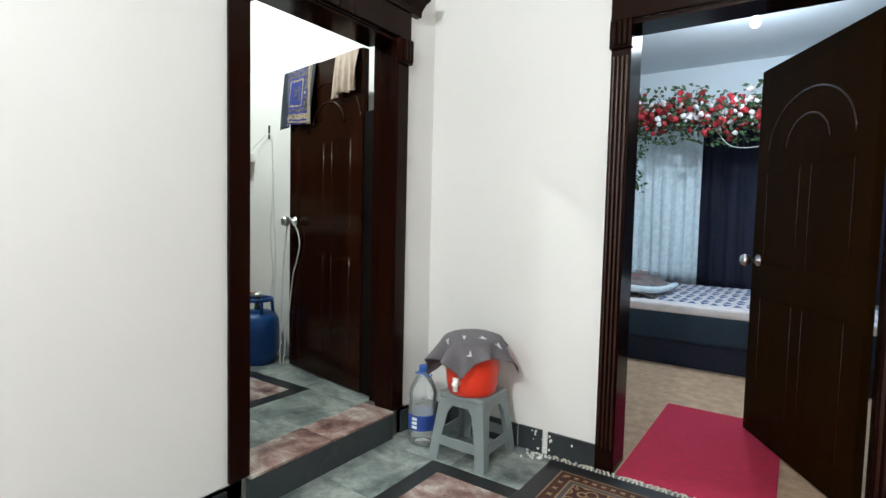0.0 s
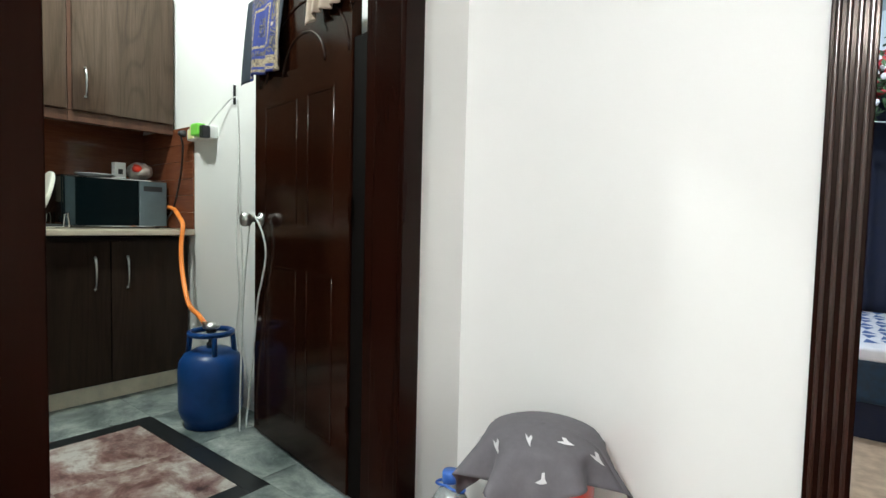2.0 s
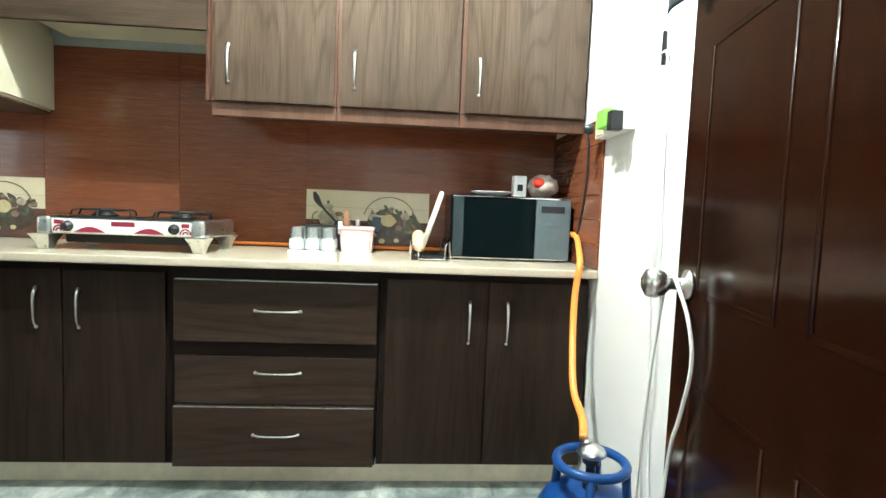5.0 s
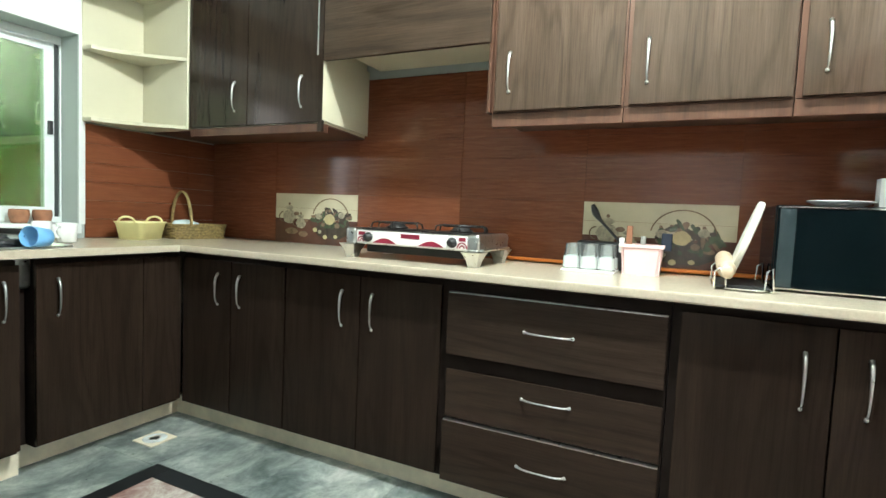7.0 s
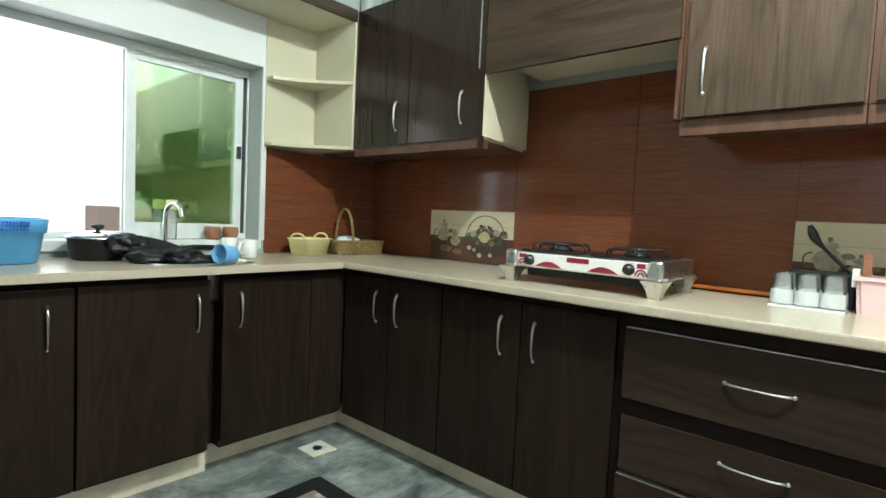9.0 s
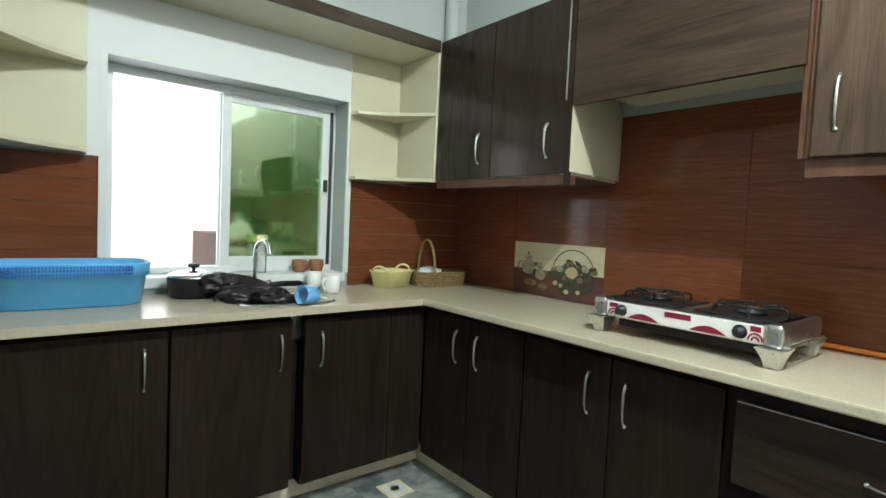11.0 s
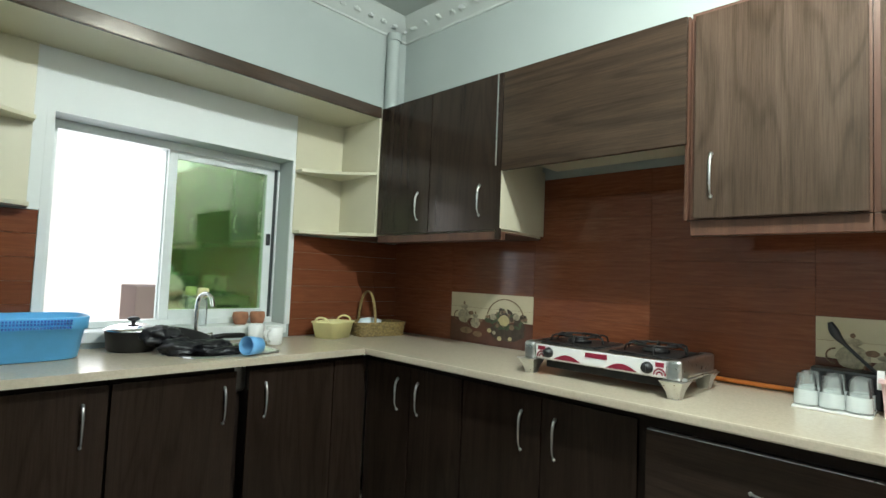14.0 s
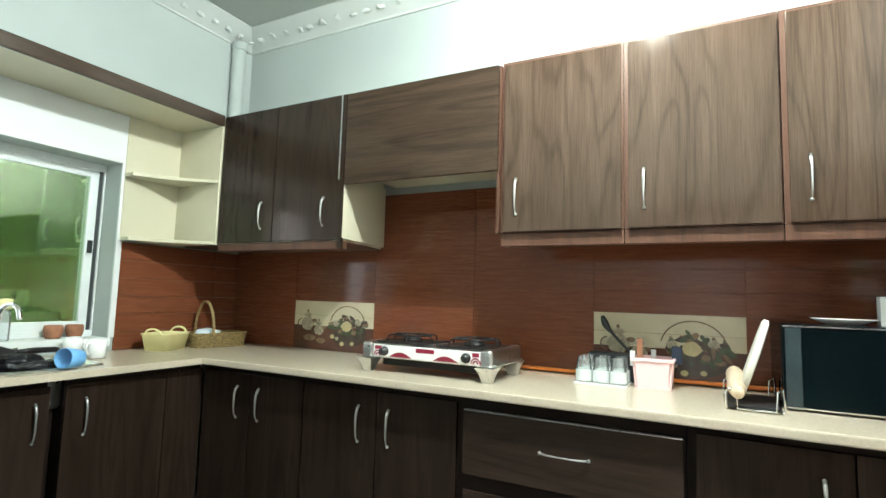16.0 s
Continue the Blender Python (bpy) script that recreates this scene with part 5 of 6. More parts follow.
# ---- kitchen things ----
def gas_cylinder():
    x, y = -3.115, 2.225
    ob = thing("gas_cylinder", x, y, 0.0, "dark blue steel gas cylinder with collar handles on the floor", "gas cylinder")
    prof = [(0, 0.02), (0.11, 0.02), (0.115, 0.0), (0.12, 0.0), (0.122, 0.03), (0.138, 0.05), (0.147, 0.085), (0.149, 0.265), (0.143, 0.312), (0.122, 0.346), (0.08, 0.366), (0.03, 0.372), (0, 0.372)]
    part("body", lathe(prof, (x, y, 0), 40), M_BLUE_CYL, ob, smooth=True)
    ring = [(x + 0.096 * math.cos(2 * math.pi * i / 36), y + 0.096 * math.sin(2 * math.pi * i / 36), 0.446) for i in range(36)]
    collar = part("collar_ring", tube(ring, 0.0135, 10, closed=True), M_BLUE_CYL, ob, "round blue carrying ring", True)
    for a in (-2.3, -0.35, 0.95, 2.6):
        c, d = math.cos(a), math.sin(a)
        part("collar_post", tube([(x + 0.105 * c, y + 0.105 * d, 0.346), (x + 0.100 * c, y + 0.100 * d, 0.40), (x + 0.096 * c, y + 0.096 * d, 0.444)], 0.0125, 10), M_BLUE_CYL, collar, smooth=True)
    bm = lathe([(0, 0.42), (0.022, 0.42), (0.022, 0.445), (0.014, 0.45), (0.014, 0.49), (0.024, 0.495), (0.024, 0.515), (0, 0.515)], (x, y, -0.05), 16)
    part("valve", bm, M_BLACK, ob, smooth=True)
    bm = lathe([(0, 0.516), (0.036, 0.516), (0.042, 0.524), (0.036, 0.536), (0.012, 0.55), (0, 0.552)], (x, y, -0.05), 24)
    tube([(x - 0.03, y + 0.0, 0.477), (x - 0.085, y + 0.005, 0.48)], 0.009, 10, bm)
    part("regulator", bm, M_STEEL, ob, "steel gas regulator", True)
    pts = smooth_path([(x - 0.08, y + 0.005, 0.48), (x - 0.20, y + 0.04, 0.495), (-3.46, 2.28, 0.545), (-3.60, 2.315, 0.70), (-3.645, 2.33, 0.84), (-3.655, 2.345, 0.955), (-3.76, 2.375, 1.00), (-3.92, 2.415, 1.05), (-4.05, 2.423, 1.06)], 8)
    solo("gas_hose", tube(pts, 0.0125, 12), M_ORANGE, "bright orange rubber gas hose from cylinder to worktop", "hose", smooth=True)
    pts = smooth_path([(-4.374, 0.80, 0.942), (-4.376, 1.2, 0.941), (-4.376, 1.7, 0.943), (-4.375, 2.38, 0.942)], 6)
    solo("gas_hose", tube(pts, 0.0095, 10), M_ORANGE, "orange gas hose along the back of the worktop", "hose", smooth=True)


gas_cylinder()


def stove():
    x0, x1, y0, y1, zb = -4.205, -3.862, 0.235, 0.875, 0.93
    ob = thing("gas_stove", (x0 + x1) / 2, (y0 + y1) / 2, zb, "two-burner steel gas stove with red and white front", "stove")
    bm = box(x0, y0 + 0.05, zb + 0.062, x1 - 0.002, y1 - 0.05, zb + 0.125, 0.008)
    part("body", bm, M_STEEL, ob)
    for s, ya in ((-1, y0), (1, y1)):
        lo, hi = sorted((ya, ya - s * 0.052))
        part("end_cap", box(x0 - 0.006, lo, zb + 0.06, x1 + 0.012, hi, zb + 0.132, 0.014, 3), M_STEEL, ob, "rounded steel end cap", True)
        for xa, t in ((x1 - 0.01, 1), (x0 + 0.03, -1)):
            bm = bmesh.new()
            yc = (lo + hi) / 2
            rings = []
            for z, w, d in ((0.0, 0.020, 0.030), (0.008, 0.021, 0.032), (0.030, 0.026, 0.045), (0.050, 0.034, 0.066), (0.0615, 0.040, 0.082)):
                rings.append([bm.verts.new((xa + u * d * 0.6, yc + v * w, zb + z)) for u, v in ((1, 1), (-1, 1), (-1, -1), (1, -1))])
            for p, q in zip(rings, rings[1:]):
                for i in range(4):
                    bm.faces.new((p[i], p[(i + 1) % 4], q[(i + 1) % 4], q[i]))
            bm.faces.new(rings[0][::-1])
            bm.faces.new(rings[-1])
            bmesh.ops.recalc_face_normals(bm, faces=bm.faces[:])
            part("foot", bm, M_STEEL, ob, "tapered steel foot")
    # dark block for burner tubes, added also for the shade under the stove
    part("under_tray", box(x0 + 0.015, y0 + 0.075, zb + 0.026, x1 - 0.045, y1 - 0.075, zb + 0.0615, 0.006), M_IRON, ob, "dark block for burner tubes and tray, also standing for the shade under the stove")
    part("rail", tube([(x1 - 0.005, y1 - 0.02, zb + 0.068), (x1 - 0.004, y1 + 0.012, zb + 0.07), (x0 + 0.02, y1 + 0.012, zb + 0.07)], 0.005, 8), M_STEEL, ob)
    f = part("front_panel", box(x1 - 0.001, y0 + 0.055, zb + 0.068, x1 + 0.004, y1 - 0.055, zb + 0.122, 0.002), M_WHITE_PL, ob, "white enamelled front")
    xf = x1 + 0.0045
    part("print", box(xf, 0.515, zb + 0.098, xf + 0.001, 0.605, zb + 0.116), M_STOVEPRINT, f, "dark red name bar")
    for ya, yb in ((0.375, 0.495), (0.60, 0.72)):
        bm = bmesh.new()
        top = [(ya + (yb - ya) * i / 12, zb + 0.071 + 0.022 * math.sin(math.pi * i / 12)) for i in range(13)]
        v = [bm.verts.new((xf + 0.001, y, z)) for y, z in top]
        bm.faces.new(v)
        for fc in bm.faces:
            fc.normal_update()
            if fc.normal.x < 0:
                fc.normal_flip()
        part("print", bm, M_STOVEPRINT, f, "dark red arc")
    for ya, yb in ((0.30, 0.335), (0.785, 0.815)):
        part("print", box(xf, ya, zb + 0.101, xf + 0.001, yb, zb + 0.117), M_STOVEPRINT, f, "dark red block")
        for r in (0.010, 0.020):
            arc = [(xf + 0.0002, (ya + yb) / 2 + r * math.cos(a), zb + 0.073 + r * 1.1 * math.sin(a)) for a in [math.pi * i / 12 for i in range(13)]]
            part("print", tube(arc, 0.003, 6), M_STOVEPRINT, f, "dark red ring")
    for y in (0.352, 0.757):
        b = lathe([(0, 0), (0.021, 0), (0.021, 0.006), (0.016, 0.009), (0.015, 0.024), (0, 0.025)], (0, 0, 0), 20)
        box(-0.015, -0.004, 0.022, 0.015, 0.004, 0.03, 0.002, 1, b)
        bmesh.ops.transform(b, matrix=Matrix.Translation((xf, y, zb + 0.094)) @ pose(0, 0, 0, 0, 90, 0), verts=b.verts)
        part("knob", b, M_BLACK, ob, "black control knob", True)
    for y in (0.395, 0.72):
        x = -4.03
        part("drip_tray", box(x - 0.13, y - 0.135, zb + 0.126, x + 0.125, y + 0.135, zb + 0.132, 0.002), M_IRON, ob, "black enamelled tray")
        part("burner", lathe([(0, 0.132), (0.05, 0.132), (0.05, 0.141), (0.038, 0.145), (0.036, 0.151), (0.028, 0.155), (0, 0.155)], (x, y, zb), 28), M_IRON, ob, "dark cast burner head", True)
        bm = tube([(x + 0.085 * math.cos(a), y + 0.085 * math.sin(a), zb + 0.160) for a in [2 * math.pi * i / 32 for i in range(32)]], 0.0045, 8, closed=True)
        ring = part("pan_support", bm, M_IRON, ob, "black wire pan support", True)
        for k in range(6):
            a = math.pi / 3 * k + 0.3
            c, s = math.cos(a), math.sin(a)
            bm = tube([(x + 0.125 * c, y + 0.125 * s, zb + 0.134), (x + 0.118 * c, y + 0.118 * s, zb + 0.156), (x + 0.10 * c, y + 0.10 * s, zb + 0.162), (x + 0.045 * c, y + 0.045 * s, zb + 0.158)], 0.004, 6)
            part("prong", bm, M_IRON, ring, smooth=True)


stove()


def glass_set():
    x0, y0, z = -4.25, 1.145, 0.93
    tray = thing("glass_tray", -4.17, 1.25, z, "white plastic tray under upturned glasses", "tray")
    part("plate", box(x0, y0, z, -4.095, 1.355, z + 0.008, 0.003), M_WHITE_PL, tray)
    ob = thing("drinking_glass", -4.215, 1.18, z + 0.008, "clear ribbed drinking glass standing upside down on the tray", "glass", "upturned glasses")
    prof = [(0.034, 0.0), (0.0355, 0.002), (0.034, 0.005), (0.033, 0.05), (0.028, 0.082), (0.0265, 0.10), (0.024, 0.104), (0, 0.104)]
    part("cup", lathe(prof, (-4.215, 1.18, z + 0.008), 24), M_GLASS, ob, smooth=True)
    part("frosted_band", lathe([(0.0356, 0.006), (0.0348, 0.03), (0.0338, 0.052)], (-4.215, 1.18, z + 0.008), 24), M_FROST, ob, "pale frosted pattern", True)
    for i in range(3):
        for j in range(2):
            if i or j:
                copy_thing(ob, pose(-4.215 + 0.083 * j, 1.18 + 0.07 * i, z + 0.008))


glass_set()


def dish_rack():
    ob = thing("ladle_stand", -4.30, 1.27, 0.93, "black utensil stand with a ladle behind the glasses", "utensils")
    part("stand", box(-4.345, 1.17, 0.93, -4.265, 1.37, 1.05, 0.01), M_BLACK, ob)
    part("ladle", tube(smooth_path([(-4.30, 1.36, 1.04), (-4.305, 1.30, 1.10), (-4.31, 1.245, 1.16), (-4.31, 1.222, 1.21)], 6), 0.008, 8, taper=lambda u: 0.75 + 1.25 * math.sin(math.pi * min(1, max(0, u - 0.5) / 0.55)) ** 1.5), M_BLACK, ob, "black plastic ladle", True)


dish_rack()


M_NAVYPL = plain("navy_scoop_plastic", (0.010, 0.018, 0.035), 0.4)


def cutlery_box():
    x0, x1, y0, y1, z = -4.27, -4.135, 1.372, 1.525, 0.93
    ob = thing("cutlery_box", (x0 + x1) / 2, (y0 + y1) / 2, z, "pale pink plastic box full of kitchen tools", "box")
    bm = bmesh.new()
    t, i = 0.004, 0.008
    rings = []
    for zz, o, s in ((z, i, 0), (z + 0.108, 0, 0), (z + 0.11, -0.006, 0), (z + 0.122, -0.006, 0), (z + 0.122, t, 0), (z + 0.01, i + t, 0)):
        rings.append([bm.verts.new(p) for p in ((x0 + o, y0 + o, zz), (x1 - o, y0 + o, zz), (x1 - o, y1 - o, zz), (x0 + o, y1 - o, zz))])
    for p, q in zip(rings, rings[1:]):
        for k in range(4):
            bm.faces.new((p[k], p[(k + 1) % 4], q[(k + 1) % 4], q[k]))
    bm.faces.new(rings[0][::-1])
    bm.faces.new(rings[-1])
    bmesh.ops.bevel(bm, geom=[e for e in bm.edges if abs(e.verts[0].co.z - e.verts[1].co.z) > 0.05], offset=0.012, segments=3, affect="EDGES")
    part("bin", bm, M_PINK, ob)
    for x, y, dx, dy, h, w, mat, lab in ((-4.2, 1.41, 0.0, -0.015, 0.19, 0.012, M_CLAY, "brown wooden spatula"), (-4.21, 1.49, -0.01, 0.045, 0.165, 0.02, M_NAVYPL, "dark blue scoop"), (-4.17, 1.39, 0, -0.02, 0.14, 0.010, M_WHITE_PL, "white spoon"), (-4.18, 1.45, 0.0, 0.0, 0.15, 0.01, M_STEEL, "steel knife")):
        bm = box(x - 0.005, y - w * 0.5, z + 0.012, x + 0.005, y + w * 0.5, z + h * 0.62, 0.002)
        box(x - 0.004 + dx, y - w + dy, z + h * 0.6, x + 0.004 + dx, y + w + dy, z + h + 0.005, 0.004, 2, bm)
        part("utensil", bm, mat, ob, lab)


cutlery_box()


def microwave():
    x0, x1, y0, y1, z = -4.372, -3.985, 1.872, 2.407, 0.934
    ob = thing("microwave", (x0 + x1) / 2, (y0 + y1) / 2, 0.93, "black microwave oven with a grey control panel on the worktop", "microwave")
    part("body", box(x0, y0, z, x1 - 0.022, y1, z + 0.284, 0.006), M_MW, ob)
    d = part("door", box(x1 - 0.021, y0 + 0.002, z + 0.004, x1, y1 - 0.16, z + 0.280, 0.005), M_MW, ob, "glossy black glass door")
    part("door_window", box(x1 + 0.0005, y0 + 0.075, z + 0.03, x1 + 0.002, y1 - 0.175, z + 0.238), M_MW, d, "dark mesh window")
    p = part("control_panel", box(x1 - 0.021, y1 - 0.158, z + 0.004, x1, y1 - 0.002, z + 0.280, 0.005), M_MW_PANEL, ob, "grey metallic control panel")
    part("display", box(x1 + 0.0005, y1 - 0.135, z + 0.215, x1 + 0.0015, y1 - 0.03, z + 0.245), M_BLACK, p, "dark display")
    for r in range(4):
        for c in range(3):
            part("button", box(x1 + 0.0003, y1 - 0.132 + c * 0.036, z + 0.05 + r * 0.036, x1 + 0.0018, y1 - 0.108 + c * 0.036, z + 0.072 + r * 0.036, 0.0006, 1), M_MW_PANEL, p)
    part("door_band", box(x1 + 0.0004, y0 + 0.01, z + 0.012, x1 + 0.0014, y0 + 0.055, z + 0.272), M_MW_BAND, d, "grey band on the door edge")
    for zz in (z + 0.0045, z + 0.274):
        part("chrome_strip", box(x1 - 0.002, y0 + 0.004, zz, x1 + 0.003, y1 - 0.004, zz + 0.005), M_CHROME, ob, "thin chrome strip")
    for x in (x0 + 0.04, x1 - 0.05):
        for y in (y0 + 0.04, y1 - 0.04):
            part("foot", lathe([(0, 0), (0.014, 0), (0.012, 0.004), (0, 0.004)], (x, y, 0.93), 12), M_BLACK, ob)
    zt = z + 0.284
    pl = thing("plate", -4.14, 2.07, zt, "shallow white plate on top of the microwave", "plate")
    part("dish", lathe([(0, 0.004), (0.05, 0.0), (0.06, 0.004), (0.095, 0.018), (0.096, 0.021), (0.06, 0.010), (0, 0.008)], (-4.14, 2.07, zt), 32), M_CERAMIC, pl, smooth=True)
    b = thing("small_box", -4.15, 2.20, zt, "small white paper box with dark print on the microwave", "box")
    part("carton", box(-4.18, 2.172, zt, -4.13, 2.232, zt + 0.10, 0.002), M_WHITE_PL, b)
    part("print", box(-4.1297, 2.19, zt + 0.03, -4.1285, 2.215, zt + 0.06), M_BLACK, b, "dark printed shape")
    g = thing("plastic_bag", -4.15, 2.31, zt, "crumpled clear plastic bag with red print", "bag")
    rnd = random.Random(8)
    bm = bmesh.new()
    bmesh.ops.create_icosphere(bm, subdivisions=3, radius=1)
    for v in bm.verts:
        k = 1 + 0.22 * noise.noise(v.co * 2.3) + 0.1 * noise.noise(v.co * 6)
        v.co = Vector((-4.15 + v.co.x * k * 0.06, 2.315 + v.co.y * k * 0.072, zt + 0.055 + max(-0.055, v.co.z * k * 0.055)))
    part("film", bm, M_PALEBAG, g, smooth=True)
    bm = bmesh.new()
    bmesh.ops.create_icosphere(bm, subdivisions=2, radius=1)
    for v in bm.verts:
        k = 1 + 0.3 * noise.noise(v.co * 3)
        v.co = Vector((-4.105 + v.co.x * k * 0.02, 2.285 + v.co.y * k * 0.03, zt + 0.07 + v.co.z * k * 0.025))
    part("print", bm, M_RED, g, "red print on the bag", True)


M_PALEBAG = plain("pale_plastic_film", (0.55, 0.47, 0.42), 0.25, vary=0.3, scale=30)
microwave()


def rack_with_pin():
    ob = thing("wire_rack", -3.98, 1.78, 0.93, "small steel wire rack with a black tray beside the microwave", "rack")
    x0, x1, y0, y1 = -4.16, -3.875, 1.70, 1.862
    part("tray", box(x0, y0 + 0.005, 0.938, x1 - 0.005, y1 - 0.005, 0.948, 0.003), M_BLACK, ob, "black tray")
    for x in (x0, x1):
        bm = tube([(x, y0, 0.935), (x, y0, 0.99), (x, y0 + 0.012, 1.002), (x, y0 + 0.03, 0.99), (x, y0 + 0.035, 0.937), (x, y1 - 0.02, 0.937), (x, y1 - 0.015, 1.0), (x, y1, 1.012), (x, y1 + 0.005, 0.935)], 0.0035, 6)
        part("wire_side", bm, M_CHROME, ob, "chrome wire", True)
    for y in (y0, y0 + 0.035, y1 - 0.02, y1):
        part("wire", tube([(x0, y, 0.936), (x1, y, 0.936)], 0.0035, 6), M_CHROME, ob, "chrome wire", True)
    p = thing("rolling_pin", -3.95, 1.735, 0.955, "pale wooden rolling pin lying in the wire rack", "rolling pin")
    b = lathe([(0, -0.18), (0.014, -0.178), (0.017, -0.15), (0.015, -0.125), (0.026, -0.12), (0.029, -0.10), (0.029, 0.10), (0.026, 0.12), (0.015, 0.123), (0.019, 0.135), (0.019, 0.16), (0.014, 0.166), (0, 0.168)], (0, 0, 0), 24)
    bmesh.ops.transform(b, matrix=Matrix.Translation((-4.02, 1.735, 1.008)) @ pose(0, 0, 0, 0, 97, 0), verts=b.verts)
    part("roller", b, M_BROWN_WOOD, p, smooth=True)
    r = thing("round_board", -4.03, 1.80, 0.95, "round cream rolling board leaning against the microwave", "board")
    b = lathe([(0, 0), (0.135, 0), (0.142, 0.004), (0.142, 0.018), (0.135, 0.022), (0, 0.022)], (0, 0, 0), 44)
    bmesh.ops.transform(b, matrix=Matrix.Translation((-4.03, 1.800, 1.088)) @ pose(0, 0, 0, 0, 0, -2.5) @ pose(0, 0, 0, 72, 0, 0), verts=b.verts)
    part("disc", b, M_BOARD, r)


rack_with_pin()


def yellow_basket():
    ob = thing("yellow_basket", -3.80, -1.105, 0.93, "small pale yellow plastic basket with two handles", "basket", rz=24)
    rings = []
    bm = bmesh.new()
    for z, a, b in ((0.0, 0.100, 0.068), (0.085, 0.117, 0.083), (0.09, 0.123, 0.089), (0.096, 0.123, 0.089), (0.096, 0.114, 0.080), (0.006, 0.097, 0.065)):
        ring = []
        for i in range(36):
            t = 2 * math.pi * i / 36
            c, s = math.cos(t), math.sin(t)
            ring.append(bm.verts.new((a * math.copysign(abs(c) ** 0.3, c), b * math.copysign(abs(s) ** 0.3, s), z)))
        rings.append(ring)
    for p, q in zip(rings, rings[1:]):
        for i in range(36):
            bm.faces.new((p[i], p[(i + 1) % 36], q[(i + 1) % 36], q[i]))
    bm.faces.new(rings[0][::-1])
    bm.faces.new(rings[-1])
    part("bin", bm, M_YELLOW, ob, smooth=True, local=True)
    for s in (-1, 1):
        part("handle", tube([(s * (0.121 + 0.006 * math.sin(a)), 0.045 * math.cos(a), 0.092 + 0.03 * math.sin(a)) for a in [math.pi * i / 12 for i in range(13)]], 0.006, 8), M_YELLOW, ob, smooth=True, local=True)


yellow_basket()


def wicker_basket():
    ob = thing("wicker_basket", -4.115, -1.09, 0.93, "golden brown wicker basket with a tall hoop handle", "basket", rz=-8)
    bm = bmesh.new()
    for k in range(9):
        z = 0.006 + k * 0.0095
        g = 1 + 0.012 * k
        pts = []
        for i in range(48):
            t = 2 * math.pi * i / 48
            c, s = math.cos(t), math.sin(t)
            w = 0.004 * math.sin(i * math.pi / 2 + k * math.pi)
            pts.append(((0.160 * g + w) * math.copysign(abs(c) ** 0.45, c), (0.095 * g + w) * math.copysign(abs(s) ** 0.45, s), z))
        tube(pts, 0.0058, 6, bm, True)
    part("weave", bm, M_WICKER, ob, "woven wicker side", True, True)
    part("bottom", box(-0.155, -0.09, 0.0, 0.155, 0.09, 0.008), M_WICKER, ob, local=True)
    bm = bmesh.new()
    for d in (-0.004, 0.004):
        tube([(d + 0.07, 0.105 * math.cos(a), 0.075 + 0.20 * math.sin(a)) for a in [math.pi * i / 24 for i in range(25)]], 0.005, 6, bm)
    part("hoop_handle", bm, M_WICKER, ob, "tall hoop handle", True, True)
    b = thing("crumpled_bag", -4.10, -1.10, 0.945, "crumpled white plastic bag inside the wicker basket", "bag")
    bm = bmesh.new()
    bmesh.ops.create_icosphere(bm, subdivisions=3, radius=1)
    for v in bm.verts:
        k = 1 + 0.25 * noise.noise(v.co * 2.1 + Vector((3, 1, 0))) + 0.12 * noise.noise(v.co * 5)
        v.co = Vector((-4.07 + v.co.x * k * 0.085, -1.10 + v.co.y * k * 0.065, 0.995 + v.co.z * k * 0.045))
    part("film", bm, M_SHEER, b, smooth=True)


wicker_basket()


def blue_tub():
    cx, cy, z = -2.275, -1.075, 0.93
    ob = thing("blue_tub", cx, cy, z, "large blue plastic tub with a slotted rim on the worktop", "tub")
    bm = bmesh.new()
    rings = []
    for zz, a, b in ((0.0, 0.235, 0.115), (0.006, 0.245, 0.125), (0.115, 0.262, 0.138), (0.118, 0.272, 0.148), (0.165, 0.276, 0.152), (0.168, 0.276, 0.152), (0.168, 0.268, 0.144), (0.12, 0.262, 0.138), (0.012, 0.238, 0.118)):
        ring = []
        for i in range(56):
            t = 2 * math.pi * i / 56
            c, s = math.cos(t), math.sin(t)
            ring.append(bm.verts.new((cx + a * math.copysign(abs(c) ** 0.5, c), cy + b * math.copysign(abs(s) ** 0.5, s), z + zz)))
        rings.append(ring)
    for p, q in zip(rings, rings[1:]):
        for i in range(56):
            bm.faces.new((p[i], p[(i + 1) % 56], q[(i + 1) % 56], q[i]))
    bm.faces.new(rings[0][::-1])
    bm.faces.new(rings[-1])
    part("basin", bm, M_BLUE_PL, ob, smooth=True)
    bm = bmesh.new()
    for i in range(40):
        x = cx - 0.20 + 0.0103 * i
        for zz in (0.126, 0.141, 0.152):
            box(x, cy + 0.143, z + zz, x + 0.006, cy + 0.1535, z + zz + 0.008, bm=bm)
    part("slotted_rim", bm, M_BLUE_CAP, ob, "row of slots in the rim")["kind"] = "stuff"


blue_tub()


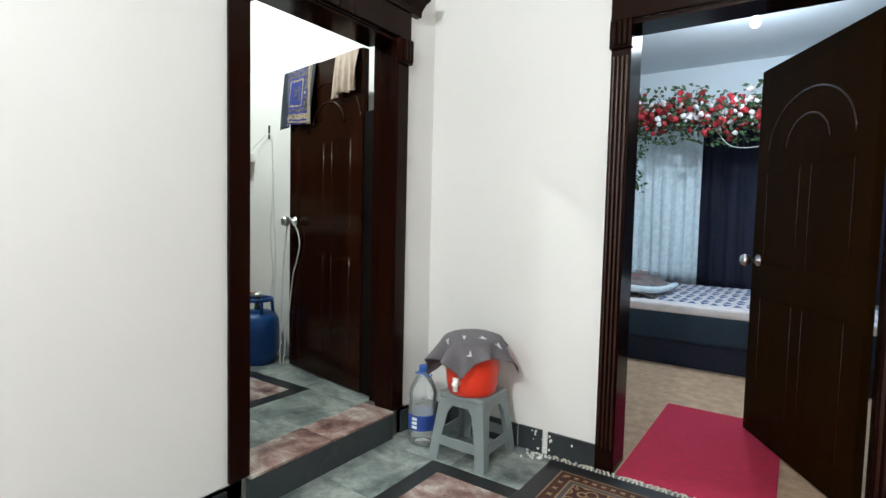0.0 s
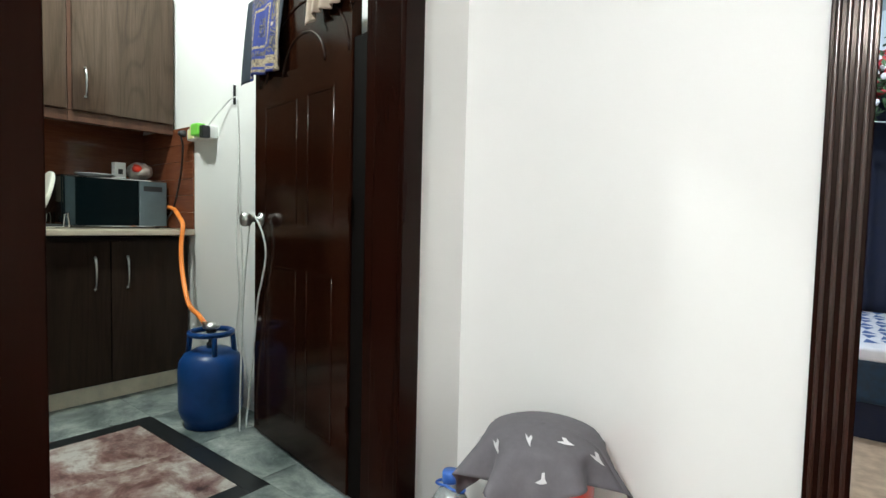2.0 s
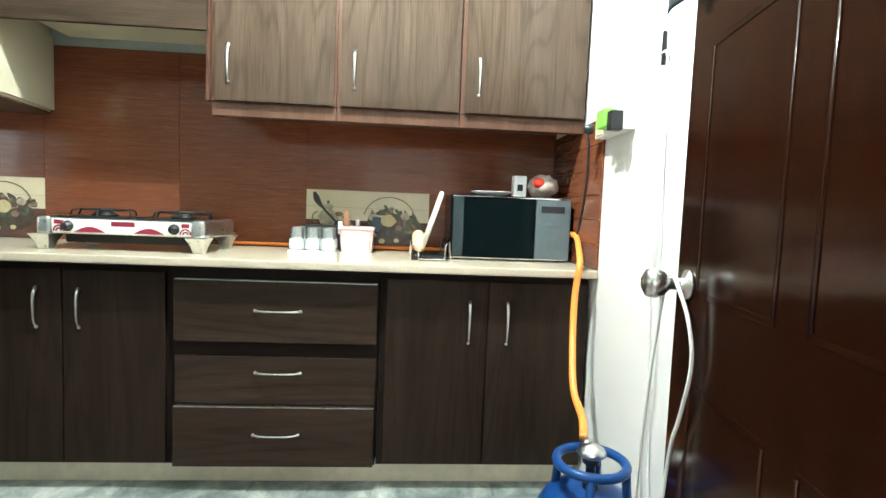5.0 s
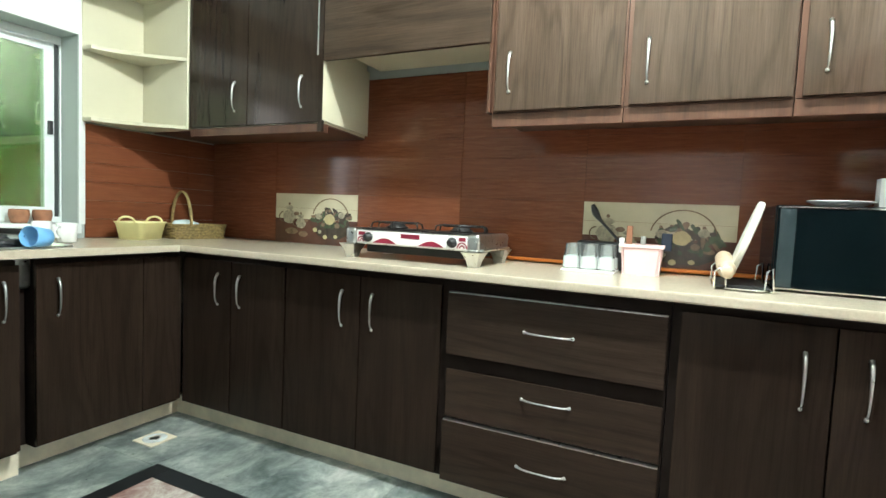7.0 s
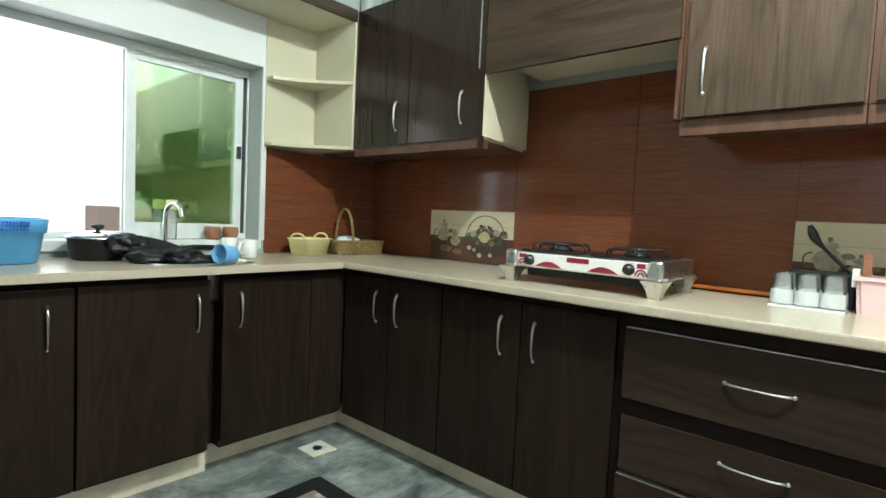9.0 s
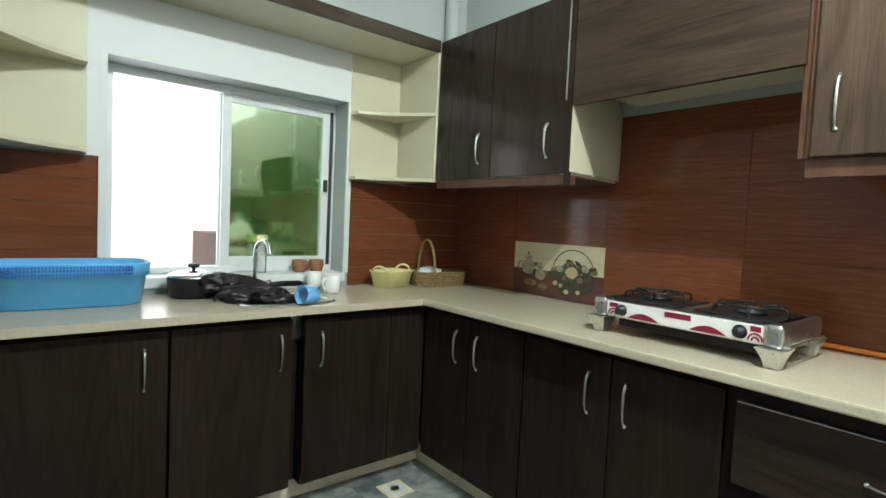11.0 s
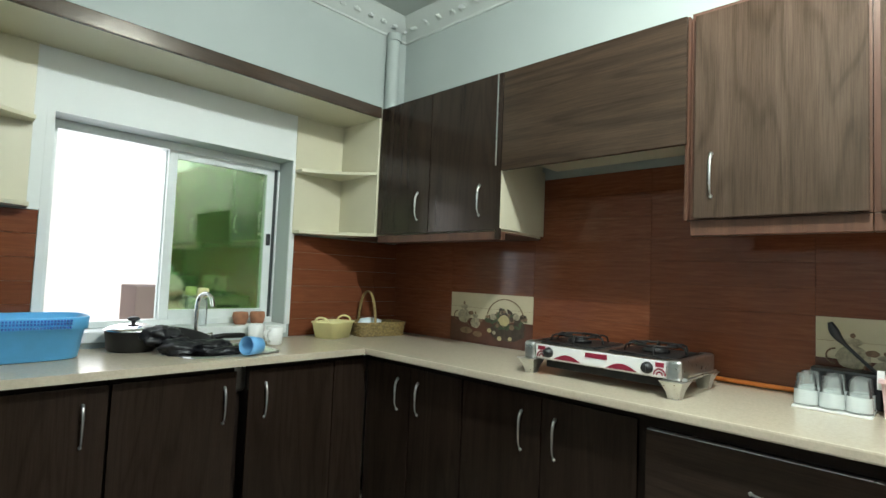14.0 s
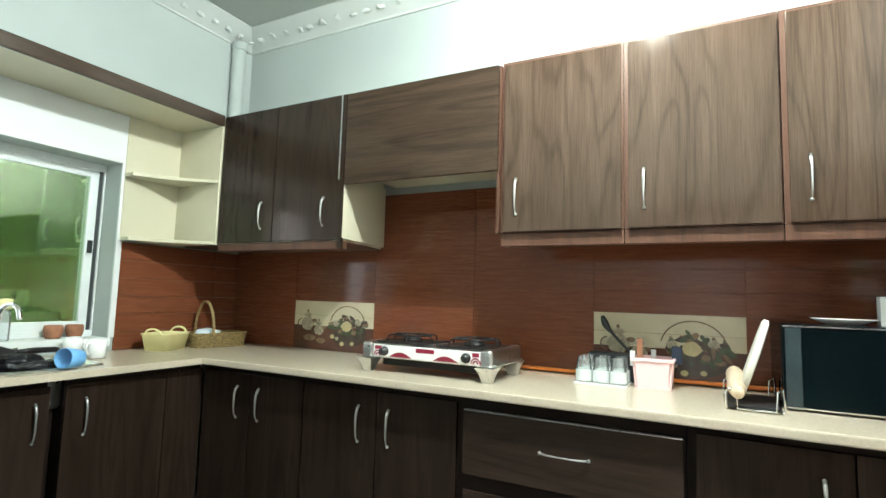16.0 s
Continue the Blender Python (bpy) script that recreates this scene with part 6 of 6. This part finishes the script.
def sink_clutter():
    p = thing("cooking_pot", -2.735, -1.10, 0.93, "black cooking pot with a steel lid beside the sink", "pot")
    part("pan", lathe([(0, 0), (0.085, 0), (0.10, 0.012), (0.108, 0.085), (0.112, 0.09), (0.104, 0.09), (0.098, 0.015), (0, 0.008)], (-2.735, -1.10, 0.93), 36), M_IRON, p, smooth=True)
    l = part("lid", lathe([(0.113, 0.092), (0.113, 0.097), (0.09, 0.108), (0.05, 0.118), (0, 0.121)], (-2.735, -1.10, 0.93), 36), M_CHROME, p, "shiny steel lid", True)
    part("lid_knob", lathe([(0.008, 0.12), (0.009, 0.13), (0.024, 0.136), (0.026, 0.143), (0.018, 0.15), (0, 0.151)], (-2.735, -1.10, 0.93), 20), M_BLACK, l, "black lid knob", True)
    f = thing("frying_pan", -2.95, -0.90, 0.94, "black frying pan propped over the sink with its handle out", "pan")
    b = lathe([(0, 0), (0.09, 0), (0.118, 0.04), (0.122, 0.042), (0.116, 0.036), (0.088, 0.006), (0, 0.006)], (0, 0, 0), 36)
    tube([(0.115, 0, 0.036), (0.18, 0, 0.05), (0.28, 0, 0.06), (0.30, 0, 0.058)], 0.013, 10, b)
    bmesh.ops.transform(b, matrix=pose(-2.93, -0.99, 0.96, 14, 8, 195), verts=b.verts)
    part("dish", b, M_IRON, f, smooth=True)
    rnd = random.Random(5)
    for k, (x, y, z, a, b2, c) in enumerate(((-2.87, -0.90, 0.955, 0.10, 0.07, 0.045), (-3.0, -0.93, 0.945, 0.11, 0.08, 0.04), (-2.82, -0.99, 1.0, 0.085, 0.07, 0.05), (-3.05, -0.80, 0.94, 0.10, 0.045, 0.025))):
        bm = bmesh.new()
        bmesh.ops.create_icosphere(bm, subdivisions=4, radius=1)
        for v in bm.verts:
            q = 1 + 0.3 * noise.noise(v.co * 1.8 + Vector((k * 5, 0, 0))) + 0.17 * noise.noise(v.co * 4.5 + Vector((k, 2, 0))) - 0.16 * abs(noise.noise(v.co * 8.0 + Vector((k, 0, 3))))
            v.co = Vector((x + v.co.x * a * q, y + v.co.y * b2 * q, z + v.co.z * c * q))
        o = solo("black_bag", bm, M_DARKCLOTH, "crumpled black plastic bag over the sink edge", "bag", group="black bags", smooth=True)
    m = thing("blue_mug", -3.12, -0.71, 0.932, "light blue plastic mug lying on its side by the sink", "mug")
    b = lathe([(0, 0), (0.038, 0), (0.042, 0.004), (0.048, 0.095), (0.046, 0.096), (0.04, 0.006), (0, 0.005)], (0, 0, 0), 28)
    tube([(-0.044, 0, 0.075), (-0.07, 0, 0.07), (-0.074, 0, 0.045), (-0.062, 0, 0.025), (-0.043, 0, 0.022)], 0.006, 8, b)
    bmesh.ops.transform(b, matrix=pose(-3.14, -0.705, 0.972, 4, 84, 24) @ pose(0, 0, 0, 0, 0, 90) @ Matrix.Scale(0.86, 4), verts=b.verts)
    part("cup", b, M_BLUE_CUP, m, smooth=True)

    def mug(x, y, turn):
        o = thing("white_mug", x, y, 0.93, "white ceramic mug standing beside the sink", "mug", "white mugs", rz=turn)
        b = lathe([(0, 0), (0.032, 0), (0.038, 0.004), (0.041, 0.09), (0.039, 0.091), (0.036, 0.008), (0, 0.006)], (0, 0, 0), 28)
        part("cup", b, M_CERAMIC, o, smooth=True, local=True)
        part("handle", tube([(0.038, 0, 0.075), (0.06, 0, 0.072), (0.068, 0, 0.05), (0.058, 0, 0.027), (0.037, 0, 0.02)], 0.006, 8), M_CERAMIC, o, smooth=True, local=True)
    mug(-3.345, -1.16, 200)
    mug(-3.365, -0.99, 20)
    for x in (-3.335, -3.435):
        o = thing("clay_cup", x, -1.335, WZ0 + 0.018, "small brown clay cup on the window sill", "cup", "clay cups")
        part("cup", lathe([(0, 0), (0.03, 0), (0.036, 0.012), (0.043, 0.04), (0.040, 0.066), (0.038, 0.068), (0.036, 0.04), (0, 0.012)], (x, -1.335, WZ0 + 0.018), 28), M_CLAY, o, smooth=True)
    t = thing("sink_tap", -3.03, -1.165, 0.93, "chrome gooseneck tap behind the sink", "tap")
    part("base", lathe([(0, 0), (0.028, 0), (0.026, 0.012), (0.018, 0.02), (0.014, 0.06), (0, 0.062)], (-3.03, -1.165, 0.93), 20), M_CHROME, t, smooth=True)
    part("spout", tube(smooth_path([(-3.03, -1.165, 0.98), (-3.03, -1.165, 1.11), (-3.035, -1.15, 1.165), (-3.05, -1.11, 1.185), (-3.06, -1.07, 1.165), (-3.064, -1.055, 1.12)], 8), 0.0105, 12), M_CHROME, t, smooth=True)
    for s in (-1, 1):
        part("valve_handle", tube([(-3.03, -1.165, 0.965), (-3.03 + s * 0.05, -1.16, 0.972), (-3.03 + s * 0.08, -1.15, 0.98)], 0.009, 10), M_CHROME, t, smooth=True)
    b = thing("soap_bottle", -3.12, -1.33, WZ0 + 0.018, "pale yellow soap bottle on the window sill", "bottle")
    part("body", lathe([(0, 0), (0.024, 0), (0.026, 0.006), (0.026, 0.12), (0.018, 0.15), (0, 0.152)], (-3.12, -1.33, WZ0 + 0.018), 20), M_PET, b, smooth=True)
    part("cap", lathe([(0.018, 0.152), (0.03, 0.156), (0.027, 0.20), (0, 0.203)], (-3.12, -1.33, WZ0 + 0.018), 20), M_YELLOW, b, "pale yellow cap", True)


sink_clutter()


def floor_drain():
    x, y = -3.555, -0.625
    ob = thing("floor_drain", x, y, 0.0, "square cream floor drain with a round steel grating", "drain")
    part("frame", box(x - 0.068, y - 0.068, 0.0005, x + 0.068, y + 0.068, 0.006, 0.002), M_PLINTH, ob)
    part("grating", lathe([(0.026, 0.0085), (0.05, 0.0085), (0.054, 0.0062)], (x, y, 0), 28), M_ALU, ob)
    part("cover", lathe([(0, 0.0092), (0.012, 0.009), (0.023, 0.0072)], (x, y, 0), 24), M_STEEL, ob)


floor_drain()


def electrics():
    y = YN - 0.001
    ob = thing("socket_board", -3.57, y, 1.44, "white switch and socket board on the wall above the worktop", "socket")
    part("box", box(-3.70, y - 0.045, 1.438, -3.445, y, 1.502, 0.004), M_WHITE_PL, ob)
    part("socket", box(-3.685, y - 0.049, 1.446, -3.62, y - 0.0455, 1.494, 0.002), M_YELLOW, ob, "cream socket face")
    part("switch", box(-3.61, y - 0.050, 1.452, -3.59, y - 0.0455, 1.488, 0.002), M_CREAM, ob, "cream rocker switch")
    p = thing("plug", -3.66, y - 0.09, 1.46, "black round plug in the socket", "plug")
    b = lathe([(0, 0), (0.018, 0), (0.02, 0.01), (0.014, 0.035), (0, 0.037)], (0, 0, 0), 16)
    bmesh.ops.transform(b, matrix=pose(-3.715, y - 0.05, 1.478, 90, 0, 0), verts=b.verts)
    part("body", b, M_BLACK, p, smooth=True)
    part("cord", tube(smooth_path([(-3.715, y - 0.075, 1.47), (-3.72, y - 0.06, 1.40), (-3.80, y - 0.035, 1.25), (-3.92, y - 0.02, 1.06), (-4.02, y - 0.02, 0.98)], 6), 0.005, 6), M_BLACK, p, "black mains cord", True)
    g = thing("adaptor", -3.52, y - 0.07, 1.45, "bright green plug adaptor in the socket board", "adaptor")
    part("body", box(-3.555, y - 0.098, 1.448, -3.475, y - 0.0505, 1.512, 0.007), M_GREEN, g)
    part("plug", box(-3.472, y - 0.09, 1.432, -3.435, y - 0.0465, 1.498, 0.005), M_BLACK, g, "black charger plug")
    part("cover", box(-3.592, y - 0.085, 1.456, -3.558, y - 0.0505, 1.50, 0.004), M_YELLOW, g, "yellow plug")
    c = thing("cable", -3.26, y - 0.01, 0.2, "thin white cable hanging from a wall clip to the floor", "cable")
    part("clip", box(-3.272, y - 0.012, 1.60, -3.262, y, 1.70, 0.003), M_BLACK, c, "black wall clip")
    part("wire", tube(smooth_path([(-3.45, y - 0.06, 1.49), (-3.36, y - 0.03, 1.58), (-3.268, y - 0.012, 1.635), (-3.235, y - 0.008, 1.58), (-3.225, y - 0.008, 1.2), (-3.245, y - 0.008, 0.9), (-3.215, y - 0.008, 0.6), (-3.235, y - 0.01, 0.35), (-3.10, y - 0.03, 0.12), (-2.95, y - 0.05, 0.02)], 8), 0.0035, 6), M_WIRE, c, smooth=True)
    part("wire", tube(smooth_path([(-3.225, y - 0.007, 1.4), (-3.205, y - 0.007, 1.0), (-3.185, y - 0.007, 0.7), (-3.19, y - 0.007, 0.4), (-3.06, y - 0.03, 0.05)], 8), 0.003, 6), M_WIRE, c, smooth=True)
    k = thing("hanging_wire", -2.80, 2.2, 0.0, "white wire looped over the door knob down to the floor", "cable")
    pts = smooth_path([on_door(0.90, 0.09, 0.015), on_door(0.90, 0.085, 0.30), on_door(0.885, 0.08, 0.65), on_door(0.868, 0.065, 0.93), on_door(0.838, 0.06, 1.022), on_door(0.795, 0.05, 0.985), on_door(0.76, 0.04, 0.92), on_door(0.748, 0.036, 0.84), on_door(0.79, 0.036, 0.72), on_door(0.83, 0.036, 0.63), on_door(0.875, 0.036, 0.40), on_door(0.925, 0.04, 0.12), on_door(0.93, 0.05, 0.012)], 8)
    part("wire", tube(pts, 0.0042, 8), M_WIRE, k, smooth=True)
    o = thing("bath_tap", -2.93, y - 0.05, 0.15, "small steel pipe tap low on the kitchen wall", "tap")
    part("pipe", tube([(-2.95, y, 0.24), (-2.95, y - 0.05, 0.24), (-2.95, y - 0.055, 0.20)], 0.012, 10), M_STEEL, o, smooth=True)


electrics()


def plaster_chips():
    rnd = random.Random(21)
    bm = bmesh.new()
    for i in range(46):
        x, y = rnd.gauss(-1.02, 0.045), YN - abs(rnd.gauss(0.02, 0.045)) - 0.012
        z = HF if i > 14 else HF + rnd.uniform(0.0, 0.11)
        if i <= 14:
            y = YN - 0.013
        b = bmesh.new()
        bmesh.ops.create_icosphere(b, subdivisions=1, radius=1)
        for v in b.verts:
            v.co *= rnd.uniform(0.6, 1.3)
        r = rnd.uniform(0.003, 0.011)
        merge(bm, b, Matrix.LocRotScale((x, y, z + 0.3 * r), Euler((0, 0, rnd.uniform(0, 6))), (r, r, r * 0.5 if i > 14 else r)))
    tagged(solo("plaster_crumbs", bm, M_WHITE_PL, "white plaster crumbs by the broken skirting", "debris"), kind="stuff")


plaster_chips()

# ---- pieces of walls and floors ----
def piece_mesh(name, sx, sy, sz, mat, bev=0.0015, face=2):
    """A thin slab, centred, with chamfered edges on its top (face 2), +x (0) or +y (1) side."""
    key = (name, round(sx, 3), round(sy, 3), round(sz, 3), mat.name, face)
    if key in PIECES:
        return PIECES[key]
    s = [sx / 2, sy / 2, sz / 2]
    n = [0, 1, 2]
    n.remove(face)
    u, v = n
    verts, faces = [], []
    for lev, ins in ((-s[face], 0), (s[face] - bev, 0), (s[face], bev)):
        for a, b in ((-1, -1), (1, -1), (1, 1), (-1, 1)):
            c = [0, 0, 0]
            c[face], c[u], c[v] = lev, a * (s[u] - ins), b * (s[v] - ins)
            verts.append(c)
    for r in (0, 4):
        for i in range(4):
            j = (i + 1) % 4
            faces.append((r + i, r + j, r + 4 + j, r + 4 + i))
    faces.append((8, 9, 10, 11))
    me = bpy.data.meshes.new(name)
    me.from_pydata(verts, [], faces)
    bm = bmesh.new()
    bm.from_mesh(me)
    bmesh.ops.recalc_face_normals(bm, faces=bm.faces[:])
    # open backs face away from the outward side
    top = max(bm.faces, key=lambda f: f.calc_center_median()[face])
    if top.normal[face] < 0:
        bmesh.ops.reverse_faces(bm, faces=bm.faces[:])
    bm.to_mesh(me)
    bm.free()
    me.materials.append(mat)
    PIECES[key] = me
    return me


PIECES = {}


def piece(name, parent, centre, size, mat, face=2, bev=0.0015):
    ob = new(name, piece_mesh(name, *size, mat, bev, face))
    ob.parent = parent
    ob.matrix_parent_inverse = PLACE[parent].inverted()
    ob.location = centre
    PLACE[ob] = Matrix.Translation(centre)
    return ob


WALL_W, WALL_S, WALL_N = (bpy.data.objects[n] for n in ("wall_west", "wall_south", "wall_north"))
FLOOR_K, FLOOR_H = bpy.data.objects["floor"], bpy.data.objects["floor_hall"]
GAP, TH = 0.0009, 0.008
# wood-look wall tiles, 62 by 30 cm
ys = [YS, -0.697, -0.088, 0.547, 1.169, 1.791, YN]
zs = [0.932, 1.032, 1.130, 1.227, 1.327, 1.427, 1.527, 1.64, 1.75, 1.862]
for i, (y0, y1) in enumerate(zip(ys, ys[1:])):
    rows = [0.932, 1.075, 1.140, *zs[3:]] if i in (1, 4) else zs
    for j, (z0, z1) in enumerate(zip(rows, rows[1:])):
        paint = M_TILE if i not in (1, 4) or j > 2 else M_DECOR if j else M_DECOR_B
        g = 0.0013 if j % 3 == 2 else 0.0009
        piece("tile", WALL_W, (XW + TH / 2 + 0.001, (y0 + y1) / 2, (z0 + z1 - g) / 2), (TH, y1 - y0 - GAP, z1 - z0 - g), paint, 0, 0.0006)
for z0, z1 in zip(zs[:6], zs[1:7]):
    for x0, x1 in ((XW + 0.01, -4.2), (-4.2, WX0 - 0.032), (WX1 + 0.032, XE)):
        piece("tile", WALL_S, ((x0 + x1) / 2, YS + TH / 2 + 0.001, (z0 + z1) / 2), (x1 - x0 - GAP, TH, z1 - z0 - 0.001), M_TILE, 1, 0.0006)
ob = solo("grout_west", box(XW - 0.01, YS, 0.90, XW + 0.004, YN, 1.862), M_JOINT, "dark joints between the wall tiles", "grout", "structure")
for z0, z1 in ((0.932, 1.03), (1.03, 1.13), (1.13, 1.227), (1.227, 1.33), (1.33, 1.43), (1.43, 1.53)):
    p = piece("tile", WALL_N, ((XW + 0.01 - 3.705) / 2, YN - TH / 2 - 0.001, (z0 + z1) / 2), (-3.705 - XW - 0.01, TH, z1 - z0 - GAP), M_TILE, 1)
    p.scale = (1, -1, 1)


# printed still life on the two decor tiles
def decor(y0, z0, name):
    """A flat print: coffee pots beside a basket of fruit, on a cream tile pair 62 by 30 cm."""
    x = XW + TH + 0.0016
    ob = thing(name, x, y0 + 0.31, z0, "printed still life of coffee pots and fruit on cream tiles", "tile picture")

    def blob(y, z, ry, rz, mat, lift):
        bm = bmesh.new()
        n = 18
        f = [bm.verts.new((x + lift, y0 + y + ry * math.cos(2 * math.pi * i / n) * (1 + 0.05 * math.sin(i * 2.3)), z0 + z + rz * math.sin(2 * math.pi * i / n) * (1 + 0.05 * math.cos(i * 1.7)))) for i in range(n)]
        b = [bm.verts.new((v.co.x - 0.0006, v.co.y, v.co.z)) for v in f]
        bm.faces.new(f)
        for i in range(n):
            bm.faces.new((b[i], b[(i + 1) % n], f[(i + 1) % n], f[i]))
        bmesh.ops.recalc_face_normals(bm, faces=bm.faces[:])
        return part("print", bm, mat, ob)
    def leaf(y, z, ln, wd, turn, mat, lift):
        bm = bmesh.new()
        pts = []
        for i in range(12):
            a = 2 * math.pi * i / 12
            u, v = ln * math.cos(a), wd * math.sin(a) * (1 - 0.45 * math.cos(a))
            pts.append((y0 + y + u * math.cos(turn) - v * math.sin(turn), z0 + z + u * math.sin(turn) + v * math.cos(turn)))
        f = [bm.verts.new((x + lift, p, q)) for p, q in pts]
        b = [bm.verts.new((x + lift - 0.0006, p, q)) for p, q in pts]
        bm.faces.new(f)
        for i in range(12):
            bm.faces.new((b[i], b[(i + 1) % 12], f[(i + 1) % 12], f[i]))
        bmesh.ops.recalc_face_normals(bm, faces=bm.faces[:])
        return part("print", bm, mat, ob)
    rnd = random.Random(int(1000 + y0 * 100))
    blob(0.43, 0.085, 0.125, 0.05, M_FRUIT_D, 0.0)
    for k in range(64):
        a, d = rnd.uniform(0, 2 * math.pi), rnd.uniform(0.2, 1.0) ** 0.7
        leaf(0.43 + 0.135 * d * math.cos(a), 0.145 + 0.062 * d * math.sin(a), rnd.uniform(0.016, 0.034), rnd.uniform(0.007, 0.013), rnd.uniform(0, 6.28), rnd.choice((M_FRUIT_G, M_FRUIT_D, M_FRUIT_B, M_FRUIT_D)), 0.0004 + 0.00002 * k)
    for y, z, q, c in ((0.415, 0.15, 0.034, M_FRUIT_Y), (0.335, 0.165, 0.020, M_POT), (0.50, 0.175, 0.020, M_POT), (0.37, 0.118, 0.013, M_FRUIT_B), (0.47, 0.115, 0.016, M_FRUIT_B), (0.465, 0.16, 0.014, M_FRUIT_D), (0.31, 0.085, 0.014, M_FRUIT_Y), (0.345, 0.075, 0.012, M_POT), (0.385, 0.045, 0.014, M_FRUIT_Y), (0.46, 0.05, 0.012, M_FRUIT_Y)):
        blob(y, z, q * 1.12, q * 0.92, c, 0.0018 + q * 0.02)
        blob(y + q * 0.3, z - q * 0.25, q * 0.55, q * 0.4, M_FRUIT_B, 0.0014 + q * 0.02)
    arc = [(x + 0.0005, y0 + 0.42 + 0.13 * math.cos(a), z0 + 0.155 + 0.115 * math.sin(a)) for a in [math.pi * (0.06 + 0.88 * i / 20) for i in range(21)]]
    part("print", tube(arc, 0.003, 6), M_FRUIT_B, ob)
    for y, z, k in ((0.11, 0.155, 1.0), (0.20, 0.12, 0.75)):
        blob(y, z, 0.05 * k, 0.042 * k, M_POT, 0.0)
        blob(y, z + 0.055 * k, 0.03 * k, 0.014 * k, M_POT, 0.0006)
        blob(y, z + 0.078 * k, 0.008 * k, 0.009 * k, M_FRUIT_B, 0.0006)
        part("print", tube([(x + 0.0005, y0 + y - 0.05 * k - 0.028 * k * math.sin(a), z0 + z + 0.028 * k * math.cos(a)) for a in [math.pi * i / 10 for i in range(11)]], 0.003, 6), M_FRUIT_B, ob)
        blob(y + 0.055 * k, z + 0.02 * k, 0.02 * k, 0.012 * k, M_FRUIT_B, 0.0006)
    blob(0.13, 0.07, 0.05, 0.02, M_FRUIT_B, 0.0)
    blob(0.22, 0.055, 0.035, 0.018, M_FRUIT_B, 0.0)
    return ob


decor(-0.697, 0.93, "tile_picture")
decor(1.169, 0.93, "tile_picture")


# marble slabs: grey border, black inlay, rose middle
def cuts(a, b, step):
    n = max(1, round((b - a) / step))
    return [a + (b - a) * i / n for i in range(n + 1)]


def slab_field(parent, z, x0, y0, x1, y1, mat, step):
    for a, b in zip(cuts(x0, x1, step), cuts(x0, x1, step)[1:]):
        for c, d in zip(cuts(y0, y1, step), cuts(y0, y1, step)[1:]):
            piece("slab", parent, ((a + b) / 2, (c + d) / 2, z - 0.006), (b - a - 0.0012, d - c - 0.0012, 0.012), mat, 2, 0.0006)


def framed_floor(parent, z, x0, y0, x1, y1, fx0, fy0, fx1, fy1, w, step):
    """A slab floor with a black inlaid frame of width w, whose outer edge is the rectangle f."""
    slab_field(parent, z, x0, y0, x1, fy0, M_GREYM, step)
    slab_field(parent, z, x0, fy1, x1, y1, M_GREYM, step)
    slab_field(parent, z, x0, fy0, fx0, fy1, M_GREYM, step)
    slab_field(parent, z, fx1, fy0, x1, fy1, M_GREYM, step)
    slab_field(parent, z, fx0, fy0, fx1, fy0 + w, M_BLACKM, step)
    slab_field(parent, z, fx0, fy1 - w, fx1, fy1, M_BLACKM, step)
    slab_field(parent, z, fx0, fy0 + w, fx0 + w, fy1 - w, M_BLACKM, step)
    slab_field(parent, z, fx1 - w, fy0 + w, fx1, fy1 - w, M_BLACKM, step)
    slab_field(parent, z, fx0 + w, fy0 + w, fx1 - w, fy1 - w, M_PINKM, step)


framed_floor(FLOOR_K, 0.0, -3.87, -0.88, XE, YN, -3.41, -0.40, -2.375, 2.065, 0.085, 0.45)
slab_field(FLOOR_K, 0.0, XE, DOOR_L, XH + 0.032, DOOR_R, M_PINKM, 0.5)
framed_floor(FLOOR_H, HF, XH, HY, HX, YN, -1.43, -2.0, 1.8, 2.03, 0.085, 0.45)
# black skirting and step riser
ob = solo("step_riser", box(XH, DOOR_L - 0.0, HF, XH + 0.026, DOOR_R, -0.013), M_SKIRT, "black marble riser of the step into the kitchen", "step", "structure")
for i, (a, b) in enumerate(((DOOR_R + 0.09, YN - 0.012), (HY, DOOR_L - 0.09))):
    piece("skirting_slab", bpy.data.objects["wall_middle"], (XH + 0.006, (a + b) / 2, HF + 0.06), (0.012, b - a, 0.12), M_SKIRT, 0)
for a, b in ((XH, -1.17), (-1.165, -1.03), (-1.0, -0.752), (BD_R + 0.09, 1.2), (1.203, HX)):
    p = piece("skirting_slab", WALL_N, ((a + b) / 2, YN - 0.006, HF + 0.06), (b - a - 0.002, 0.012, 0.12), M_SKIRT, 1)
    p.scale = (1, -1, 1)
